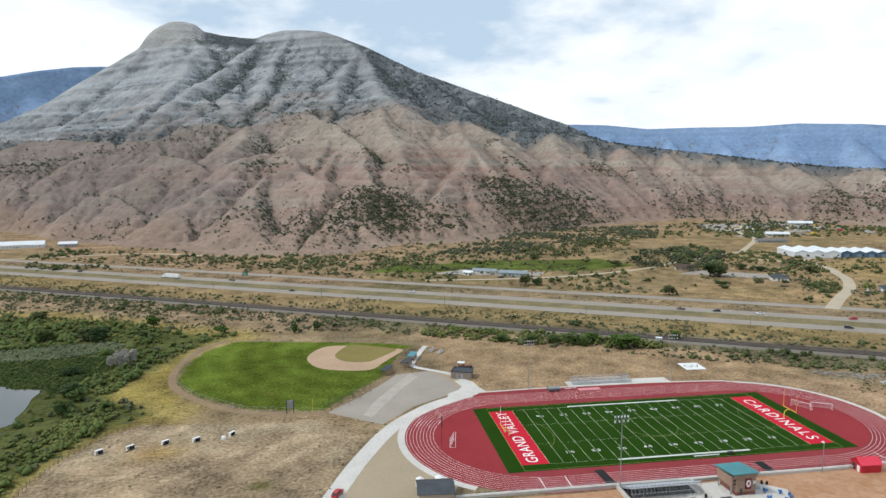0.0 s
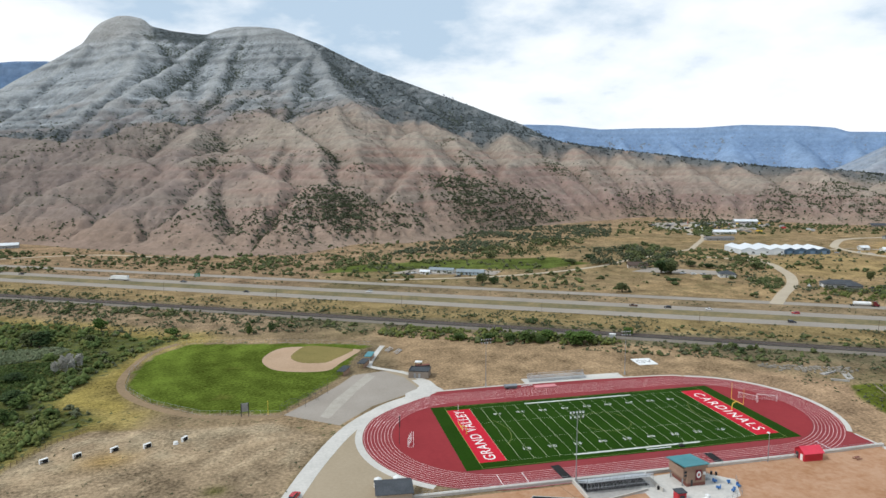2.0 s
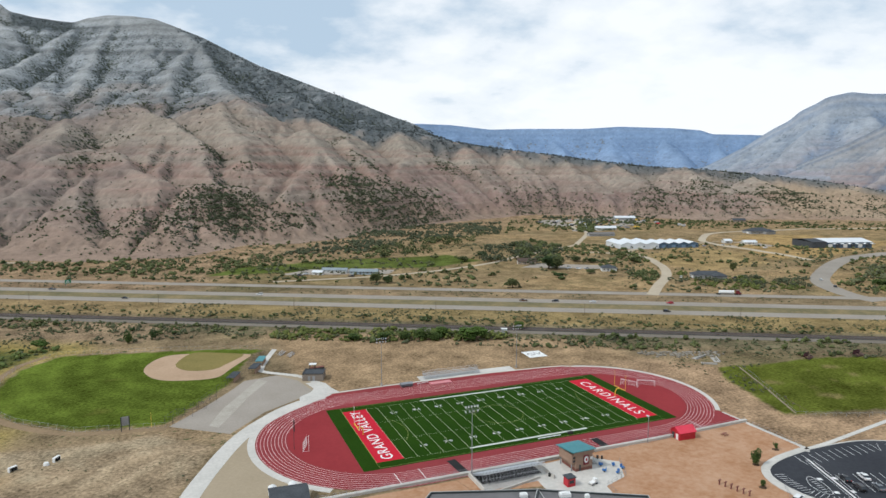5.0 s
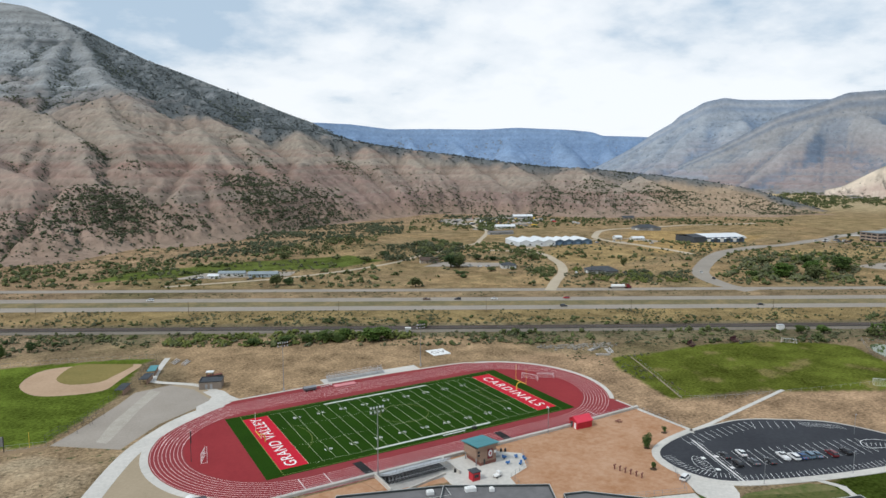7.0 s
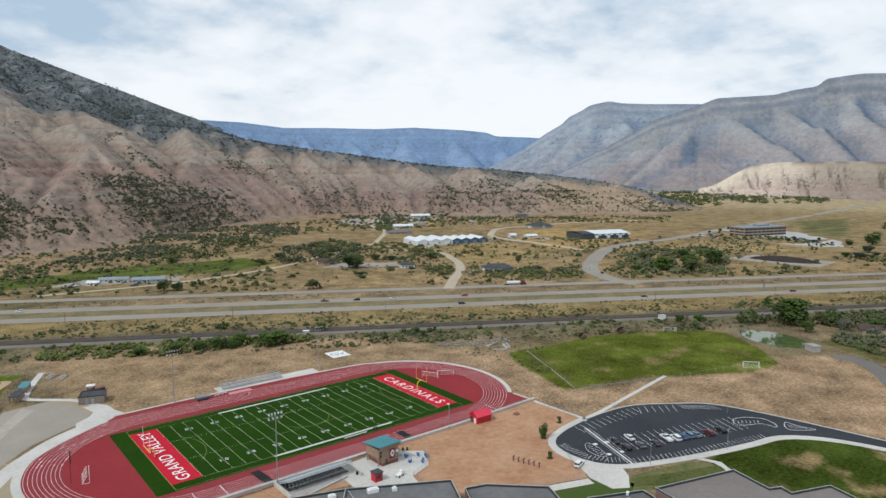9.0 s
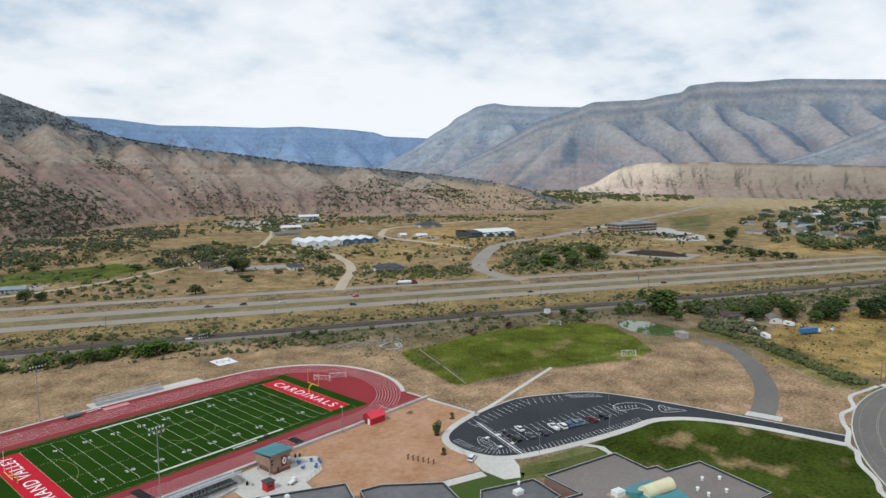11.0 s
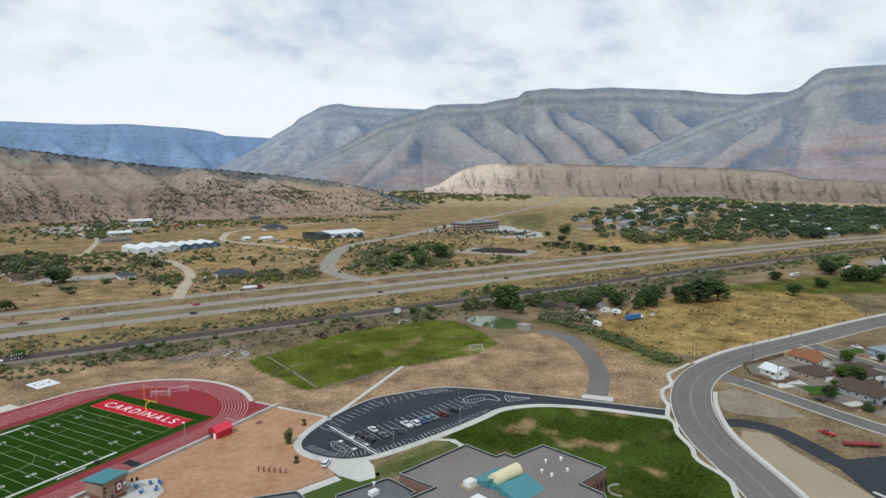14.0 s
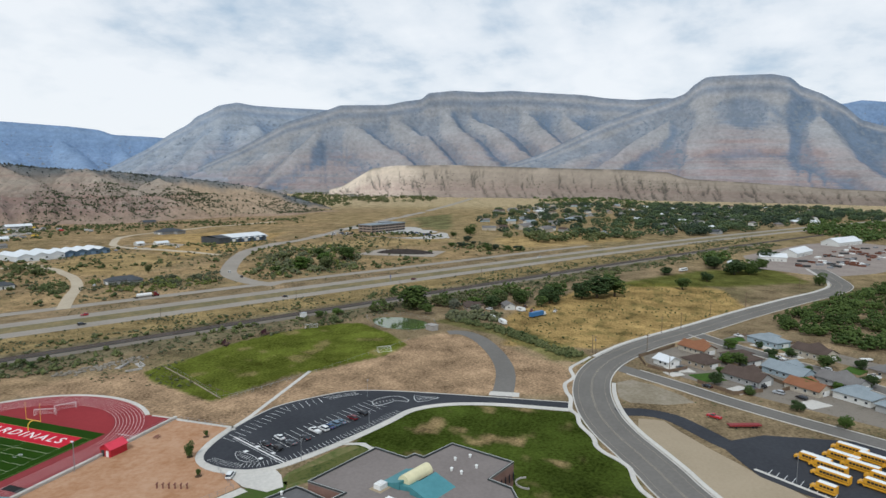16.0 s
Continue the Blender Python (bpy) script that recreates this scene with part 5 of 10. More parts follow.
EXIT = curve_line([(345, 92), (348, 118), (372, 158), (413, 190), (492, 233), (570, 256), (680, 256), (890, 286), (1143, 312), (1560, 375), (2100, 470)], 12)
road_of("road", EXIT, 15, ASPHALT_OLD, "grey exit road climbing toward the far town", follow=True)
road_of("road", curve_line([(212, 170), (246, 203), (276, 230), (302, 262), (318, 292), (331, 335), (300, 380)], 8), 8.5, DIRT_ROAD, "pale dirt lane to the farmhouses", follow=True)
road_of("road", curve_line([(468, 248), (480, 330), (483, 396), (527, 453), (608, 500), (741, 489), (900, 470)], 10), 9, DIRT_ROAD, "pale gravel road to the workshop yards", follow=True)
road_of("road", curve_line([(483, 396), (430, 405), (350, 375), (340, 345)], 10), 6, DIRT_ROAD, "pale gravel lane", follow=True)
road_of("road", curve_line([(-40, 330), (60, 325), (150, 345), (250, 400), (330, 450)], 10), 5, DIRT_ROAD, "pale dirt farm track", follow=True)
road_of("road", curve_line([(-480, 525), (-430, 545), (-330, 560), (-240, 520)], 10), 5, DIRT_ROAD, "pale dirt track below the hills", follow=True)
road_of("road", curve_line([(330, 450), (420, 560), (450, 640), (520, 740)], 10), 6, DIRT_ROAD, "pale dirt road to the gravel yard", follow=True)

# street past the school, fitted with kerbs and footways
STREET = curve_line([(48, -243), (83, -220.5), (98, -212.5), (110.8, -205), (124, -197.2), (139, -190.5), (155, -185.8), (170, -183), (190, -181.7), (212, -184.5), (235, -192), (258, -202), (305, -229), (362, -261), (425, -299), (470, -328), (510, -345), (560, -346), (612, -344)], 4)
ROADS.append((STREET, 12))
street = thing("road", "curving grey asphalt street with yellow centre line", "road", kind="structure")
part("surface", Shape().strip(STREET, 15.5, -0.3, 0.06), ASPHALT_GREY, street)
for d in (-0.25, 0.25):
    part("centre_line", Shape().strip(offset_line(STREET, d), 0.11, 0.06, 0.075), FADED_LINE, street)
for d in (5.6, -5.6):
    part("edge_line", Shape().strip(offset_line(STREET, d), 0.09, 0.06, 0.075), FADED_LINE, street)
for d in (7.9, -7.9):
    part("kerb", Shape().strip(offset_line(STREET, d), 0.45, -0.2, 0.2), CONCRETE, street)
walk_line = offset_line(STREET, 9.6)
wavy = curve_line([(46, -233), (64, -221), (79.7, -210.7), (83.1, -208.2), (89.1, -205.8), (96.6, -204.1), (101.7, -200.2), (105.9, -195.3), (110.5, -192), (117.5, -190.1), (128, -184.1), (137.4, -181.7), (142.6, -178.3), (155.8, -176.3), (162.3, -173.6), (173.3, -171.1), (184.4, -173.1), (197.9, -169.7), (211.3, -173.2), (221, -176)], 2)
sheet("pavement", Shape().strip(wavy, 1.7, -0.2, 0.17), CONCRETE, "winding pale concrete footway", "pavement")
sheet("pavement", Shape().strip([p for p in walk_line if p[0] > 221], 2.0, -0.2, 0.17), CONCRETE, "pale concrete footway along the street", "pavement")
sheet("pavement", Shape().strip([p for p in offset_line(STREET, -9.4) if p[0] < 183], 1.8, -0.2, 0.17), CONCRETE, "pale concrete footway along the street", "pavement")
SIDE = curve_line([(208, -190), (197, -206), (188, -219), (177, -234), (163, -256), (140, -296)], 4)
side = thing("road", "grey asphalt side street between houses", "road", kind="structure")
part("surface", Shape().strip(SIDE, 9.5, -0.3, 0.065), ASPHALT_GREY, side)
for d in (4.9, -4.9):
    part("kerb", Shape().strip(offset_line(SIDE, d)[2:], 0.5, -0.2, 0.18), CONCRETE, side)
LOOP = curve_line([(291, -227), (281, -235), (268, -247), (252, -264), (231, -286), (205, -308), (172, -334)], 4)
loop = thing("road", "grey residential street with pale kerbs", "road", kind="structure")
part("surface", Shape().strip(LOOP, 9.5, -0.3, 0.065), ASPHALT_GREY, loop)
for d in (4.9, -4.9):
    part("kerb", Shape().strip(offset_line(LOOP, d), 0.5, -0.2, 0.18), CONCRETE, loop)

# school parking lot
LOT = curve_line([(56, -73), (66, -69), (79, -67), (104, -68.5), (122, -79), (132, -88), (138, -104), (143, -130), (149.3, -170), (150.2, -176), (149.2, -177.6), (144, -178.2), (142.9, -177), (142, -170), (139, -150), (132, -131), (121, -119.5), (108, -116), (97, -113), (80, -107.5), (64, -101), (56, -96), (52.5, -88), (52.5, -80)], 3, True)
lot = thing("parking_lot", "fresh black asphalt parking lot with white bay lines", "parking lot", kind="structure")
part("surface", Shape().prism(LOT, -0.3, 0.06), ASPHALT_NEW, lot)
part("kerb", Shape().strip(LOT, 0.5, -0.2, 0.2, True), CONCRETE, lot)


def bays(line, length, angle, step, first=0.0):
    """White bay lines that stand off a line at an angle to it."""
    pts = [Vector((*p, 0)) for p in line]
    run = [0.0]
    for a, b in zip(pts, pts[1:]):
        run.append(run[-1] + (b - a).length)
    d = first
    while d < run[-1]:
        i = max(k for k in range(len(run)) if run[k] <= d)
        i = min(i, len(pts) - 2)
        t = (d - run[i]) / max(run[i + 1] - run[i], 1e-6)
        p = pts[i].lerp(pts[i + 1], t)
        dirn = (pts[i + 1] - pts[i]).normalized()
        q = Matrix.Rotation(radians(angle), 3, "Z") @ dirn
        e = p + q * length
        part("bay_line", Shape().strip([(p.x, p.y), (e.x, e.y)], 0.11, 0.06, 0.078), WHITE_LINE, lot)
        d += step


bays([(72, -69), (104, -70.5), (121, -80)], 6.0, -102, 2.9)
bays([(121, -80), (131, -89)], 5.0, -60, 1.3)
bays([(64, -100.5), (80, -106.8), (97, -112.2), (117, -117.5)], 3.4, 75, 1.7)
bays([(55, -76), (54, -82), (54, -88), (57, -94), (62, -97.5)], 3.2, 80, 1.3)
MID0, MID1 = (70, -88.0), (122, -104.4)
bays([MID0, MID1], 5.6, 83.5, 2.85)
bays([MID0, MID1], 5.6, -96.5, 2.85)
for i in range(2):
    isl = [(123.2, -101.6), (128.9, -103.3), (132.8, -108.9), (130.2, -114.4), (127.9, -114.7), (127.5, -110.3), (119.6, -105.7)] if i == 0 else [(135.6, -115), (135.8, -120.5), (137, -125), (129.7, -119)]
    part("island", Shape().strip(curve_line(isl, 1.5, True), 0.22, 0.05, 0.08, True), WHITE_LINE, lot, "painted traffic island outline")
oval = curve_line([(62, -81.5), (64.2, -81.2), (63.7, -86.3), (60.8, -91.3), (59, -89.8), (59.1, -85.5)], 1.0, True)
part("oval_outline", Shape().strip(oval, 0.14, 0.05, 0.08, True), WHITE_LINE, lot)
hatch = Shape()
for k in range(7):
    hatch.strip([(59.6 + 0.35 * k, -89.4 + 1.15 * k), (61.6 + 0.35 * k, -89.6 + 1.15 * k)], 0.14, 0.06, 0.078)
for k in range(6):
    hatch.strip([(121.5 + 1.2 * k, -104.6 - 0.9 * k), (123.6 + 1.2 * k, -103.2 - 0.9 * k)], 0.14, 0.06, 0.078)
    hatch.strip([(131.5 + 0.8 * k, -119.2 - 0.7 * k), (134.6 + 0.3 * k, -116.2 - 1.1 * k)], 0.14, 0.06, 0.078)
part("hatching", hatch, WHITE_LINE, lot)
cross = Shape()
for k in range(17):
    t = k / 16
    cross.box(73.6 - 11.8 * t, -73 - 28.7 * t, 0.06, 0.55, 2.3, 0.018, 68 - 90)
cross.strip([(72.6, -72.6), (60.8, -101.3)], 0.13, 0.06, 0.078).strip([(74.7, -73.5), (62.9, -102.2)], 0.13, 0.06, 0.078)
part("crosswalk", cross, WHITE_LINE, lot)
for x, y in ((65.4, -83.2), (70.0, -84.6), (62.5, -91.0), (67.4, -92.4)):
    part("bay_symbol", Shape().box(x, y, 0.06, 1.4, 1.4, 0.018, -20), WHITE_LINE, lot)
sheet("pavement", Shape().strip(offset_line(curve_line([(80, -66), (66, -68), (56, -72), (51, -80), (51.5, -90), (57, -98), (64, -102.5), (80, -109), (97, -114.5), (108, -117.5), (120.5, -121), (131, -132), (137.5, -150), (141.5, -178)], 3), 0), 2.6, -0.2, 0.16), CONCRETE, "pale concrete kerb walk round the parking lot", "pavement")
sheet("pavement", Shape().prism([(50, -86), (58, -99), (54.6, -104), (48.4, -108.8), (44, -106), (44.3, -97.6)], -0.2, 0.1), CONCRETE, "pale concrete forecourt", "pavement")
sheet("grass", Shape().prism([(55.6, -106), (66, -111), (82.6, -117.6), (80.6, -123.8), (64.7, -118.6), (49.8, -109)], -0.2, 0.05), mat("rough_olive_grass", (0.110, 0.105, 0.042), (0.040, 0.058, 0.018), 0.95, 0.7, 0.12, bump=0.2, c=(0.095, 0.105, 0.032)), "rough olive grass between the lot and the school", "grass")
sheet("pavement", Shape().strip([(83.8, -116.4), (81.3, -124)], 1.6, -0.2, 0.09), CONCRETE, "short pale concrete path to the school", "pavement")
sheet("pavement", Shape().strip([(79.5, -66.5), (92, -65.5), (150, -56.5)], 1.7, -0.2, 0.1), CONCRETE, "straight pale concrete footpath over the dirt", "pavement")
sheet("pavement", Shape().strip([(133, 14), (118, -17), (105.5, -41)], 0.8, -0.2, 0.06), mat("trodden_tan_edging", (0.30, 0.25, 0.175), (0.20, 0.165, 0.115), 0.9, 0.8, 0.1), "thin trodden tan edging beside the soccer grass", "pavement")
sheet("pavement", Shape().strip([(80, -42), (81, -66), (79, -68)], 1.4, -0.2, 0.1), CONCRETE, "pale concrete footpath", "pavement")
sheet("road", Shape().strip(curve_line([(147, -149), (160, -147), (178, -143), (195, -137), (215, -127), (236, -113), (246, -100), (243, -92)], 4), 9.0, -0.3, 0.055), ASPHALT_GREY, "worn asphalt driveway to the pump house", "road")
sheet("pavement", Shape().prism([(147.5, -143.5), (152.5, -143), (154.5, -155), (149.5, -156)], -0.2, 0.09), CONCRETE, "pale concrete driveway apron", "pavement")
sheet("road", Shape().strip(curve_line([(146, -196), (149.5, -205), (147.5, -215.5), (138.5, -224.5), (126, -236), (112, -258), (104, -290)], 4), 8.0, -0.3, 0.07), ASPHALT_NEW, "dark asphalt drive to the bus yard", "road")
sheet("gravel", Shape().prism([(142, -204), (143, -213), (133, -219.5), (122, -228), (112, -237), (104.5, -242.5), (99, -250), (86, -262), (66, -246), (84, -231.5), (96, -224.5), (108, -217.5), (118, -211.5), (130, -204.5)], -0.3, 0.05), BEIGE, "bare beige gravel lot beside the street", "gravel")
sheet("gravel", Shape().prism([(184, -192.5), (190, -198), (186, -207), (176, -219), (168, -224.5), (161.4, -214), (159, -200), (163, -195.5), (172, -193.5)], -0.3, 0.05), mat("trodden_dusty_earth", (0.31, 0.262, 0.205), (0.20, 0.162, 0.115), 0.95, 0.6, 0.1, bump=0.25, c=(0.25, 0.215, 0.155)), "vacant dusty corner lot", "gravel")
sheet("parking_lot", Shape().prism([(105, -242), (117, -236), (128, -231), (141, -247), (150, -300), (100, -310), (84, -280), (97, -253)], -0.3, 0.06), ASPHALT_NEW, "black asphalt bus parking yard", "parking lot")

# ---- plants ----


def leaf_mat(name, a, b, c=None):
    """Foliage that varies from clump to clump."""
    m = bpy.data.materials.new(name)
    m.use_nodes = True
    nt = m.node_tree
    n, l = nt.nodes.new, nt.links.new
    p = nt.nodes["Principled BSDF"]
    p.inputs["Roughness"].default_value, p.inputs["Specular IOR Level"].default_value = 0.85, 0.15
    geo = n("ShaderNodeNewGeometry")
    ramp = n("ShaderNodeValToRGB")
    els = ramp.color_ramp.elements
    els[0].position, els[0].color = 0.0, (*a, 1)
    els[1].position, els[1].color = 1.0, (*b, 1)
    if c:
        els.new(0.85).color = (*c, 1)
    tex = n("ShaderNodeTexNoise")
    tex.inputs["Scale"].default_value = 0.05
    l(geo.outputs["Position"], tex.inputs["Vector"])
    mix = n("ShaderNodeMath")
    mix.operation = "MULTIPLY_ADD"
    mix.inputs[1].default_value = 0.55
    l(geo.outputs["Random Per Island"], mix.inputs[0])
    half = n("ShaderNodeMath")
    half.operation = "MULTIPLY_ADD"
    half.inputs[1].default_value, half.inputs[2].default_value = 1.5, -0.5
    l(tex.outputs["Fac"], half.inputs[0])
    l(half.outputs[0], mix.inputs[2])
    l(mix.outputs[0], ramp.inputs["Fac"])
    l(ramp.outputs["Color"], p.inputs["Base Color"])
    return m


# juniper and cedar greens are paled with painted haze
JUNIPER = leaf_mat("juniper_foliage", (0.048, 0.060, 0.033), (0.098, 0.108, 0.060))
CEDAR = leaf_mat("cedar_foliage", (0.056, 0.066, 0.066), (0.086, 0.098, 0.096))
SAGEBRUSH = leaf_mat("sagebrush_foliage", (0.075, 0.085, 0.050), (0.165, 0.165, 0.105), (0.125, 0.13, 0.065))
GREENBRUSH = leaf_mat("green_brush_foliage", (0.030, 0.050, 0.016), (0.085, 0.115, 0.036), (0.125, 0.135, 0.055))
WILLOW = leaf_mat("grey_willow_foliage", (0.085, 0.095, 0.065), (0.17, 0.17, 0.125))
COTTONWOOD = leaf_mat("cottonwood_leaves", (0.032, 0.058, 0.016), (0.094, 0.135, 0.036))
BRIGHT_LEAF = leaf_mat("bright_green_leaves", (0.045, 0.085, 0.015), (0.10, 0.155, 0.035))
DARK_LEAF = leaf_mat("dark_green_leaves", (0.022, 0.042, 0.015), (0.058, 0.088, 0.030))
OLIVE = leaf_mat("olive_brush_foliage", (0.065, 0.085, 0.022), (0.20, 0.19, 0.06), (0.14, 0.155, 0.045))
CATTAIL = leaf_mat("dark_cattail_leaves", (0.030, 0.052, 0.014), (0.085, 0.120, 0.030))
MARSH_LEAF = leaf_mat("marsh_brush_leaves", (0.050, 0.078, 0.022), (0.165, 0.205, 0.060), (0.118, 0.150, 0.044))
REED = leaf_mat("pale_reed_leaves", (0.10, 0.125, 0.062), (0.19, 0.215, 0.125))
BARE_TWIG = leaf_mat("pale_bare_twigs", (0.26, 0.25, 0.215), (0.46, 0.44, 0.39))
BARK = mat("grey_brown_bark", (0.12, 0.095, 0.07), (0.07, 0.055, 0.04), 0.9, 3.0, 0.5)

OCTA_V = np.array([(1, 0, 0), (0, 1, 0), (-1, 0, 0), (0, -1, 0), (0, 0, 1), (0, 0, -0.6)], float)
OCTA_F = np.array([(0, 1, 4), (1, 2, 4), (2, 3, 4), (3, 0, 4), (1, 0, 5), (2, 1, 5), (3, 2, 5), (0, 3, 5)])


def clumps(centres, sizes, rng, squash=0.8):
    """A mesh of small uneven leaf clumps at the given centres."""
    k = len(centres)
    v = OCTA_V[None] * (0.7 + 0.6 * rng.rand(k, 6, 1)) * sizes[:, None, None]
    v[..., 2] *= squash
    a, b = rng.rand(k) * 2 * np.pi, (rng.rand(k) - 0.5) * 1.4
    ca, sa, cb, sb = np.cos(a)[:, None], np.sin(a)[:, None], np.cos(b)[:, None], np.sin(b)[:, None]
    x, y, z = v[..., 0], v[..., 1], v[..., 2]
    y, z = y * cb - z * sb, y * sb + z * cb
    x, y = x * ca - y * sa, x * sa + y * ca
    v = np.stack([x, y, z], -1) + centres[:, None]
    f = OCTA_F[None] + 6 * np.arange(k)[:, None, None]
    me = bpy.data.meshes.new("foliage")
    me.vertices.add(k * 6)
    me.vertices.foreach_set("co", v.astype(np.float32).ravel())
    me.loops.add(k * 24)
    me.loops.foreach_set("vertex_index", f.ravel().astype(np.int32))
    me.polygons.add(k * 8)
    me.polygons.foreach_set("loop_start", (np.arange(k * 8) * 3).astype(np.int32))
    me.update(calc_edges=True)
    me.validate()
    return me


def thicket(name, label, points, widths, material, seed, per=5, tall=0.75, category="shrubs"):
    """Many shrubs, each a handful of clumps, as one growth."""
    rng = np.random.RandomState(seed)
    p, w = np.repeat(points, per, 0), np.repeat(widths, per)
    k = len(p)
    a, r = rng.rand(k) * 2 * np.pi, np.sqrt(rng.rand(k)) * 0.42 * w
    c = p + np.stack([np.cos(a) * r, np.sin(a) * r, (0.12 + 0.55 * rng.rand(k) * tall) * w * (1 - 0.8 * (r / (0.43 * w)) ** 2) + 0.05 * w], -1)
    me = clumps(c, w * (0.22 + 0.16 * rng.rand(k)), rng, 0.85)
    me.materials.append(material)
    me.name = name
    return tagged(new(name, me), label, category, "", "stuff")


def off_road(x, y):
    """True where no road runs."""
    ok = np.ones(len(x), bool)
    for line, half in ROADS:
        p = np.array(line, float)[:, :2]
        near = (x > p[:, 0].min() - 12) & (x < p[:, 0].max() + 12) & (y > p[:, 1].min() - 12) & (y < p[:, 1].max() + 12) & ok
        idx = np.nonzero(near)[0]
        if not len(idx):
            continue
        q = np.stack([x[idx], y[idx]], -1)
        best = np.full(len(idx), 1e9)
        for a, b in zip(p, p[1:]):
            d = b - a
            t = np.clip(((q - a) @ d) / max(float(d @ d), 1e-6), 0, 1)
            best = np.minimum(best, np.hypot(*(q - a - t[:, None] * d).T))
        ok[idx[best < half]] = False
    return ok


def scatter(poly, count, seed, clump=40.0, bias=0.0, lo=-1.0):
    """Places inside a polygon, gathered into patches."""
    rng = np.random.RandomState(seed)
    xs, ys = [p[0] for p in poly], [p[1] for p in poly]
    got, have = [], 0
    for _ in range(40):
        n = count * 8
        x, y = min(xs) + rng.rand(n) * (max(xs) - min(xs)), min(ys) + rng.rand(n) * (max(ys) - min(ys))
        ok = inside(x, y, poly) > 0
        x, y = x[ok], y[ok]
        d = layered(x / clump, y / clump, 3, seed + 3) + bias
        ok = rng.rand(len(x)) < np.clip(0.5 + 1.3 * d, 0.02, 1)
        got.append(np.stack([x[ok], y[ok]], -1))
        have += int(ok.sum())
        if have >= count:
            break
    p = np.concatenate(got)[:count]
    p = p[off_road(p[:, 0], p[:, 1])]
    return np.stack([p[:, 0], p[:, 1], ground_z(p[:, 0], p[:, 1])], -1)


def spread(rng_seed, n, lo, hi):
    r = np.random.RandomState(rng_seed).rand(n)
    return lo + (hi - lo) * r**2


# juniper and brush over the foothills; the groves by bearing, height over the horizon, breadth and thickness
GROVES_WEST = (
    (-6.4, 0.5, 16, 5), (-7.4, 0.3, 12, 5), (-5.2, 0.3, 14, 5), (-24.5, 0.1, 30, 3), (-23.0, 0.3, 26, 3.5), (-21.5, 0.5, 22, 3), (-19.8, 0.9, 18, 2.5), (-17.8, 1.4, 18, 2.5), (-15.5, 1.8, 18, 2), (-13.2, 2.4, 18, 2),
    (-11.0, 3.1, 20, 2), (-4.0, 4.4, 20, 3), (-1.5, 4.5, 20, 3.5), (1.0, 5.0, 18, 3), (2.5, -2.5, 30, 3), (4.6, -2.8, 30, 4), (6.0, -3.7, 36, 4), (-1.0, -4.3, 34, 3), (-4.0, -4.6, 30, 2.5), (-9.5, -4.3, 26, 2), (-18, -4.6, 30, 1.5),
)
GROVES_EAST = (
    (2.9, -2.9, 30, 6), (3.7, -3.7, 36, 7), (5.1, -4.8, 30, 6), (9.2, -4.6, 30, 5), (14.0, -1.1, 30, 6), (14.0, -2.2, 34, 6), (15.7, -2.5, 36, 6), (17.8, -2.3, 40, 6), (20.4, -2.5, 40, 5), (16.4, -4.6, 50, 6), (19.3, -4.5, 56, 6), (21.5, -4.6, 50, 5),
    (14.5, 1.1, 18, 4), (15.8, 0.2, 22, 5), (3.2, 1.1, 22, 3), (5.7, 0.3, 14, 4), (22.3, 0.0, 28, 5), (12.8, 2.0, 20, 3), (24.5, -0.6, 24, 3), (29.5, -1.7, 36, 1.0), (30.7, -3.0, 34, 3), (34.0, -3.2, 36, 3), (28.5, -3.0, 36, 3), (40.5, -2.0, 34, 4), (39.4, -2.8, 40, 4), (42.7, -2.5, 40, 4),
    (44.0, -1.2, 34, 5), (45.9, -2.7, 40, 4), (45.8, -0.6, 28, 3), (48.0, -2.3, 40, 5), (50.2, -2.0, 34, 5), (49.7, -2.6, 34, 4), (51.5, -3.0, 40, 3), (55.8, -3.2, 50, 4), (59, -3.4, 50, 3),
)
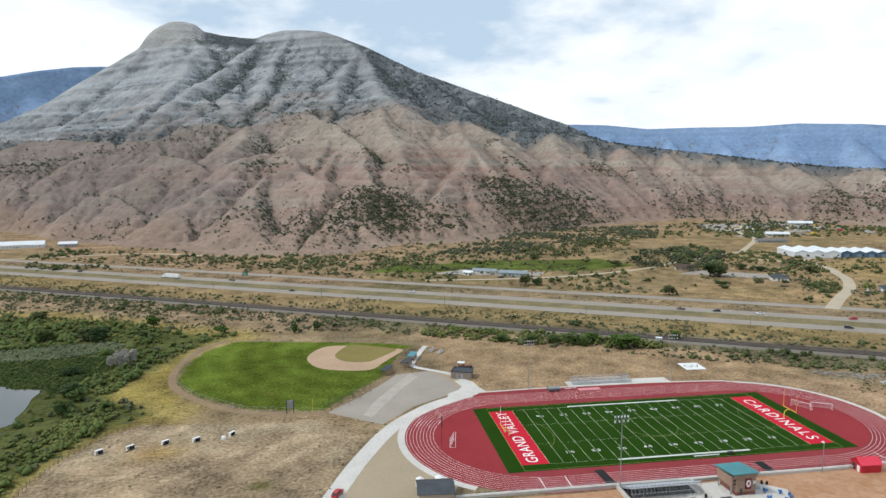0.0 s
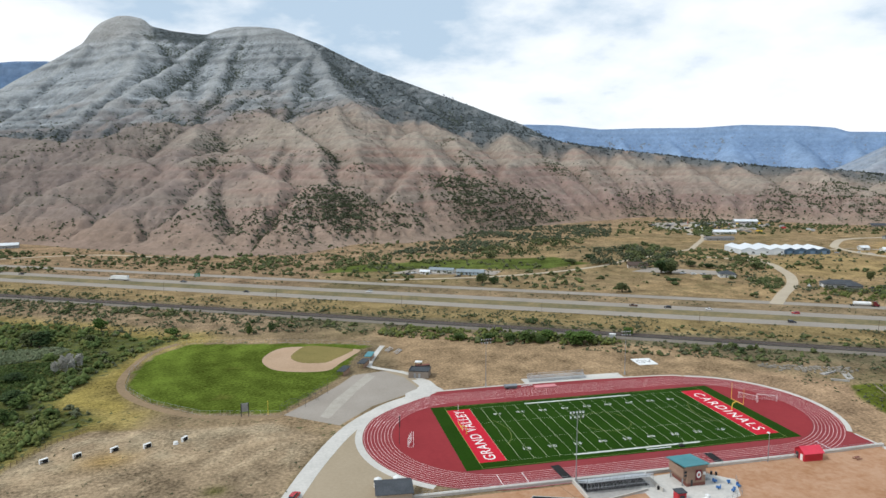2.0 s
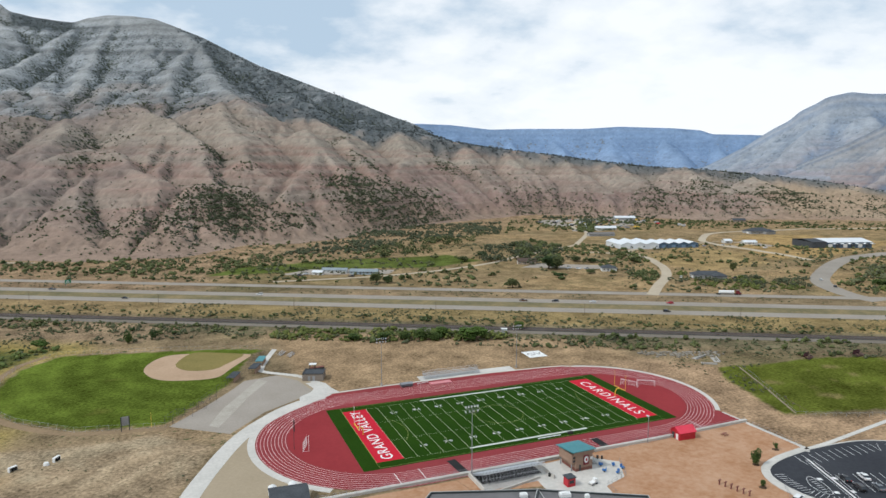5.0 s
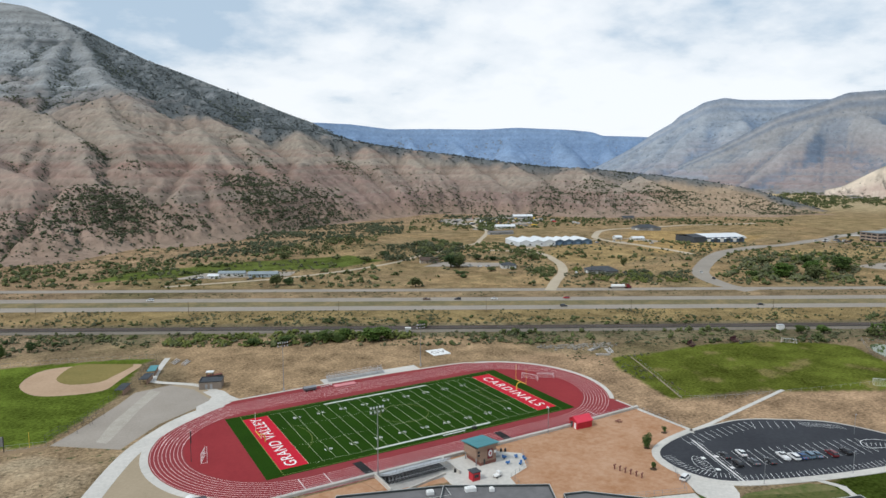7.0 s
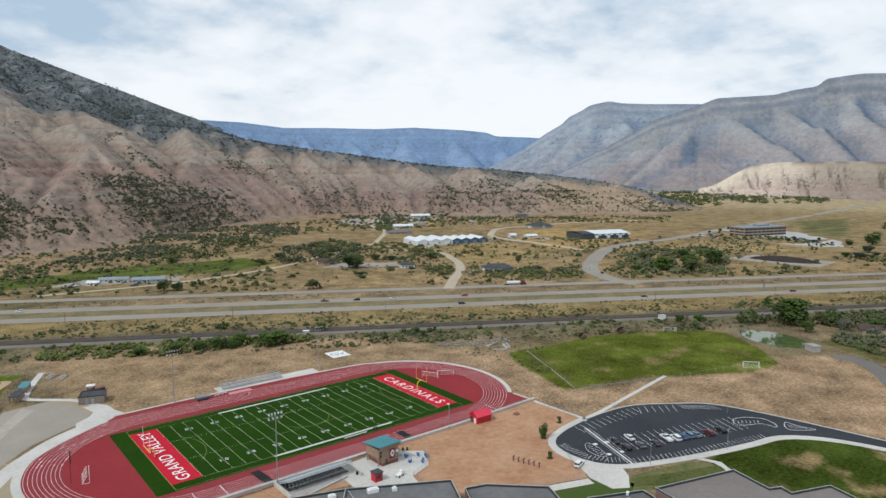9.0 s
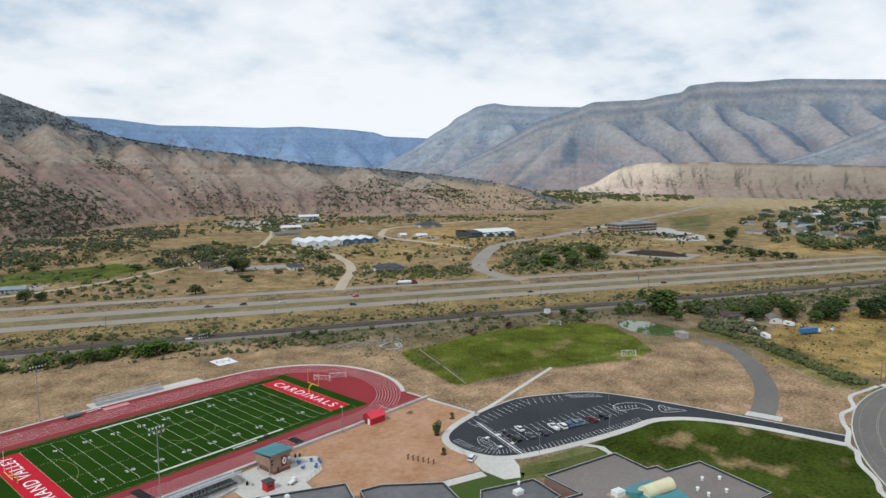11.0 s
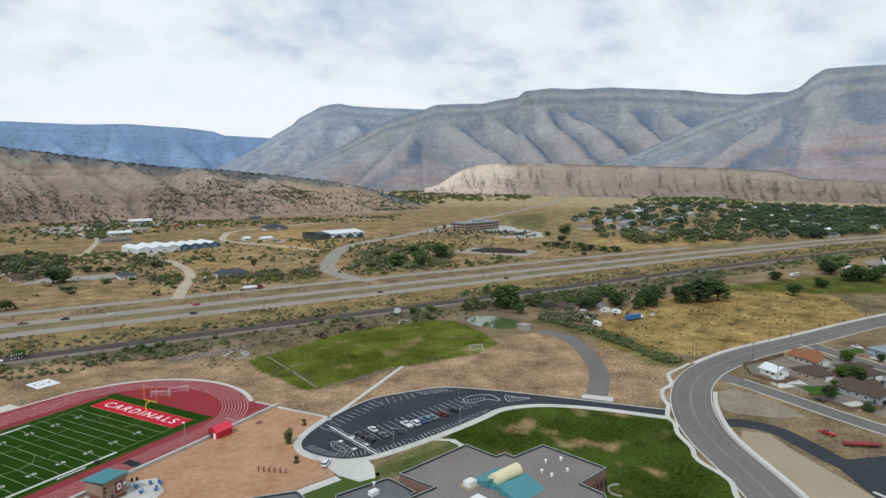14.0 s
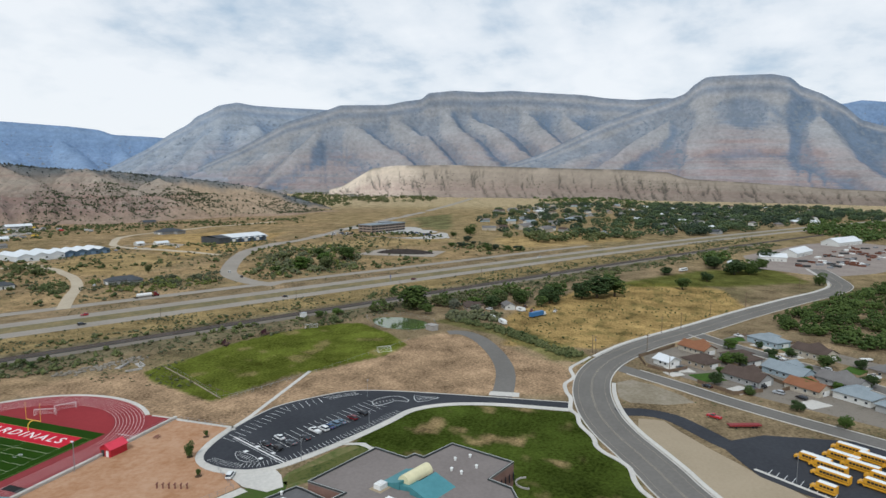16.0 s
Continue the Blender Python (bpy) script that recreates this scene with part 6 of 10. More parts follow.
def hill_shrubs():
    A, R, S, Z, scrub, cedars, flute = MOUNTAIN
    rng = np.random.RandomState(77)
    X, Y = polar(A, R)
    patch = layered(X / 85, Y / 85, 3, 301) + 0.5 * layered(X / 260, Y / 260, 2, 311)
    slope = np.gradient(Z, axis=1)
    area = np.abs(R * np.gradient(R, axis=0))
    w = np.where((S > 0.9) & (S < 3.35), np.clip(0.16 + 0.9 * patch, 0.05, 1.2) ** 1.3, 0.0)
    w = w * (0.25 + 1.8 * np.clip(scrub, 0, 1) ** 1.3) * (1 + 6 * np.exp(-((S - 2.98) / 0.05) ** 2)) * (1.7 - 1.4 * flute)
    w = w * area * np.where(S < 1.5, 2.8, 1.0) * np.where(A > 20, 1.2, 1.0) * (1 - 0.85 * smooth_step(47, 52, A) * smooth_step(1.3, 1.7, S))
    w = w * np.interp(A, [2, 7, 30, 40], [2.0, 0.32, 0.30, 0.45])
    # woods on the shaded faces of a few knolls
    seen = np.degrees(np.arctan2(Z - EYE.z, R))
    for ka, ke, size, much in GROVES_WEST + GROVES_EAST:
        j = int(round((ka - A[0, 0]) / (A[0, 1] - A[0, 0])))
        i = int(np.argmax(seen[:, j] > ke))
        w = w + area * much * np.exp(-(((X - X[i, j]) ** 2 + (Y - Y[i, j]) ** 2) / size**2)) * (S < 3.3) * (S > 0.9)
    p = (w / w.sum()).ravel()
    n = 22000
    pick = rng.choice(p.size, n, p=p)
    pts = np.stack([X.ravel()[pick] + rng.randn(n) * 1.6, Y.ravel()[pick] + rng.randn(n) * 1.6, Z.ravel()[pick] - 0.3], -1)
    thicket("juniper_scrub", "dark juniper bushes scattered over the badland slopes", pts, 1.7 + 4.2 * rng.rand(n) ** 2.4, JUNIPER, 78, 3, 0.9)
    w = np.where((S > 2.78) & (S < 4.97), np.clip(cedars, 0, 1) ** 1.5 + 0.012, 0.0) * area
    p = (w / w.sum()).ravel()
    n = 15000
    pick = rng.choice(p.size, n, p=p)
    pts = np.stack([X.ravel()[pick] + rng.randn(n) * 3, Y.ravel()[pick] + rng.randn(n) * 3, Z.ravel()[pick] - 0.5], -1)
    thicket("cedar_wood", "dark cedar woods on the upper mountain slopes", pts, 2.8 + 4.4 * rng.rand(n) ** 2, CEDAR, 79, 2, 0.9, "trees")


hill_shrubs()
RAILSIDE = [lane(-700, 98), lane(900, 92), lane(900, 123.5), lane(-700, 123.5)]
RAILFAR = [lane(-700, 139.5), lane(1000, 139.5), lane(1000, 160), lane(-700, 160)]
VERGE = [lane(-700, 160), lane(1000, 160), lane(1000, 182), lane(-700, 182)]
BANK = [lane(-700, 226), lane(900, 226), lane(900, 247), lane(-700, 247)]
PASTURE = [lane(-650, 264), lane(620, 264), lane(620, 520), lane(420, 560), lane(200, 560), lane(-100, 520), lane(-650, 640)]
for poly, n, lo, hi, m, seed, label, gather, bias in (
    (RAILSIDE, 2600, 0.8, 3.0, SAGEBRUSH, 401, "grey-green sagebrush along the railway", 30, 0.1),
    (RAILSIDE, 1000, 1.5, 5.0, GREENBRUSH, 402, "green brush along the railway", 45, -0.15),
    (RAILFAR, 1900, 0.8, 2.6, SAGEBRUSH, 403, "sagebrush between railway and motorway", 30, 0.1),
    (RAILFAR, 420, 1.5, 4.0, GREENBRUSH, 404, "green brush between railway and motorway", 40, -0.1),
    (VERGE, 2600, 0.5, 1.8, SAGEBRUSH, 405, "low tufts on the straw verge", 40, -0.2),
    (BANK, 1500, 0.5, 1.6, SAGEBRUSH, 406, "low tufts on the grass bank", 40, 0.0),
    (PASTURE, 2600, 1.2, 4.2, SAGEBRUSH, 407, "sagebrush over the dry pasture", 110, -0.25),
    (PASTURE, 1700, 2.0, 7.0, GREENBRUSH, 408, "dark green brush over the pasture", 120, -0.38),
):
    pts = scatter(poly, n, seed, gather, bias)
    thicket("brush", label, pts, spread(seed, len(pts), lo, hi), m, seed + 50)
BELT_A = [polar(8, 700), polar(14, 700), polar(20, 770), polar(27, 900), polar(27, 1120), polar(18, 1000), polar(12, 840)]
BELT_B = [polar(27, 900), polar(34, 960), polar(44, 1080), polar(58, 1180), polar(59, 1340), polar(44, 1240), polar(28, 1160)]
BELT_C = [polar(-24, 720), polar(-12, 660), polar(0, 620), polar(8, 640), polar(8, 720), polar(-8, 730), polar(-22, 900)]
for poly, n, seed in ((BELT_A, 1300, 461), (BELT_B, 1000, 463), (BELT_C, 420, 465)):
    pts = scatter([(float(a), float(b)) for a, b in poly], n, seed, 70, -0.05)
    thicket("brush", "dark brush at the foot of the hills", pts, spread(seed, len(pts), 2.5, 6.5), JUNIPER if seed == 461 else GREENBRUSH, seed + 1, 5)
MARSH_NEAR = [(-190, 34), (-184, 44), (-192, 56), (-204, 62), (-205, 81), (-195, 112), (-189, 135), (-174, 157), (-168, 162), (-190, 170), (-233, 202), (-282, 229), (-328, 246), (-480, 303), (-560, 320), (-520, 150), (-300, 20), (-235, -40), (-209, -20), (-205, 4), (-198, 20)]
DRY_SAGE = [(-140, 165), (-170, 164), (-209, 184), (-256, 213), (-328, 247), (-480, 305), (-620, 380), (-620, 430), (-300, 303), (-200, 248), (-90, 190), (-80, 160)]
pts = scatter(DRY_SAGE, 2300, 471, 25, -0.05)
thicket("brush", "grey-green sagebrush on the dry pinkish bank", pts, spread(472, len(pts), 0.7, 2.8), SAGEBRUSH, 473, 5)
pts = scatter(MARSH_NEAR, 3600, 421, 35, 0.15)
POND = [(-232, 38), (-232.5, 46), (-233, 56), (-236, 69), (-236.5, 79.5), (-244, 81.5), (-250, 82.5), (-258, 88), (-300, 90), (-300, 34), (-262, 26)]
pts = pts[inside(pts[:, 0], pts[:, 1], POND) < -2]
REEDS = [(-216, 108), (-226, 128), (-247, 128), (-280, 130), (-345, 150), (-345, 90), (-262, 88), (-237, 81), (-228, 66), (-226, 84), (-222, 96)]
REED_BED = [(-224, 150), (-235, 158), (-262, 154), (-290, 146), (-345, 172), (-345, 148), (-276, 128), (-247, 128), (-227, 140)]
pts = pts[(inside(pts[:, 0], pts[:, 1], REEDS) < -1) & (inside(pts[:, 0], pts[:, 1], REED_BED) < -1)]
thicket("marsh_brush", "dense green brush on the wet ground", pts[::2], spread(422, len(pts[::2]), 1.8, 5.4), MARSH_LEAF, 423, 10)
thicket("marsh_brush", "olive-yellow brush on the wet ground", pts[1::2], spread(430, len(pts[1::2]), 1.4, 4.4), OLIVE, 434, 6)
cat = scatter(REEDS, 5200, 435, 40, 0.6)
cat = cat[inside(cat[:, 0], cat[:, 1], POND) < -1]
thicket("cattails", "dark green cattails round the pond", cat, spread(436, len(cat), 0.9, 2.0), CATTAIL, 437, 3, 1.1, "reeds")
pts = scatter(MARSH_NEAR, 1300, 424, 30, 0.0)
pts = pts[(inside(pts[:, 0], pts[:, 1], POND) < -2) & (inside(pts[:, 0], pts[:, 1], REEDS) < -1)]
thicket("marsh_brush", "grey-green willow brush on the wet ground", pts, spread(425, len(pts), 1.5, 3.6), SAGEBRUSH, 426, 5)
pts = scatter([(-224, 150), (-235, 158), (-262, 154), (-290, 146), (-345, 172), (-345, 148), (-276, 128), (-247, 128), (-227, 140)], 2600, 427, 40, 0.7)
thicket("reeds", "pale grey-green reed bed", pts, spread(428, len(pts), 1.2, 2.2), REED, 429, 4, 1.2, "reeds")
pts = scatter([(-206, 4), (-198, 34), (-198, 50), (-204, 60), (-210, 48), (-230, -30), (-240, -60), (-222, -60)], 420, 431, 25, 0.1)
thicket("marsh_brush", "olive brush beside the wire fence", pts, spread(432, len(pts), 1.0, 3.4), OLIVE, 433, 6)
# green and olive brush about the farm lots
for poly, n, lo, hi, m, seed in (
    ([(292, 252), (318, 224), (350, 168), (335, 140), (280, 165), (262, 195), (280, 196)], 240, 1.4, 4.2, OLIVE, 481),
    ([(270, 489), (302, 496), (298, 441), (228, 322), (204, 352), (214, 388)], 260, 2.5, 7.0, GREENBRUSH, 483),
    ([(475, 669), (502, 658), (434, 560), (409, 570)], 90, 3.0, 7.0, GREENBRUSH, 485),
    ([(504, 838), (584, 832), (680, 845), (695, 745), (598, 660), (500, 690)], 320, 2.5, 7.0, JUNIPER, 487),
    ([(270, 262), (290, 262), (262, 215), (235, 222)], 90, 1.5, 4.5, GREENBRUSH, 489),
):
    pts = scatter(poly, n, seed, 30, 0.1)
    for x, y, keep in ((306, 214, 20), (250, 276, 13), (200, 338, 14), (620, 740, 24), (640, 470, 24), (480, 600, 20)):
        pts = pts[np.hypot(pts[:, 0] - x, pts[:, 1] - y) > keep]
    thicket("brush", "green and olive brush about the farm lots", pts, spread(seed + 1, len(pts), lo, hi), m, seed + 2, 8, 0.9)
HEDGE = [(278, -90), (272, -84), (262, -108), (243, -132), (222, -155), (214, -167), (222, -172), (228, -163), (248, -140), (268, -116)]
pts = scatter(HEDGE, 360, 441, 30, 0.5)
thicket("hedge", "rough green hedge along the dirt bank", pts, spread(442, len(pts), 1.8, 4.2), GREENBRUSH, 443, 6)
pts = scatter([(376, 122), (392, 146), (425, 168), (480, 196), (545, 206), (590, 180), (555, 120), (470, 80), (412, 92)], 330, 445, 40, 0.15)
thicket("brush", "grey-brown brush inside the exit road bend", pts[::2], spread(446, len(pts[::2]), 3, 8.0), SAGEBRUSH, 447, 8)
thicket("brush", "olive green brush inside the exit road bend", pts[1::4], spread(454, len(pts[1::4]), 2.5, 6.0), OLIVE, 462, 9)
pts = scatter([(60, 92), (-30, 125), (-66, 145), (-60, 160), (0, 140), (60, 110)], 260, 448, 30, 0.3)
thicket("brush", "fresh green and olive brush above the dirt slope", pts, spread(449, len(pts), 1.5, 4.6), OLIVE, 450, 7)
pts = scatter(GOLD_FIELD, 600, 451, 30, -0.1)
thicket("brush", "dark weeds in the straw field", pts, spread(452, len(pts), 0.6, 1.8), GREENBRUSH, 453, 4)
pts = scatter([(100, 40), (112, -40), (128, 6), (160, 14), (230, -8), (238, 0), (150, 40)], 300, 455, 25, 0.0)
thicket("brush", "sparse sage on the dirt bank", pts, spread(456, len(pts), 0.5, 1.6), SAGEBRUSH, 457, 4)
pts = scatter([(-200, -40), (-150, -60), (-108, -30), (-110, 5), (-190, 25)], 160, 458, 20, 0.0)
thicket("weeds", "low dry weeds on the bare lot", pts, spread(459, len(pts), 0.3, 1.0), SAGEBRUSH, 460, 3)


def crown_points(rng, h, w, n, lean=0.0):
    """Clump centres for a crown of several uneven lobes."""
    lobes = [(rng.uniform(-0.25, 0.25) * w, rng.uniform(-0.25, 0.25) * w, h * rng.uniform(0.28, 0.76), w * rng.uniform(0.22, 0.36)) for _ in range(9)]
    lobes.append((0, 0, h * 0.55, w * 0.38))
    out = []
    for _ in range(n):
        x, y, z, r = lobes[rng.randrange(len(lobes))]
        d = Vector((rng.gauss(0, 1), rng.gauss(0, 1), rng.gauss(0, 1))).normalized() * r * rng.uniform(0.6, 1.0)
        out.append((x + d.x, y + d.y, max(z + d.z * 0.9, h * 0.08)))
    return np.array(out)


TREE_KINDS = {}


def tree(x, y, h, w, leaf, label, seed=0, group="", z=None):
    """A tree: tapered trunk, limbs and a crown of many leaf clumps."""
    key = (leaf.name, seed % 4)
    if key not in TREE_KINDS:
        rng = random.Random(seed * 7 + len(leaf.name))
        pts = crown_points(rng, 10.0, 8.0, 620)
        wood = Shape().tube((0, 0, -0.3), (0, 0, 3.0), 0.38, 0.28, 7).tube((0, 0, 3.0), (0.3, 0.2, 7.2), 0.28, 0.08, 6)
        for k in range(5):
            a = 2 * math.pi * k / 5 + rng.random()
            wood.tube((0, 0, 2.4 + 0.5 * k), (2.4 * math.cos(a), 2.4 * math.sin(a), 5.0 + 0.5 * k), 0.15, 0.05, 5)
        crown = clumps(pts, np.array([rng.uniform(0.32, 0.66) for _ in pts]), np.random.RandomState(seed + 900), 0.75)
        crown.materials.append(leaf)
        TREE_KINDS[key] = (wood.mesh("trunk"), crown)
    wood, crown = TREE_KINDS[key]
    ob = thing("tree", label, "tree", x, y, ground_at(x, y) if z is None else z, (seed * 67) % 360, group)
    ob.scale = (w / 8.0, w / 8.0, h / 10.0)
    part("trunk", wood, BARK, ob)
    part("crown", crown, leaf, ob)
    return ob


for k, (x, y, h, w) in enumerate(((196, -233, 6, 7), (231, -246, 7, 8), (203, -271, 6, 8), (172, -262, 5, 6), (240, -285, 7, 9), (262, -243, 6, 7), (214, -296, 7, 8), (186, -246, 4, 5), (158, -276, 5, 6), (252, -262, 5, 6))):
    tree(x, y, h, w, (DARK_LEAF, COTTONWOOD, BRIGHT_LEAF)[k % 3], "garden shade tree between the suburban houses", k + 5, "garden trees")
tree(295, -47, 18, 22, COTTONWOOD, "broad dark green cottonwood beside the fenced pond", 1)
for k, (x, y, h, w) in enumerate(((278, -28, 6, 8), (285, -62, 7, 9), (305, -75, 8, 10), (318, -84, 8, 11), (330, -100, 9, 10), (345, -95, 9, 12), (300, -92, 6, 9), (262, -10, 5, 8), (312, -60, 8, 10), (250, -4, 5, 7))):
    tree(x, y, h, w, (GREENBRUSH, COTTONWOOD, WILLOW, BRIGHT_LEAF)[k % 4], "bushy roadside tree in the row by the railway", k, "trees by the railway")
for k, (x, y, h, w) in enumerate(((349, -131, 13, 16), (362, -132, 14, 17), (384, -160, 18, 22), (394, -172, 17, 20), (376, -150, 15, 17), (340, -112, 11, 14), (318, -96, 10, 13), (336, -128, 8, 10), (545, -265, 14, 20), (551, -278, 14, 18), (580, -250, 13, 18), (584, -290, 12, 16), (494, -240, 9, 12), (508, -328, 11, 12), (562, -270, 13, 17), (445, -220, 10, 13), (671, -307, 13, 22), (600, -250, 9, 14), (520, -205, 8, 12), (470, -160, 6, 9))):
    tree(x, y, h, w, (DARK_LEAF, COTTONWOOD)[k % 2], "dense dark green shade tree near the farmyard", k + 3, "trees by the farmyard")
for k, (x, y, h, w) in enumerate(((11, 114, 7, 10), (22, 114, 6, 9), (33, 103, 7, 13), (41, 104, 7.5, 11), (2, 116, 5, 8), (-8, 120, 4.5, 8), (70, 114, 5, 6), (-24, 126, 4, 8), (16, 110, 5, 9))):
    tree(x, y, h, w, BRIGHT_LEAF if k in (1, 2, 3, 6) else COTTONWOOD, "fresh green bushy tree on the slope", k, "trees above the field")
for k, (x, y, h, w) in enumerate(((-272, 171, 7, 12), (-242, 160, 9, 12), (-248, 166, 8, 11), (-220, 189, 9, 9), (-216, 47, 6, 8), (-222, 70, 6, 9), (-219, 163, 5, 7), (-178, 169, 5, 8), (-137, 163, 7, 5), (-124, 168, 6, 5), (-300, 230, 6, 11), (-330, 190, 6, 12), (-217, 64, 5, 8), (-232, 100, 4, 9))):
    tree(x, y, h, w, (COTTONWOOD, DARK_LEAF, GREENBRUSH, BRIGHT_LEAF)[k % 4], "leafy green tree in the wet hollow", k, "trees in the hollow")
for k in range(7):
    tree(-218 + 3 * k % 8, 106 + 2.4 * k, 7.5 - 0.4 * (k % 3), 3.6, BARE_TWIG, "pale grey half-bare willow in the wet hollow", k, "grey willows")
for k, (x, y, h, w) in enumerate(((204, 303, 15, 17), (211, 300, 13, 14), (38, 295, 9, 12), (46, 290, 7, 9), (130, 234, 8, 11), (352, 231, 9, 6), (175, 385, 7, 14), (150, 372, 6, 12), (250, 330, 6, 12), (262, 318, 5, 10), (300, 305, 6, 12), (225, 268, 4, 9), (190, 262, 5, 10))):
    tree(x, y, h, w, DARK_LEAF if k % 3 == 0 else GREENBRUSH, "dark green tree near the farmhouses", k, "farm trees")
for k, (x, y, h, w) in enumerate(((470, 118, 12, 19), (499, 112, 15, 22), (441, 100, 12, 18), (431, 122, 13, 17), (512, 150, 9, 16), (475, 168, 8, 15), (425, 120, 7, 13), (400, 130, 7, 12))):
    tree(x, y, h, w, (BRIGHT_LEAF, COTTONWOOD, GREENBRUSH)[k % 3], "spreading green tree inside the exit road bend", k, "trees by the exit road")
for k, (x, y, h) in enumerate(((55.6, -68.7, 5.6), (70.7, -62.7, 2.6), (45.3, -80.7, 2.6))):
    tree(x, y, h, h * 0.6, COTTONWOOD, "young staked tree in a ring of mulch", k, "young trees")
    sheet("mulch", Shape().prism(arc(x, y, 1.1, 0, 340, 12), -0.05, 0.05), mat("dark_mulch", (0.10, 0.065, 0.04), (0.06, 0.04, 0.025), 0.95), "round dark mulch bed", "mulch")

BELT = [(250, 2), (285, -18), (320, -46), (350, -75), (400, -120), (392, -137), (345, -104), (315, -76), (285, -42), (256, -10)]
FARMWOODS = (([(158, 359), (176, 346), (200, 316), (229, 319), (282, 407), (264, 468), (206, 437)], 70, 541), ([(285, 304), (312, 300), (345, 330), (335, 350), (305, 350)], 26, 542), ([(236, 188), (280, 204), (345, 146), (388, 172), (335, 200), (262, 214)], 60, 543), ([(60, 420), (120, 440), (190, 470), (260, 560), (180, 545), (90, 480)], 60, 544))
# river grove and town woods
GROVE = [(338, -274), (315, -274), (309, -292), (294, -299), (282, -314), (266, -334), (400, -490), (680, -490), (640, -440), (545, -392), (500, -366), (460, -342), (400, -306), (362, -285)]
rng = np.random.RandomState(500)
pts = scatter(GROVE, 900, 501, 50, 0.9)


def wood(name, label, pts, widths, heights, leaf, seed, per=26):
    """Close-standing trees told apart only as a wood."""
    r = np.random.RandomState(seed)
    p, w, h = np.repeat(pts, per, 0), np.repeat(widths, per), np.repeat(heights, per)
    d = r.randn(len(p), 3)
    d /= np.linalg.norm(d, axis=1)[:, None]
    c = p + np.stack([d[:, 0] * w * 0.4, d[:, 1] * w * 0.4, h * (0.55 + 0.36 * d[:, 2])], -1)
    me = clumps(c, w * (0.085 + 0.075 * r.rand(len(p))) * (26 / per) ** 0.25, r, 0.8)
    me.materials.append(leaf)
    return tagged(new(name, me), label, "trees", "", "stuff")


pb = scatter(BELT, 66, 505, 25, 0.0)
pg = scatter([(268, -84), (290, -78), (300, -108), (290, -116), (276, -104)], 46, 516, 12, 0.3)
thicket('brush', 'tall grey-green brush beside the farmyard', pg, spread(517, len(pg), 3, 7.5), SAGEBRUSH, 518, 9, 1.0)
rb = np.random.RandomState(506)
wood("tree_belt", "mixed green and grey tree belt behind the grass", pb[:22], 6 + 6 * rb.rand(22), 5 + 4 * rb.rand(22), GREENBRUSH, 507, 24)
wood("tree_belt", "grey-green willows in the belt behind the grass", pb[40:], 4 + 5 * rb.rand(len(pb) - 40), 3 + 4 * rb.rand(len(pb) - 40), SAGEBRUSH, 509, 24)
wood("tree_belt", "dark green trees in the belt behind the grass", pb[22:40], 6 + 6 * rb.rand(18), 5 + 6 * rb.rand(18), COTTONWOOD, 508, 24)
# this green is lifted a little to stand for haze over the town
TOWN_LEAF = leaf_mat("town_shade_leaves", (0.044, 0.070, 0.034), (0.096, 0.130, 0.060))
TOWN_DARK = leaf_mat("dark_town_leaves", (0.026, 0.042, 0.028), (0.056, 0.078, 0.046))
GROVE_LEAF = leaf_mat("riverside_leaves", (0.026, 0.046, 0.012), (0.125, 0.165, 0.042), (0.082, 0.118, 0.030))
cut_at = len(pts) * 2 // 3
wood("grove", "dense green riverside grove of willow and brush", pts[:cut_at], 5 + 5 * rng.rand(cut_at), 3.5 + 3.5 * rng.rand(cut_at), GROVE_LEAF, 502, 46)
wood("grove", "dark cottonwood tops in the riverside grove", pts[cut_at:], 6 + 5 * rng.rand(len(pts) - cut_at), 4 + 4 * rng.rand(len(pts) - cut_at), COTTONWOOD, 503, 34)
for poly, n, seed in FARMWOODS:
    pts = scatter(poly, n, seed, 35, 0.2)
    r = np.random.RandomState(seed)
    low_wood = seed == 543
    wood("copse", "dark green brush and small trees about the farm lots", pts, (3 if low_wood else 6) + 5 * r.rand(len(pts)), (1.8 if low_wood else 4) + (1.5 if low_wood else 4) * r.rand(len(pts)), (GREENBRUSH, JUNIPER)[seed % 2], seed + 20, 16)
TOWN_HOUSES = []
TOWN = [(868, 92), (1449, 203), (1876, 109), (1848, -211), (1822, -489), (1649, -659), (1397, -597), (1204, -421), (980, -295), (899, -215), (835, -163), (790, -110), (900, -34), (800, 20)]
town_rng = random.Random(31)
while len(TOWN_HOUSES) < 125:
    x, y = town_rng.uniform(780, 1850), town_rng.uniform(-560, 220)
    if float(inside(np.array([x]), np.array([y]), TOWN)[0]) > 4 and all((x - a) ** 2 + (y - b) ** 2 > 24**2 for a, b in TOWN_HOUSES):
        TOWN_HOUSES.append((x, y))


def beside_houses(pts):
    """Leave out trees that would stand in a house or right before its front."""
    keep = np.ones(len(pts), bool)
    for x, y in TOWN_HOUSES:
        d = Vector((EYE.x - x, EYE.y - y)).normalized()
        for back in (0, 13, 26):
            keep &= np.hypot(pts[:, 0] - x - d.x * back, pts[:, 1] - y - d.y * back) > (13 if back < 20 else 10)
    return pts[keep]


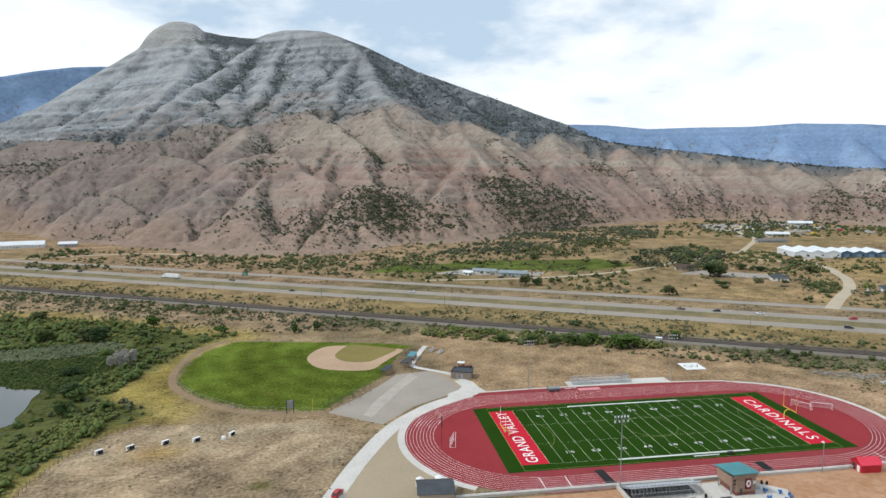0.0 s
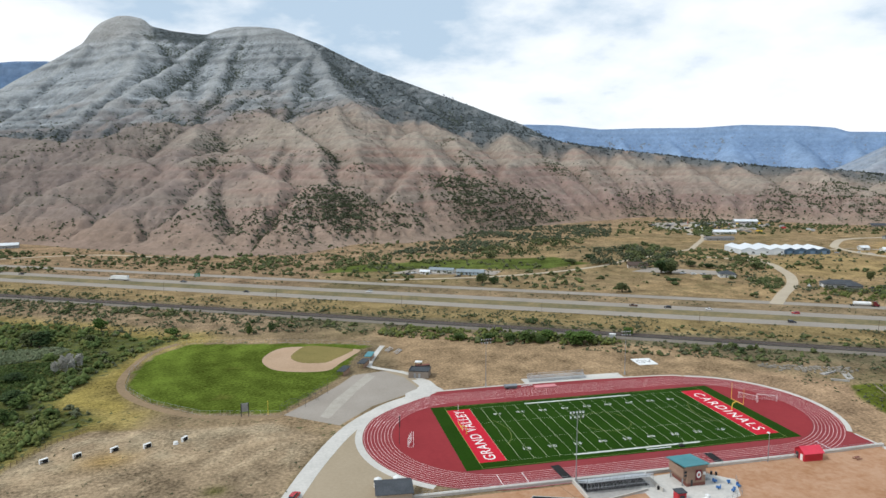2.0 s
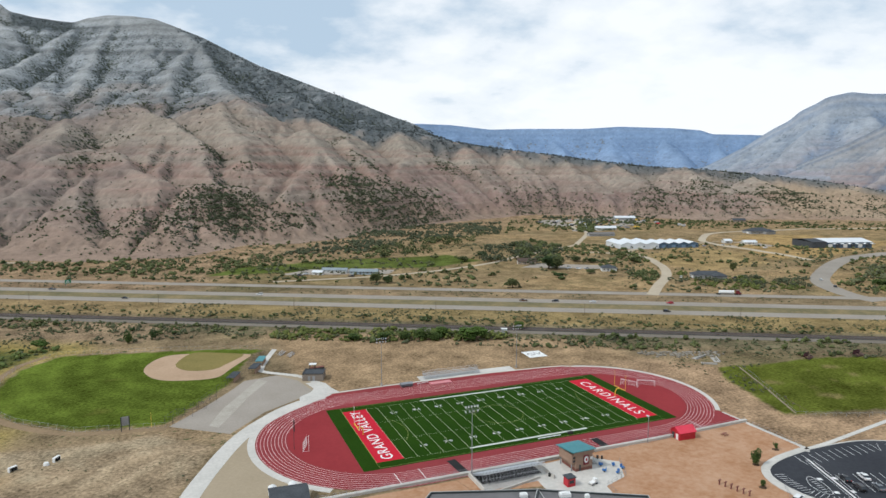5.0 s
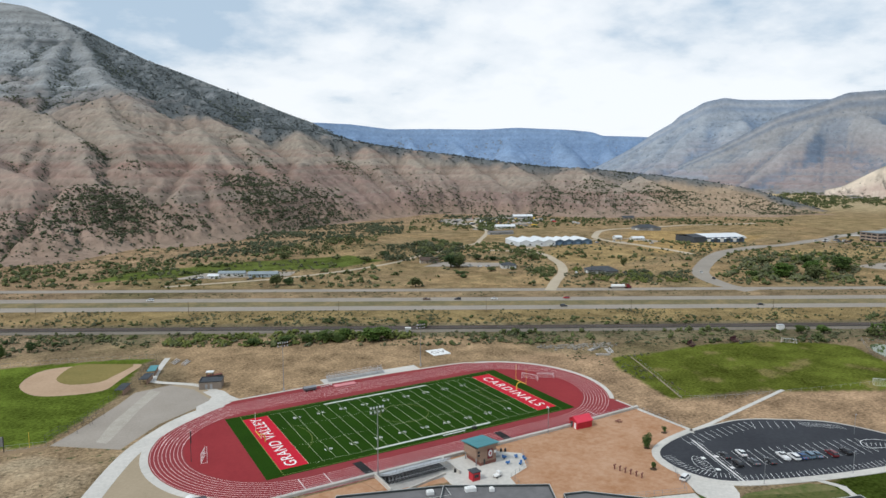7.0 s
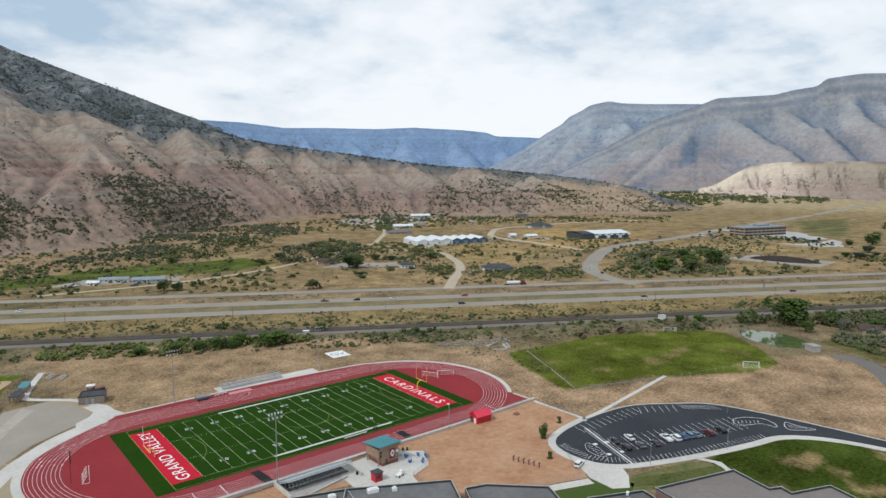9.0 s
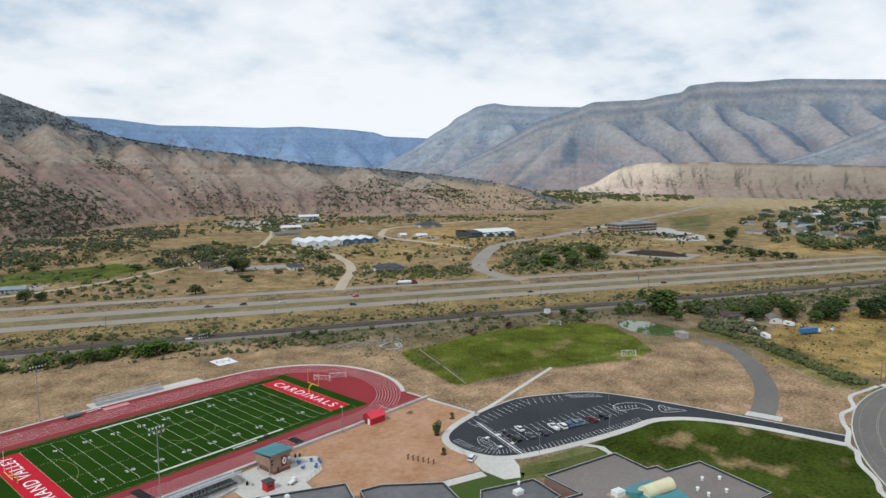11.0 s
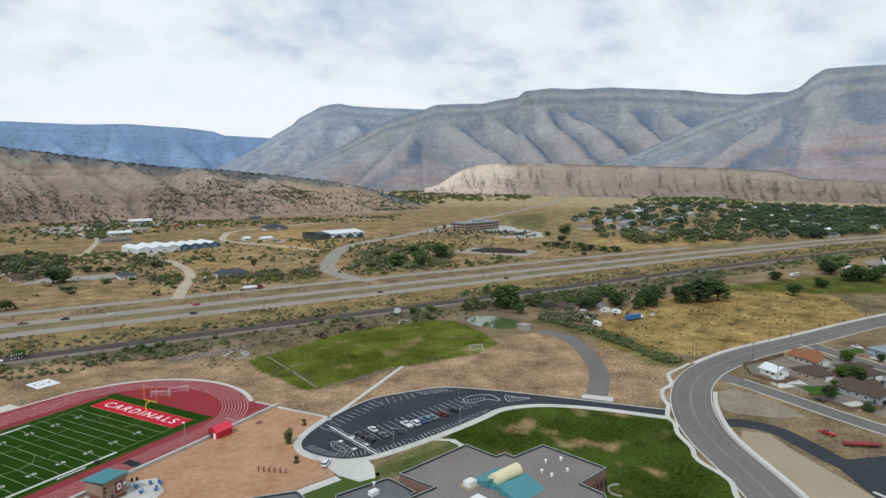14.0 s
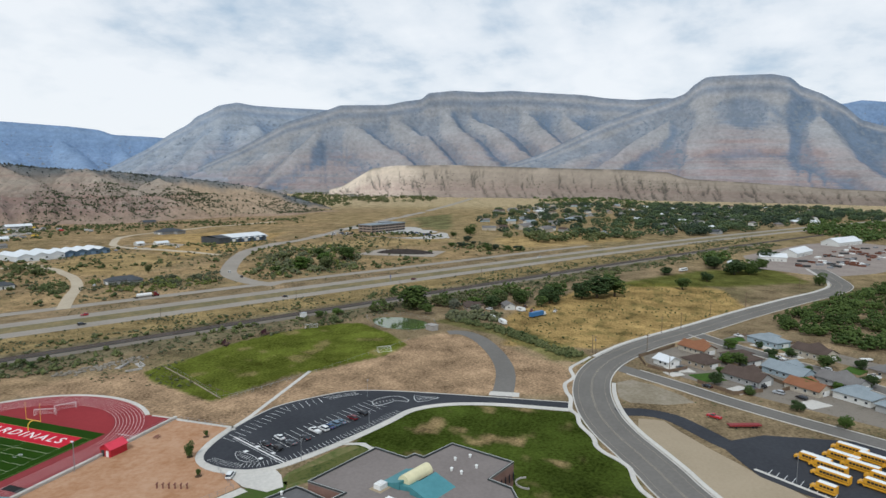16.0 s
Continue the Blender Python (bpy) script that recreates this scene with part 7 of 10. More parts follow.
for n, leaf, seed in ((300, TOWN_DARK, 511), (420, TOWN_LEAF, 512), (110, GREENBRUSH, 513)):
    pts = beside_houses(scatter(TOWN, n, seed, 90, -0.25))
    r = np.random.RandomState(seed)
    wood("town_trees", "dark green shade trees between the town houses", pts, 10 + 10 * r.rand(len(pts)), 7 + 7 * r.rand(len(pts)), leaf, seed + 20, 44)
TOWN_EAST = [(900, -235), (1100, -310), (1300, -480), (1560, -640), (1800, -560), (1850, -200), (1500, -120), (1200, -150), (1000, -150)]
for n, leaf, seed in ((260, TOWN_DARK, 561), (280, TOWN_LEAF, 562)):
    pts = beside_houses(scatter(TOWN_EAST, n, seed, 60, 0.0))
    r = np.random.RandomState(seed)
    wood("town_trees", "tall green cottonwoods among the town houses", pts, 12 + 10 * r.rand(len(pts)), 9 + 6 * r.rand(len(pts)), leaf, seed + 20, 44)
for poly, n, seed in (([(2462, 1492), (2738, 1514), (2623, 1235), (2936, 1219), (2579, 787), (1842, 510), (1640, 560), (1600, 700), (1728, 956)], 520, 521), ([(1380, 560), (1620, 690), (1740, 960), (1560, 900)], 60, 525), ([(1700, 100), (2200, 300), (2250, 0), (1900, -200)], 120, 522), ([(1290, -450), (1300, -570), (1000, -520), (900, -440), (990, -420), (1060, -400)], 130, 524), ([(600, -235), (680, -250), (700, -268), (590, -262)], 14, 526), ([(760, 40), (830, -30), (880, -100), (860, -150), (740, -80)], 40, 523)):
    pts = scatter(poly, n, seed, 90, 0.3)
    r = np.random.RandomState(seed)
    wood("woods", "green trees along the valley floor", pts, 11 + 10 * r.rand(len(pts)), 6 + 6 * r.rand(len(pts)), (COTTONWOOD, GREENBRUSH)[seed % 2], seed + 20, 14)
WATER = mat("still_pond_water", (0.05, 0.06, 0.05), (0.035, 0.045, 0.03), 0.06, 0.2, 0.03, spec=0.8)
sheet("water", Shape().prism(curve_line(POND, 4, True), -3.0, 0.0), WATER, "still grey pond reflecting the sky", "water")

# ---- things about the sports ground ----
LAMP_GLASS = mat("lamp_lens", (0.80, 0.82, 0.84), (0.70, 0.72, 0.74), 0.25, spec=0.6)


def flood_mast(x, y, h, turn):
    ob = thing("floodlight_mast", "tall steel floodlight mast with a two-row lamp bank", "floodlight", x, y, 0, turn, "floodlight masts")
    part("base", Shape().tube((0, 0, -0.3), (0, 0, 1.2), 0.45, 0.42, 10), OLD_CONCRETE, ob)
    part("pole", Shape().tube((0, 0, 1.2), (0, 0, h), 0.17, 0.09, 8), STEEL, ob)
    for k, z in enumerate((h - 1.5, h - 0.1)):
        part("crossarm", Shape().box(0, 0, z, 4.3, 0.10, 0.10), DARK_STEEL, ob)
        for i in range(5 if k else 4):
            lamp = part("lamp", Shape().tube((0, 0, 0), (0, 0.34, -0.17), 0.14, 0.24, 8), LAMP_GLASS, ob, at=pose(-1.95 + i * (3.9 / (4 if k else 3)), 0.05, z + 0.55))
            part("visor", Shape().box(0, 0.25, 0.2, 0.62, 0.5, 0.04), STEEL, lamp)
    return ob


flood_mast(-32, 47.6, 20.3, 180)
flood_mast(34, 49.5, 19.6, 180)
flood_mast(-31, -43.2, 21.6, 0)
pole = thing("light_pole", "slim steel light pole with one small lamp head", "light pole", 34.6, -42.9)
part("pole", Shape().tube((0, 0, -0.3), (0, 0, 9.5), 0.14, 0.09, 8), STEEL, pole)
part("lamp", Shape().box(0, 0.4, 9.4, 0.5, 0.9, 0.35), LAMP_GLASS, pole)


def goal_post(x, turn, base):
    ob = thing("goal_post", "yellow gooseneck football goal post with tall uprights", "goal post", x, 0.0, 0.07, turn, "football goal posts")
    neck = Shape()
    pts = [(0, -2.2, 0), (0, -2.2, 1.6), (0, -2.0, 2.4), (0, -1.3, 2.9), (0, 0, 3.05)]
    for a, b in zip(pts, pts[1:]):
        neck.tube(a, b, 0.18, 0.18, 8)
    part("gooseneck", neck, YELLOW_PAINT, ob)
    part("crossbar", Shape().tube((-3.55, 0, 3.05), (3.55, 0, 3.05), 0.14, 0.14, 8), YELLOW_PAINT, ob)
    for s in (-1, 1):
        part("upright", Shape().tube((s * 3.55, 0, 3.0), (s * 3.55, 0, 9.6), 0.075, 0.06, 8), base, ob)


goal_post(-55.2, 90, WHITE_PAINT)
goal_post(55.2, -90, YELLOW_PAINT)


def soccer_goal(x, y, turn, label, tip=0.0):
    ob = thing("soccer_goal", label, "soccer goal", x, y, 0.05, turn, "soccer goals")
    if tip:
        ob.matrix_basis = pose(x, y, 0.05 + 0.1, tip, 0, turn)
    f = lambda a, b, r=0.07: Shape().tube(a, b, r, r, 6)
    for s in (-1, 1):
        part("post", f((s * 3.66, 0, 0), (s * 3.66, 0, 2.44)), WHITE_PAINT, ob)
        part("side_bar", f((s * 3.66, 0, 0), (s * 3.66, 1.9, 0), 0.05), WHITE_PAINT, ob)
        part("back_stay", f((s * 3.66, 1.9, 0), (s * 3.66, 0.6, 2.44), 0.05), WHITE_PAINT, ob)
    part("crossbar", f((-3.66, 0, 2.44), (3.66, 0, 2.44)), WHITE_PAINT, ob)
    part("ground_bar", f((-3.66, 1.9, 0), (3.66, 1.9, 0), 0.05), WHITE_PAINT, ob)
    net = Shape()
    for k in range(13):
        xk = -3.66 + 7.32 * k / 12
        net.tube((xk, 0.6, 2.44), (xk, 1.9, 0), 0.018, 0.018, 4)
    for k in range(5):
        t = k / 5
        net.tube((-3.66, 0.6 + 1.3 * t, 2.44 * (1 - t)), (3.66, 0.6 + 1.3 * t, 2.44 * (1 - t)), 0.018, 0.018, 4)
    part("net", net, WHITE_PAINT, ob)


soccer_goal(-72.5, -3.0, 80, "white soccer goal on the red apron")
soccer_goal(66.0, 8.0, -60, "white soccer goal on the red apron")
soccer_goal(73.0, 5.5, -30, "white soccer goal on the red apron")
soccer_goal(194, -74, 135, "white soccer goal at the edge of the grass")
soccer_goal(224, -13, -50, "white soccer goal at the far side of the grass")
mast = thing("flag_pole", "dark slim pole with a furled banner", "flag pole", -77.4, -3.4)
part("pole", Shape().tube((0, 0, 0), (0, 0, 10.5), 0.10, 0.06, 8), DARK_STEEL, mast)
part("banner", Shape().box(0.18, 0, 6.2, 0.28, 0.22, 3.9), DARK_STEEL, mast)

# visitor bleacher
stand = thing("bleacher", "low aluminium bleacher with five seat rows", "bleacher", 1.5, 48.6)
for k in range(5):
    part("seat_plank", Shape().box(0, 0.75 * k, 0.42 + 0.38 * k, 27, 0.30, 0.06), ALU, stand)
    part("foot_plank", Shape().box(0, 0.75 * k + 0.42, 0.10 + 0.38 * k, 27, 0.36, 0.05), ALU, stand)
for k in range(10):
    part("frame", Shape().tube((-13 + 2.9 * k, -0.1, 0.2), (-13 + 2.9 * k, 3.3, 1.95), 0.06).tube((-13 + 2.9 * k, 3.3, 0), (-13 + 2.9 * k, 3.3, 2.9), 0.05), STEEL, stand)
part("back_rail", Shape().tube((-13.5, 3.35, 2.9), (13.5, 3.35, 2.9), 0.05).tube((-13.5, 3.35, 2.4), (13.5, 3.35, 2.4), 0.04), ALU, stand)
sheet("pavement", Shape().box(9, 50, -0.1, 46, 6.5, 0.14, -1.5), CONCRETE, "concrete pad beneath the bleacher", "pavement")
for x, y, w, lab in ((-22.5, 42.8, 5.2, "dark grey covered equipment cart beside the track"),):
    cart = thing("equipment_cart", lab, "cart", x, y, 0.05)
    part("body", Shape().box(0, 0, 0.5, w, 2.2, 0.9), mat("grey_tarp", (0.16, 0.165, 0.17), (0.10, 0.105, 0.11), 0.8), cart)
    part("cover", Shape().gable(0, 0, 1.4, w, 2.2, 0.5, 0, 0.1, 0.1), STEEL, cart)
    for s in (-1, 1):
        part("wheel", Shape().tube((s * w * 0.32, -1.15, 0.3), (s * w * 0.32, -0.95, 0.3), 0.3, 0.3, 10), BLACK_RUBBER, cart)
        part("wheel", Shape().tube((s * w * 0.32, 0.95, 0.3), (s * w * 0.32, 1.15, 0.3), 0.3, 0.3, 10), BLACK_RUBBER, cart)
PINK_MAT = mat("faded_pink_vinyl", (0.62, 0.24, 0.25), (0.52, 0.19, 0.20), 0.6)
pad = thing("landing_mat", "faded pink landing mat beside the track", "landing mat", -7.2, 41.6, 0.04)
for k in range(3):
    part("cushion", Shape().box(-3.2 + 3.2 * k, 0, 0, 3.1, 3.0, 0.5), PINK_MAT, pad)
for k, (x, y) in enumerate(((-16.5, 43.6), (-14.6, 43.9), (-12.8, 44.2))):
    b = thing("bench", "small white bench beside the track", "bench", x, y, 0.04, 4, "trackside benches")
    part("seat", Shape().box(0, 0, 0.4, 1.6, 0.4, 0.08), WHITE_PAINT, b)
    for s in (-0.6, 0.6):
        part("leg", Shape().box(s, 0, 0, 0.08, 0.36, 0.4), WHITE_PAINT, b)
b = thing("team_bench", "long white team bench at the sideline", "bench", 6, -26.6, 0.07)
part("seat", Shape().box(0, 0, 0.4, 9.0, 0.4, 0.08), WHITE_PAINT, b)
for k in range(5):
    part("leg", Shape().box(-4 + 2 * k, 0, 0, 0.1, 0.4, 0.4), STEEL, b)
k = thing("ball_cart", "small dark ball cart at the sideline", "cart", 14.5, -26.4, 0.07)
part("basket", Shape().box(0, 0, 0.35, 1.6, 0.9, 0.7), DARK_STEEL, k)
for s in (-0.6, 0.6):
    part("wheel", Shape().tube((s, -0.5, 0.2), (s, 0.5, 0.2), 0.2, 0.2, 10), BLACK_RUBBER, k)

# painted panel on the slope
sign = thing("ground_sign", "flat white ground sign with grey letters GV", "sign", 53.0, 65.8, 0.0, -4)
part("panel", Shape().box(0, 0, 0, 9.6, 10.2, 0.12), WHITE_PAINT, sign)
part("lettering", text_mesh("GV", 6.0), mat("grey_letter_paint", (0.30, 0.28, 0.26), (0.22, 0.21, 0.20), 0.8), sign, at=pose(0, 0, 0.13))

# wall and rails along the home straight
wall = thing("retaining_wall", "pale concrete wall along the home straight", "wall", kind="structure")
part("wall_body", Shape().strip([(-79, -40.9), (-30, -41.2), (40, -41.6), (81, -40.6)], 0.9, -0.3, 0.75), CONCRETE, wall)
part("coping", Shape().strip([(-79, -40.9), (-30, -41.2), (40, -41.6), (81, -40.6)], 1.15, 0.752, 0.9), CONCRETE, wall)
part("end_wall", Shape().strip([(-79, -41), (-84, -31)], 0.7, -0.3, 0.6), CONCRETE, wall)


def fence(label, line, h, step, material, rails=(1.0,), group="", post_r=0.045, slats=None):
    """Posts and rails along a line."""
    ob = thing("fence", label, "fence", group=group)
    pts = [Vector((*p, 0)) for p in line]
    for a, b in zip(pts, pts[1:]):
        n = max(1, round((b - a).length / step))
        for i in range(n):
            p = a.lerp(b, i / n)
            part("post", FENCE_POST.setdefault((h, post_r, material.name), Shape().tube((0, 0, -0.3), (0, 0, h), post_r, post_r, 5).mesh("post")), material, ob, at=pose(p.x, p.y, 0))
        for r in rails:
            part("rail", Shape().tube((a.x, a.y, h * r), (b.x, b.y, h * r), post_r * 0.7, post_r * 0.7, 5), material, ob)
        if slats:
            d = (b - a).normalized()
            part("panel", Shape().strip([tuple(a[:2]), tuple(b[:2])], 0.06, 0.05, h * 0.96), slats, ob)
    return ob


FENCE_POST = {}
fence("thin steel rail fence on the concrete wall", [(-78, -41.2), (-30, -41.4), (-12, -41.5)], 1.9, 3.0, STEEL, (1.0, 0.55), "wall fences")
fence("thin steel rail fence on the concrete wall", [(10, -41.8), (40, -41.9), (80, -41.0)], 1.9, 3.0, STEEL, (1.0, 0.55), "wall fences")
fence("thin wire fence round the clay playground", [(17, -51), (12.5, -60), (3.8, -63), (1.2, -76), (6, -83), (42, -96), (46, -90), (52, -82)], 1.5, 2.6, STEEL, (1.0, 0.5), "playground fences")
fence("thin wire fence round the clay playground", [(80, -42), (80, -65)], 1.5, 2.6, STEEL, (1.0, 0.5), "playground fences")
fence("weathered wooden post fence beside the marsh", [(-203, -40), (-202.5, -12), (-199.6, 4), (-192.3, 22), (-184, 33)], 1.5, 2.4, WOOD, (0.9, 0.5), "", 0.09)
fence("weathered wire fence across the bare lot", [(-172, -42), (-140, -42), (-122, -45)], 1.3, 2.6, WOOD, (0.9,), "", 0.08)
fence("chain-link outfield fence on thin posts", [(-117, 33), (-147, 40), (-168, 57.5), (-181.5, 77), (-185, 100), (-182, 132), (-168, 151), (-112, 140), (-72, 126)], 1.8, 4.0, STEEL, (1.0, 0.05))
fence("dark chain-link backstop fence", [(-117, 33.5), (-104, 53), (-92, 75), (-84, 90), (-74, 116), (-70, 124)], 3.0, 4.0, DARK_STEEL, (1.0, 0.5, 0.05))
fence("wire fence along the soccer grass", [(106, -46), (160, -63), (219, -79)], 1.2, 5.0, STEEL, (1.0,), "", 0.05)
fence("wire fence along the soccer grass", [(106, -46), (120, 0)], 2.4, 5.0, WOOD, (1.0,), "", 0.07)

# home grandstand seen from behind: raking frames under the seats
home = thing("grandstand", "steel-framed home grandstand seen from behind", "grandstand", -20, -46.2)
for k in range(9):
    part("seat_plank", Shape().box(0, 4.2 - 0.92 * k, 0.5 + 0.42 * k, 21, 0.28, 0.05), ALU, home)
    part("foot_plank", Shape().box(0, 3.75 - 0.92 * k, 0.14 + 0.42 * k, 21, 0.34, 0.05), ALU, home)
for k in range(19):
    x = -10.4 + 1.155 * k
    part("frame", Shape().tube((x, 4.6, 0), (x, -3.5, 3.75), 0.05, n=6).tube((x, -3.5, 0), (x, -3.5, 4.9), 0.05, n=6).tube((x, -0.8, 0), (x, -0.8, 2.5), 0.05, n=6).tube((x, -3.5, 1.9), (x, -0.8, 0.1), 0.04, n=6), (STEEL, ALU)[k % 2], home)
    if k < 18:
        part("brace", Shape().tube((x, -3.5, 0.1), (x + 1.155, -3.5, 1.9), 0.035, n=5).tube((x + 1.155, -3.5, 0.1), (x, -3.5, 1.9), 0.035, n=5).tube((x, -3.5, 1.9), (x + 1.155, -3.5, 3.7), 0.035, n=5), ALU, home)
part("back_rail", Shape().tube((-10.5, -3.55, 4.9), (10.5, -3.55, 4.9), 0.05).tube((-10.5, -3.55, 4.35), (10.5, -3.55, 4.35), 0.04).tube((-10.5, -3.55, 1.9), (10.5, -3.55, 1.9), 0.05), ALU, home)
part("slab", Shape().box(0, -1.0, -0.1, 22.5, 11, 0.14), OLD_CONCRETE, home)
# added black sheet gives the shade beneath the seats
part("deck_shade", Shape().box(0, 0.6, 0.06, 20, 6.0, 0.05), BLACK_RUBBER, home, "dark sheet standing in for shade under the seats")
for s in (-1, 1):
    part("ramp_wall", Shape().box(s * 11.6, -1.6, 0, 0.35, 11.0, 1.3), CONCRETE, home)
part("ramp_wall", Shape().box(-2, -7.2, 0, 20, 0.35, 0.7, 12), CONCRETE, home)

fence("low wire fence along the soccer grass", [(132, 9.7), (118, -18), (104, -42.5), (120, -51), (136, -57.5)], 1.2, 4.0, STEEL, (1.15,))

# press box
box = thing("press_box", "tan block press box with a teal metal roof", "press box", 2.4, -47.6, 0, 2)
box.scale = (0.64, 0.92, 0.94)
part("base_wall", Shape().box(0.8, -0.6, 0, 9.6, 8.2, 1.1), BRICK_RED, box, "red-brown block base course")
part("wall", Shape().box(0.8, -0.6, 1.1, 9.5, 8.1, 4.6), BRICK_TAN, box)
part("upper_floor", Shape().box(-4.6, -0.4, 2.6, 2.4, 7.6, 3.1), BRICK_TAN, box, "overhanging tan cladding")
for y in (-3.6, 2.8):
    part("column", Shape().box(-5.4, y, 0, 0.35, 0.35, 2.6), STEEL, box)
roof = Shape().solid([(-6.6, -5.6, 7.0), (6.6, -5.6, 7.0), (6.6, 4.6, 5.9), (-6.6, 4.6, 5.9), (-6.6, -5.6, 7.25), (6.6, -5.6, 7.25), (6.6, 4.6, 6.15), (-6.6, 4.6, 6.15)], [(3, 2, 1, 0), (4, 5, 6, 7), (0, 1, 5, 4), (1, 2, 6, 5), (2, 3, 7, 6), (3, 0, 4, 7)])
roof_ob = part("roof", roof, TEAL_METAL, box, "teal standing-seam metal roof")
for k in range(14):
    x = -6.5 + k
    part("seam", Shape().solid([(x, -5.6, 7.25), (x + 0.07, -5.6, 7.25), (x + 0.07, 4.6, 6.15), (x, 4.6, 6.15), (x, -5.6, 7.33), (x + 0.07, -5.6, 7.33), (x + 0.07, 4.6, 6.23), (x, 4.6, 6.23)], [(4, 5, 6, 7), (0, 1, 5, 4), (1, 2, 6, 5), (2, 3, 7, 6), (3, 0, 4, 7)]), TEAL_METAL, roof_ob)
part("parapet", Shape().box(0.3, -4.9, 5.7, 11.6, 0.4, 1.35), BRICK_TAN, box)
badge = part("emblem", Shape().box(1.8, -4.78, 1.9, 3.0, 0.12, 3.3), mat("dark_red_panel", (0.20, 0.02, 0.03), (0.15, 0.016, 0.024), 0.6), box, "dark red panel with a round white badge")
part("disc", Shape().tube((1.8, -4.84, 3.7), (1.8, -4.93, 3.7), 1.15, 1.15, 20), WHITE_PAINT, badge)
part("mark", Shape().tube((1.8, -4.93, 3.7), (1.8, -4.97, 3.7), 0.55, 0.55, 6), mat("badge_red", (0.45, 0.03, 0.04), None, 0.6), badge)
for z in (3.2, 4.3):
    part("window", Shape().box(-4.4, -4.22, z, 1.6, 0.08, 0.7), GLASS_DARK, box)
part("window", Shape().box(5.0, -4.68, 3.4, 1.4, 0.08, 0.9), WHITE_PAINT, box, "small pale notice board")
part("door", Shape().box(-1.6, -4.68, 0.1, 1.0, 0.08, 2.1), DARK_STEEL, box)
stair = thing("stair", "steel outside stair beside the press box", "stair", 8.6, -47.0)
for k in range(9):
    part("tread", Shape().box(0, -2.4 + 0.5 * k, 0.25 + 0.28 * k, 1.3, 0.32, 0.05), STEEL, stair)
for s in (-0.65, 0.65):
    part("stringer", Shape().tube((s, -2.6, 0.1), (s, 2.0, 2.7), 0.06), STEEL, stair)
    part("handrail", Shape().tube((s, -2.6, 1.1), (s, 2.0, 3.7), 0.04).tube((s, -2.6, 0.1), (s, -2.6, 1.1), 0.04).tube((s, 2.0, 0.0), (s, 2.0, 3.7), 0.04), STEEL, stair)

booth = thing("ticket_booth", "small red booth with a dark flat roof", "booth", -6.4, -58.4, 0.05, 0)
part("body", Shape().box(0, 0, 0, 2.6, 2.4, 2.6), RED_METAL, booth)
part("roof", Shape().box(0, 0, 2.6, 3.0, 2.9, 0.25), GREY_ROOFING, booth)
part("hatch", Shape().box(0, -1.22, 1.0, 1.5, 0.06, 0.9), GLASS_DARK, booth)
cart = thing("utility_cart", "small white utility cart on the plaza", "cart", 0.4, -60.6, 0.05, 15)
part("bed", Shape().box(0, 0, 0.45, 2.6, 1.3, 0.45), WHITE_PAINT, cart)
part("cab", Shape().box(0.7, 0, 0.9, 1.0, 1.2, 0.8), WHITE_PAINT, cart)
for sx in (-0.9, 0.9):
    for sy in (-0.6, 0.6):
        part("wheel", Shape().tube((sx, sy - 0.1, 0.27), (sx, sy + 0.1, 0.27), 0.27, 0.27, 10), BLACK_RUBBER, cart)
for x, y in ((-9.0, -51.5), (11.8, -46.5), (13.0, -47.2)):
    bin_ = thing("litter_bin", "black round litter bin on the plaza", "bin", x, y, 0.05, 0, "litter bins")
    part("drum", Shape().tube((0, 0, 0), (0, 0, 1.0), 0.32, 0.36, 10), BLACK_RUBBER, bin_)
    part("lid", Shape().tube((0, 0, 1.0), (0, 0, 1.15), 0.38, 0.2, 10), DARK_STEEL, bin_)

shed = thing("shed", "bright red sheet-metal shed with a red gabled roof", "shed", 49.4, -43.2, 0, -3)
part("wall", Shape().box(0, 0, 0, 6.6, 4.6, 2.7), RED_METAL, shed)
part("roof", Shape().gable(0, 0, 2.7, 6.6, 4.6, 1.5, 0, 0.35, 0.12), RED_ROOF, shed)
part("gable_wall", Shape().solid([(-3.25, -2.28, 2.7), (-3.25, 2.28, 2.7), (-3.25, 0, 4.1), (3.25, -2.28, 2.7), (3.25, 2.28, 2.7), (3.25, 0, 4.1)], [(0, 2, 1), (3, 4, 5), (0, 3, 5, 2), (1, 2, 5, 4), (0, 1, 4, 3)]), RED_METAL, shed)
part("door", Shape().box(-3.34, -1.0, 0.05, 0.08, 1.1, 2.0), WHITE_PAINT, shed, "white door in the end wall")
# solid dark panel stands for the shade within an open doorway
part("door", Shape().box(-3.34, 1.0, 0.05, 0.08, 1.4, 2.1), DARK_STEEL, shed, "dark panel for the shade in an open doorway")

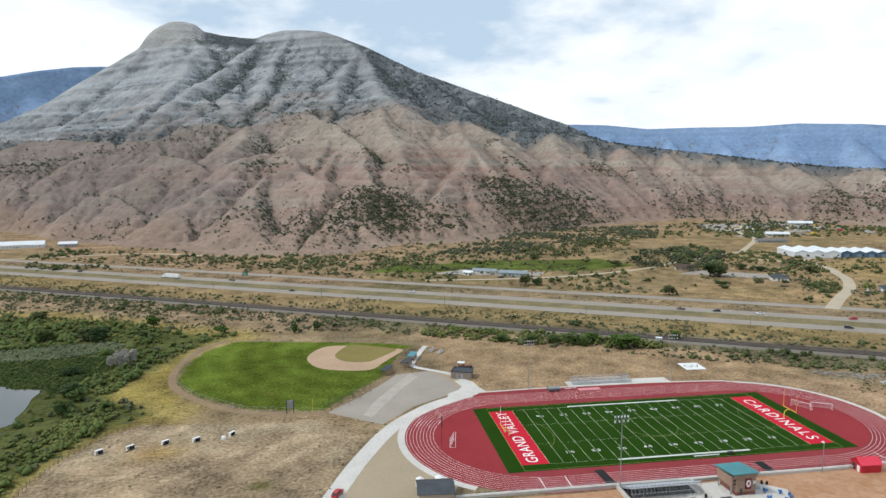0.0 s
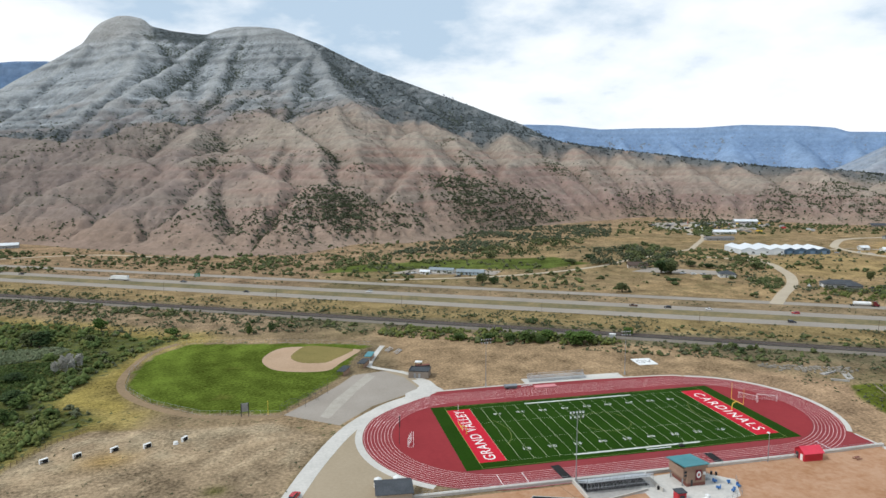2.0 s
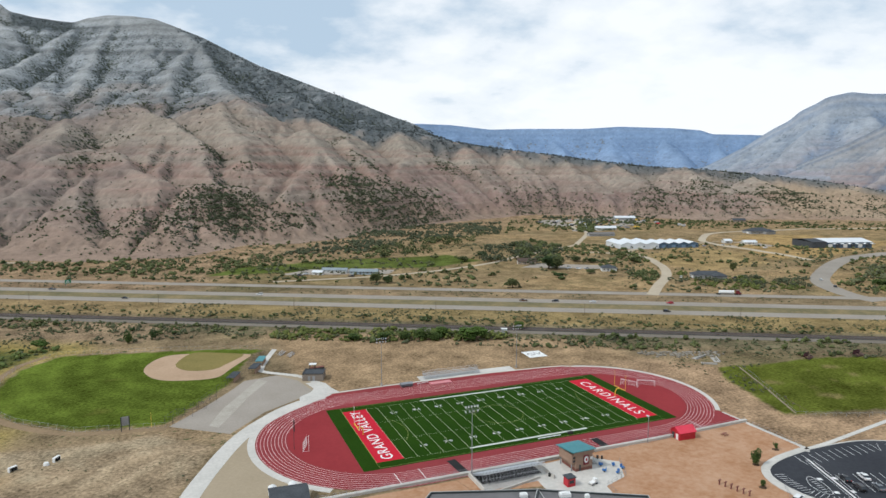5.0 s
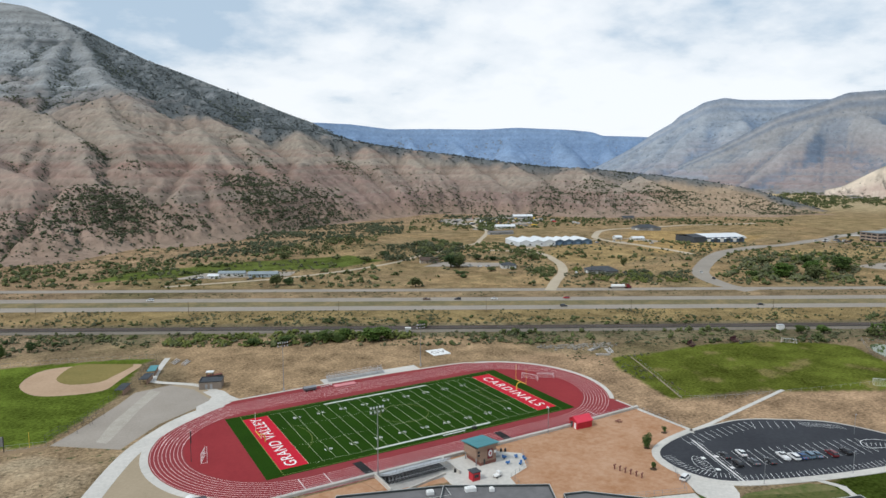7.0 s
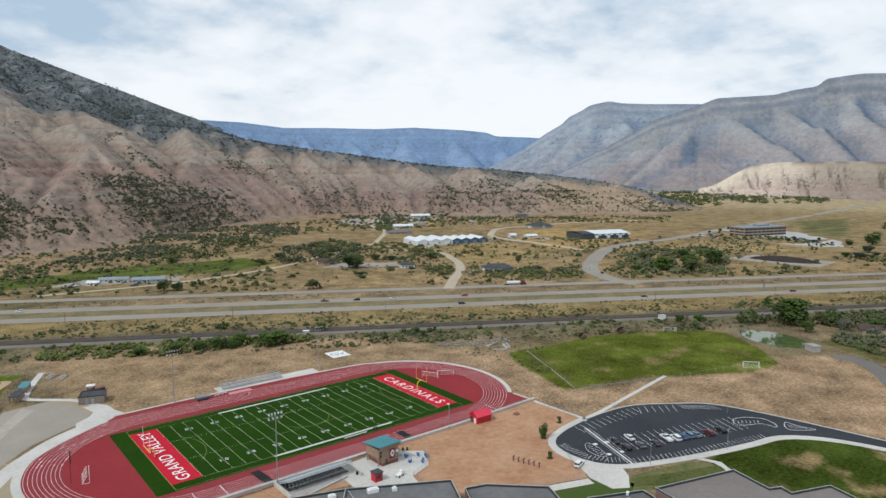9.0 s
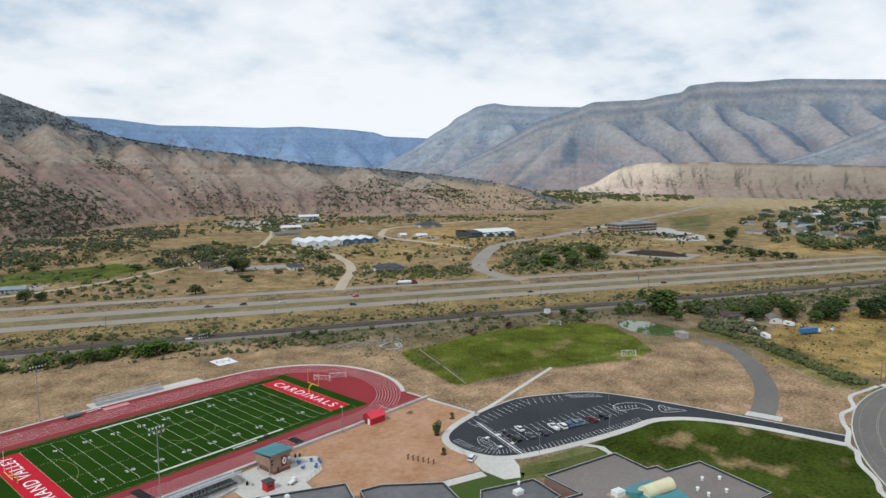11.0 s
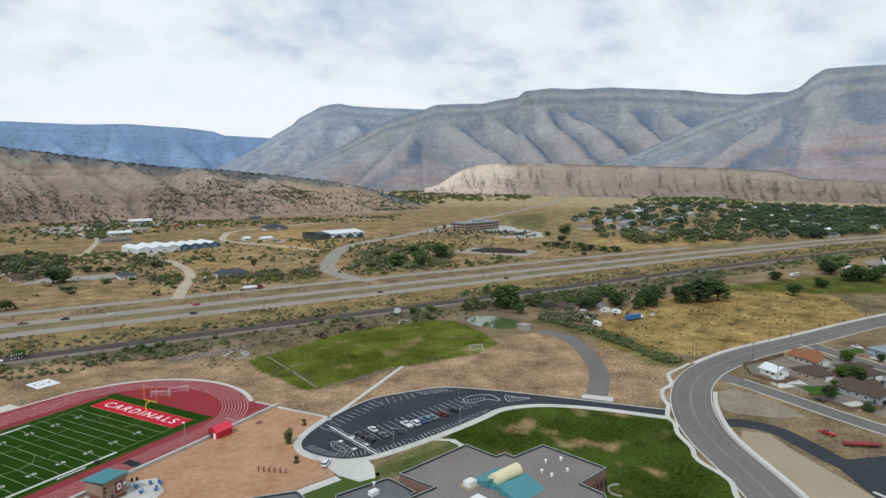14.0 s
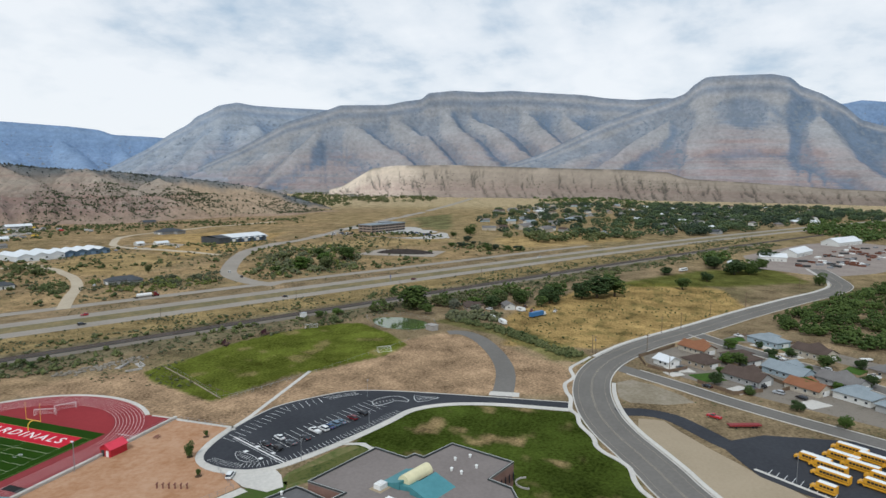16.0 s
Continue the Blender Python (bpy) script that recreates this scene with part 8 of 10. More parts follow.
for k, (x, y) in enumerate(((9.6, -51.4), (13.2, -52.8), (8.2, -55.2), (11.4, -57.6), (14.6, -55.5))):
    toy = thing("play_seat", "blue plastic spring seat on the clay", "playground toy", x, y, 0, k * 70, "spring seats")
    part("spring", Shape().tube((0, 0, 0), (0, 0, 0.5), 0.22, 0.18, 8), DARK_STEEL, toy)
    part("seat", Shape().box(0, 0, 0.5, 1.3, 0.7, 0.45).box(-0.5, 0, 0.95, 0.25, 0.7, 0.5), BLUE_PLASTIC, toy)
    part("handle", Shape().tube((0.3, -0.4, 1.1), (0.3, 0.4, 1.1), 0.05), STEEL, toy)
for k in range(6):
    post = thing("rubber_bollard", "dark red leaning play post in a row", "playground post", 34.8 + 0.55 * k, -74.6 - 1.7 * k, 0, 0, "row of play posts")
    part("post", Shape().tube((0, 0, -0.2), (0.25, 0.15, 1.3), 0.24, 0.2, 8), BRICK_RED, post)
    part("cap", Shape().box(0.25, 0.15, 1.25, 1.3, 0.4, 0.2, 20), BRICK_RED, post)
tbl = thing("picnic_table", "dark red picnic table on the clay", "picnic table", 64, -47.4, 0, 10)
part("tabletop", Shape().box(0, 0, 0.72, 2.2, 0.8, 0.07), BRICK_RED, tbl)
for s in (-1, 1):
    part("bench", Shape().box(0, s * 0.85, 0.42, 2.2, 0.3, 0.06), BRICK_RED, tbl)
    part("leg", Shape().tube((s * 0.8, -0.9, 0), (s * 0.8, 0.2, 0.72), 0.06).tube((s * 0.8, 0.9, 0), (s * 0.8, -0.2, 0.72), 0.06), BRICK_RED, tbl)

# ball field fittings
for x, y, turn, roofm, lab in ((-76, 100, 72, TEAL_METAL, "dugout with a teal metal roof"), (-80, 89, 66, GREY_ROOFING, "open dugout with a dark roof"), (-90, 79, 66, GREY_ROOFING, "small dark open shelter")):
    d = thing("dugout", lab, "dugout", x, y, 0, turn, "dugouts")
    part("back_wall", Shape().box(0, -1.4, 0, 8.0, 0.2, 2.2), BRICK_TAN, d)
    for s in (-3.9, 0, 3.9):
        part("post", Shape().box(s, 1.3, 0, 0.15, 0.15, 2.4), DARK_STEEL, d)
    part("roof", Shape().box(0, 0, 2.4, 8.8, 3.6, 0.18), roofm, d)
    part("bench", Shape().box(0, -0.9, 0.4, 7.2, 0.4, 0.08), WOOD, d)
for k, (x, y) in enumerate(((-118, 41), (-111, 46), (-106, 53))):
    pen = thing("batting_cage", "dark wire batting cage beside the gravel", "batting cage", x + 4, y - 2, 0, 58, "batting cages")
    for a in (-4, 4):
        for b_ in (-1.6, 1.6):
            part("post", Shape().tube((a, b_, 0), (a, b_, 2.8), 0.06), DARK_STEEL, pen)
    for b_ in (-1.6, 1.6):
        part("rail", Shape().tube((-4, b_, 2.8), (4, b_, 2.8), 0.05).tube((-4, b_, 1.4), (4, b_, 1.4), 0.03), DARK_STEEL, pen)
    part("net_frame", Shape().tube((-4, -1.6, 2.8), (-4, 1.6, 2.8), 0.05).tube((4, -1.6, 2.8), (4, 1.6, 2.8), 0.05).tube((0, -1.6, 2.8), (0, 1.6, 2.8), 0.05), DARK_STEEL, pen)
sb = thing("scoreboard", "grey scoreboard panel between two dark posts", "scoreboard", -130.2, 34.6, 0, 10)
for s in (-1.3, 1.3):
    part("post", Shape().box(s, 0, -0.3, 0.3, 0.3, 5.6), DARK_STEEL, sb)
part("panel", Shape().box(0, 0, 2.0, 2.3, 0.25, 3.2), STEEL, sb)
fp = thing("foul_pole", "slim yellow foul pole at the outfield fence", "foul pole", -121.8, 34.8)
part("pole", Shape().tube((0, 0, 0), (0, 0, 5.5), 0.07, 0.07, 6), YELLOW_PAINT, fp)
for k, (x, y, a) in enumerate(((-189.8, 7.6, 40), (-180.7, 9.7, 42), (-170.2, 12.2, 45), (-160.2, 13.0, 42), (-148.9, 16.1, 60))):
    sh = thing("shelter", "small white plastic shelter with a dark open side", "shelter", x, y, 0, a, "white shelters")
    sh.scale = (0.8, 0.9, 1.0)
    part("shell", Shape().box(0, 0.4, 0, 3.2, 0.15, 1.3).box(0, 0, 1.3, 3.2, 1.0, 0.15).box(-1.55, 0, 0, 0.1, 1.0, 1.3).box(1.55, 0, 0, 0.1, 1.0, 1.3), WHITE_PAINT, sh)
    # black block added for the shade inside the open shell
    part("lining", Shape().box(0.6, -0.1, 0.1, 1.7, 0.7, 1.1), BLACK_RUBBER, sh)
tk = thing("water_tank", "small round white tank on the bare lot", "tank", -151.4, 14.0)
part("tank_body", Shape().tube((0, 0, 0), (0, 0, 0.8), 0.9, 0.7, 12), WHITE_PAINT, tk)

BLOCK = mat("weathered_tan_block", (0.24, 0.20, 0.165), (0.18, 0.15, 0.125), 0.9, 1.0, 0.1, bump=0.2)
kiosk = thing("kiosk", "weathered tan block building with a dark flat roof", "kiosk", -56.8, 68.5, 0, -20)
part("wall", Shape().box(0, 0, 0, 9.0, 7.4, 3.0), BLOCK, kiosk)
part("roof", Shape().box(0, 0, 3.0, 8.4, 6.8, 0.12), GREY_ROOFING, kiosk)
part("parapet", Shape().box(0, 3.6, 3.0, 9.2, 0.3, 0.4).box(0, -3.6, 3.0, 9.2, 0.3, 0.4).box(-4.45, 0, 3.0, 0.3, 6.9, 0.4).box(4.45, 0, 3.0, 0.3, 6.9, 0.4), DARK_STEEL, kiosk)
part("door", Shape().box(-1.6, -3.74, 0.1, 1.0, 0.08, 2.1), STEEL, kiosk)
part("door", Shape().box(0.4, -3.74, 0.1, 1.0, 0.08, 2.1), STEEL, kiosk)
booth = thing("announcer_booth", "small dark booth with a white roof behind the block building", "booth", -56.0, 75.5, 0, -20)
part("post", Shape().box(-1.2, -1.0, 0, 0.2, 0.2, 4.4).box(1.2, -1.0, 0, 0.2, 0.2, 4.4).box(-1.2, 1.0, 0, 0.2, 0.2, 4.4).box(1.2, 1.0, 0, 0.2, 0.2, 4.4), DARK_STEEL, booth)
part("wall", Shape().box(0, 0, 1.6, 2.6, 2.2, 1.4), BRICK_RED, booth)
part("roof", Shape().box(0, 0, 4.4, 3.2, 2.8, 0.2), WHITE_PAINT, booth)
bin_ = thing("skip_bin", "dark steel skip behind the block building", "skip", -52.0, 79.5, 0, 10)
part("body", Shape().box(0, 0, 0, 3.6, 2.0, 1.6), DARK_STEEL, bin_)
part("lid", Shape().box(0, 0, 1.6, 3.7, 2.1, 0.12), BRICK_RED, bin_)
for k, (x, y) in enumerate(((-64, 112), (-60, 108))):
    s = thing("bleacher", "small grey bleacher behind the backstop", "bleacher", x, y, 0, 60, "small bleachers")
    for j in range(3):
        part("seat_plank", Shape().box(0, 0.7 * j, 0.4 + 0.35 * j, 7.5, 0.35, 0.07), ALU, s)
    for a in (-3, 0, 3):
        part("frame", Shape().tube((a, -0.1, 0), (a, 1.6, 1.1), 0.05).tube((a, 1.6, 0), (a, 1.6, 1.1), 0.05), STEEL, s)
hut = thing("shed", "beige equipment shed with a charcoal shingle roof", "shed", -84.6, -38.4, 0, -4)
part("wall", Shape().box(0, 0, 0, 9.8, 8.4, 3.0), mat("beige_siding", (0.45, 0.37, 0.29), (0.37, 0.30, 0.23), 0.8), hut)
part("roof", Shape().gable(0, 0, 3.0, 9.8, 8.4, 1.2, 0, 0.5, 0.15), GREY_ROOFING, hut)
part("gable_wall", Shape().solid([(-4.85, -4.15, 3.0), (-4.85, 4.15, 3.0), (-4.85, 0, 4.1), (4.85, -4.15, 3.0), (4.85, 4.15, 3.0), (4.85, 0, 4.1)], [(0, 2, 1), (3, 4, 5), (0, 3, 5, 2), (1, 2, 5, 4), (0, 1, 4, 3)]), bpy.data.materials["beige_siding"], hut)
for x in (-88.2, -82.5):
    tk = thing("water_tank", "white plastic tank behind the shed", "tank", x, -31.6, 0, 0, "white tanks")
    part("tank_body", Shape().tube((0, 0, 0), (0, 0, 2.4), 1.2, 1.2, 14), WHITE_PAINT, tk)
    part("dome", Shape().tube((0, 0, 2.4), (0, 0, 2.9), 1.2, 0.4, 14), WHITE_PAINT, tk)

# ---- school ----
ROOF_GRAVEL = mat("grey_ballast_roofing", (0.235, 0.205, 0.19), (0.185, 0.16, 0.148), 0.95, 0.9, 0.06, bump=0.15)
ROOF_DARK = mat("dark_membrane_roofing", (0.17, 0.165, 0.165), (0.12, 0.118, 0.118), 0.9, 0.5, 0.08)
COPING = mat("dark_metal_coping", (0.045, 0.055, 0.055), (0.03, 0.036, 0.036), 0.5)
COPING_PALE = mat("pale_metal_coping", (0.50, 0.50, 0.47), (0.40, 0.40, 0.38), 0.5)
CREAM = mat("cream_barrel_roofing", (0.72, 0.66, 0.42), (0.62, 0.57, 0.36), 0.5, 1.0, 0.2)
BRICK_SCHOOL = mat("brown_school_brick", (0.255, 0.155, 0.125), (0.185, 0.108, 0.088), 0.9, 2.2, 0.25, bump=0.4)


def flat_block(owner, poly, h, roofing, name="wing"):
    wing = part(name, Shape().prism(poly, -0.3, h - 0.35), BRICK_SCHOOL, owner, "brown brick walls")
    part("roof", Shape().prism(poly, h - 0.35, h - 0.05), roofing, wing)
    closed = poly if sum(a[0] * b[1] - b[0] * a[1] for a, b in zip(poly, [*poly[1:], poly[0]])) > 0 else poly[::-1]
    part("coping", Shape().strip(offset_line(closed, 0.22, True), 0.42, h - 0.34, h + 0.42, True), COPING, wing)
    part("cap_strip", Shape().strip(offset_line(closed, 0.05, True), 0.16, h + 0.42, h + 0.5, True), COPING_PALE, wing)
    return wing


school = thing("school", "brown brick school with flat gravel roofs", "school building")
MAIN = [(41.2, -121.6), (68.2, -129.4), (64.9, -141), (68.2, -142.6), (67.1, -145.9), (79.5, -150.7), (72.9, -172.2), (60, -168.4), (57.2, -175.6), (30, -190), (4, -170), (22, -128), (38.8, -134.2)]
flat_block(school, MAIN, 7.0, ROOF_GRAVEL)
LOW = [(25.8, -111), (41.0, -118.0), (40.4, -120.8), (37.6, -129.0), (22, -127.6), (16, -118)]
flat_block(school, LOW, 5.0, ROOF_DARK)
flat_block(school, [(-49.5, -56.8), (-21.6, -66.3), (-22.8, -72), (-56, -64)], 5.0, ROOF_DARK)
flat_block(school, [(-22.2, -66.8), (3.6, -81.0), (-2, -92), (-40, -80), (-26.4, -72.4)], 5.4, ROOF_DARK)
flat_block(school, [(3.9, -86.4), (10, -88.4), (22.6, -100.4), (15, -117), (-6, -105)], 5.0, ROOF_DARK)
# barrel clerestory and teal slopes
part("clerestory", Shape().prism([(46, -147), (50, -148), (51, -155), (46, -154)], 6.9, 8.2), TEAL_METAL, school)
barrel = Shape()
prof = [(2.0 * math.cos(radians(a)), 2.4 * math.sin(radians(a))) for a in range(0, 181, 15)]
vs, n = [], len(prof)
for sx in (-5.2, 5.2):
    vs += [(sx, y, z) for y, z in prof]
barrel.solid(vs, [(i, i + 1, n + i + 1, n + i) for i in range(n - 1)] + [tuple(range(n - 1, -1, -1)), tuple(range(n, 2 * n))])
part("barrel_roof", barrel, CREAM, school, "cream half-barrel roof", at=pose(52.6, -149.2, 8.0, 0, 0, -18))
for s, lab in ((-1, "teal metal slope"), (1, "dark teal metal slope")):
    sl = Shape().solid([(-5.6, s * 1.9, 9.2), (5.6, s * 1.9, 9.2), (5.6, s * 9.0, 6.96), (-5.6, s * 9.0, 6.96), (-5.6, s * 1.9, 7.0), (5.6, s * 1.9, 7.0)], [(0, 1, 2, 3), (0, 3, 4), (1, 5, 2), (0, 4, 5, 1), (4, 3, 2, 5)])
    part("slope", sl, TEAL_METAL, school, lab, at=pose(50.4, -150.6, 0.0, 0, 0, -18))
for x, y, z, sx, sy, h in ((45.3, -141.8, 7.0, 3.0, 2.4, 1.4), (36.5, -148.0, 7.0, 4.5, 3.4, 1.6), (31.5, -119.5, 5.0, 2.6, 1.8, 1.2), (-27, -67.9, 5.0, 2.0, 1.4, 0.9), (-17, -72.5, 5.4, 3.0, 1.6, 1.0), (-12, -75.5, 5.4, 1.2, 1.2, 0.9)):
    part("air_unit", Shape().box(x, y, z, sx, sy, h, -16).box(x, y, z + h, sx * 0.6, sy * 0.6, 0.25, -16), WHITE_PAINT, school, "pale boxed rooftop air unit")
part("unit_pad", Shape().box(45.3, -141.8, 6.96, 5.0, 4.2, 0.06, -16), BEIGE, school)
for x, y in ((68.6, -155.4), (61.8, -156.6), (60.8, -159.9), (66.0, -162.8), (72.2, -158.9), (36, -116.5)):
    z = 5.0 if x < 40 else 7.0
    part("roof_vent", Shape().tube((x, y, z - 0.1), (x, y, z + 0.8), 0.35, 0.35, 10).tube((x, y, z + 0.8), (x, y, z + 1.1), 0.55, 0.2, 10), WHITE_PAINT, school)
for k in range(7):
    t = k / 6
    part("window", Shape().box(72.2 - 12 * t, -172.35 + 4.0 * t, 2.2, 1.1, 0.3, 2.2, -163), GLASS_DARK, school)
for k in range(8):
    t = k / 8
    part("window", Shape().box(79.5 - 6.6 * (t + 0.06), -150.7 - 21.5 * (t + 0.06), 2.0, 0.3, 1.4, 2.2, -17), GLASS_DARK, school)
planter = thing("planter", "curved concrete planter wall by the school corner", "planter", 75.5, -176)
part("kerb", Shape().strip(arc(0, 0, 3.6, 20, 200, 14), 0.3, 0, 0.5), OLD_CONCRETE, planter)
sheet("grass", Shape().prism([(44, -99), (52, -108), (38, -115), (24, -108), (8, -92)], -0.1, 0.03), mat("thin_green_lawn", (0.055, 0.095, 0.02), (0.075, 0.095, 0.03), 0.95, 0.8, 0.08, bump=0.2), "thin green lawn strip beside the path", "grass")
sheet("grass", Shape().prism([(51.5, -106), (56.5, -105), (78, -110.5), (82.5, -115), (79.8, -121), (68, -128.5), (41.5, -120.8), (54, -114), (48, -111)], -0.1, 0.03), mat("patchy_lawn", (0.075, 0.105, 0.028), (0.20, 0.17, 0.08), 0.95, 0.5, 0.12, bump=0.2), "patchy lawn beside the school", "grass")
sheet("pavement", Shape().strip([(82, -110), (84.5, -117), (80, -124)], 1.8, -0.1, 0.07), CONCRETE, "short pale footpath to the school", "pavement")
for x, y in ((66, -104), (96, -113.5), (128, -97)):
    lp = thing("light_pole", "slim grey parking lot light pole", "light pole", x, y, 0, 0, "parking lot lights")
    part("pole", Shape().tube((0, 0, 0), (0, 0, 7.0), 0.09, 0.06, 6), STEEL, lp)
    part("lamp", Shape().box(0.4, 0, 6.9, 1.0, 0.35, 0.15), STEEL, lp)

# ---- vehicles ----
CAR_PAINTS = {}
TYRE = BLACK_RUBBER


def paint(name, c):
    if name not in CAR_PAINTS:
        CAR_PAINTS[name] = mat(name + "_car_paint", c, tuple(0.9 * v for v in c), 0.25, 1.0, 0.2, spec=0.6)
    return CAR_PAINTS[name]


COLOURS = {"white": (0.75, 0.75, 0.74), "black": (0.018, 0.018, 0.02), "grey": (0.12, 0.13, 0.14), "silver": (0.42, 0.44, 0.46), "dark red": (0.14, 0.016, 0.02), "red": (0.42, 0.02, 0.025), "blue": (0.03, 0.08, 0.20), "slate blue": (0.13, 0.20, 0.27), "brown": (0.10, 0.05, 0.03)}


def loft(profile, width, top_in=0.0):
    """A body drawn as a side outline (x, z), as wide as given, drawn in towards its top."""
    zs = [p[1] for p in profile]
    lo, hi = min(zs), max(zs)
    s, n = Shape(), len(profile)
    w = lambda z: width / 2 - top_in * (z - lo) / max(hi - lo, 1e-6)
    vs = [(x, -w(z), z) for x, z in profile] + [(x, w(z), z) for x, z in profile]
    s.solid(vs, [tuple(range(n)), tuple(range(2 * n - 1, n - 1, -1))] + [(i, n + i, n + (i + 1) % n, (i + 1) % n) for i in range(n)])
    return s


WHEEL = Shape().tube((0, -0.11, 0), (0, 0.11, 0), 0.33, 0.33, 12).mesh("tyre")
RIM = Shape().tube((0, -0.12, 0), (0, 0.12, 0), 0.19, 0.19, 10).mesh("rim")
BODIES = {}


def car(x, y, turn, colour, style="saloon", label=None, group="parked cars"):
    """A parked car with lower body, glasshouse, roof, lights and wheels."""
    p = paint(colour, COLOURS[colour])
    if style not in BODIES:
        if style == "saloon":
            low = [(-2.25, 0.35), (2.2, 0.35), (2.3, 0.6), (2.15, 0.78), (1.1, 0.92), (-1.5, 0.95), (-2.2, 0.9), (-2.32, 0.65)]
            top = [(1.1, 0.90), (0.35, 1.40), (-0.9, 1.42), (-1.7, 0.94)]
            roof = [(0.38, 1.36), (0.33, 1.44), (-0.9, 1.46), (-1.0, 1.38)]
        elif style == "suv":
            low = [(-2.3, 0.4), (2.25, 0.4), (2.35, 0.75), (2.2, 1.0), (1.2, 1.08), (-2.3, 1.1), (-2.38, 0.7)]
            top = [(1.15, 1.06), (0.5, 1.68), (-2.0, 1.70), (-2.3, 1.08)]
            roof = [(0.52, 1.62), (0.48, 1.74), (-2.0, 1.76), (-2.05, 1.64)]
        else:
            low = [(-2.8, 0.45), (2.7, 0.45), (2.8, 0.8), (2.65, 1.05), (1.5, 1.12), (-0.3, 1.12), (-0.3, 1.14), (-2.8, 1.14)]
            top = [(1.4, 1.10), (0.8, 1.72), (-0.1, 1.74), (-0.35, 1.10)]
            roof = [(0.82, 1.66), (0.78, 1.78), (-0.12, 1.80), (-0.16, 1.68)]
        BODIES[style] = (loft(low, 1.82, 0.06), loft(top, 1.64, 0.2), loft(roof, 1.42, 0.04))
    low, top, roof = BODIES[style]
    ob = thing("car" if style != "pickup" else "pickup_truck", label or f"{colour} {'hatch SUV' if style == 'suv' else style} parked in a marked bay", "car", x, y, ground_at(x, y) + 0.06, turn, group)
    part("body", low, p, ob)
    part("glasshouse", top, GLASS_DARK, ob, "dark car windows")
    part("roof", roof, p, ob)
    wx = 1.45 if style != "pickup" else 1.75
    for sx in (-wx, wx):
        for sy in (-0.84, 0.84):
            w = part("tyre", WHEEL, TYRE, ob, at=pose(sx, sy, 0.33))
            part("rim", RIM, ALU, w)
    front = 2.2 if style != "pickup" else 2.68
    for sy in (-0.62, 0.62):
        part("headlight", Shape().box(front, sy, 0.68, 0.16, 0.34, 0.14), LAMP_GLASS, ob)
        part("tail_light", Shape().box(-front - 0.06, sy, 0.72, 0.1, 0.28, 0.16), RED_METAL, ob)
    return ob


bay = 66
for x, y, c, st in ((71.9, -86.4, "black", "saloon"), (70.3, -92.0, "black", "suv"), (78.2, -87.8, "white", "saloon"), (75.8, -94.0, "grey", "saloon"), (80.8, -96.2, "black", "saloon"), (87.6, -96.2, "white", "pickup"), (90.3, -98.2, "white", "suv"), (93.0, -99.1, "blue", "saloon"), (95.7, -99.8, "slate blue", "suv"), (98.3, -100.9, "slate blue", "saloon"), (103.2, -103.0, "dark red", "suv"), (108.8, -104.4, "black", "suv")):
    car(x, y, bay, c, st)
car(48.2, -90.2, 20, "white", "suv", "white service car parked at the forecourt gate", "")
car(-112.2, -33.4, 65, "red", "suv", "red car parked on the concrete walk", "")

# ---- houses, farms and works ----
STUCCO = {"cream": mat("cream_stucco", (0.50, 0.45, 0.37), (0.42, 0.38, 0.31), 0.85), "blue": mat("pale_blue_siding", (0.34, 0.42, 0.46), (0.28, 0.35, 0.39), 0.75), "grey": mat("grey_siding", (0.36, 0.36, 0.35), (0.29, 0.29, 0.28), 0.75), "tan": mat("tan_siding", (0.40, 0.33, 0.25), (0.33, 0.27, 0.20), 0.8), "white": mat("white_siding", (0.66, 0.66, 0.63), (0.56, 0.56, 0.53), 0.7)}
ROOFS = {"brown": mat("brown_shingle", (0.105, 0.078, 0.065), (0.075, 0.055, 0.046), 0.9, 2.0, 0.2, bump=0.3), "rust": mat("rust_shingle", (0.27, 0.125, 0.07), (0.21, 0.095, 0.052), 0.9, 2.0, 0.2, bump=0.3), "grey": mat("grey_shingle", (0.20, 0.19, 0.18), (0.15, 0.14, 0.135), 0.9, 2.0, 0.2, bump=0.3), "blue grey": mat("blue_grey_shingle", (0.27, 0.31, 0.33), (0.21, 0.245, 0.265), 0.9, 2.0, 0.2, bump=0.3), "charcoal": GREY_ROOFING, "white metal": mat("white_metal_roof", (0.68, 0.70, 0.71), (0.58, 0.60, 0.61), 0.45)}
BLUE_WALL = mat("blue_steel_cladding", (0.075, 0.125, 0.185), (0.055, 0.095, 0.145), 0.6, 1.0, 0.1)


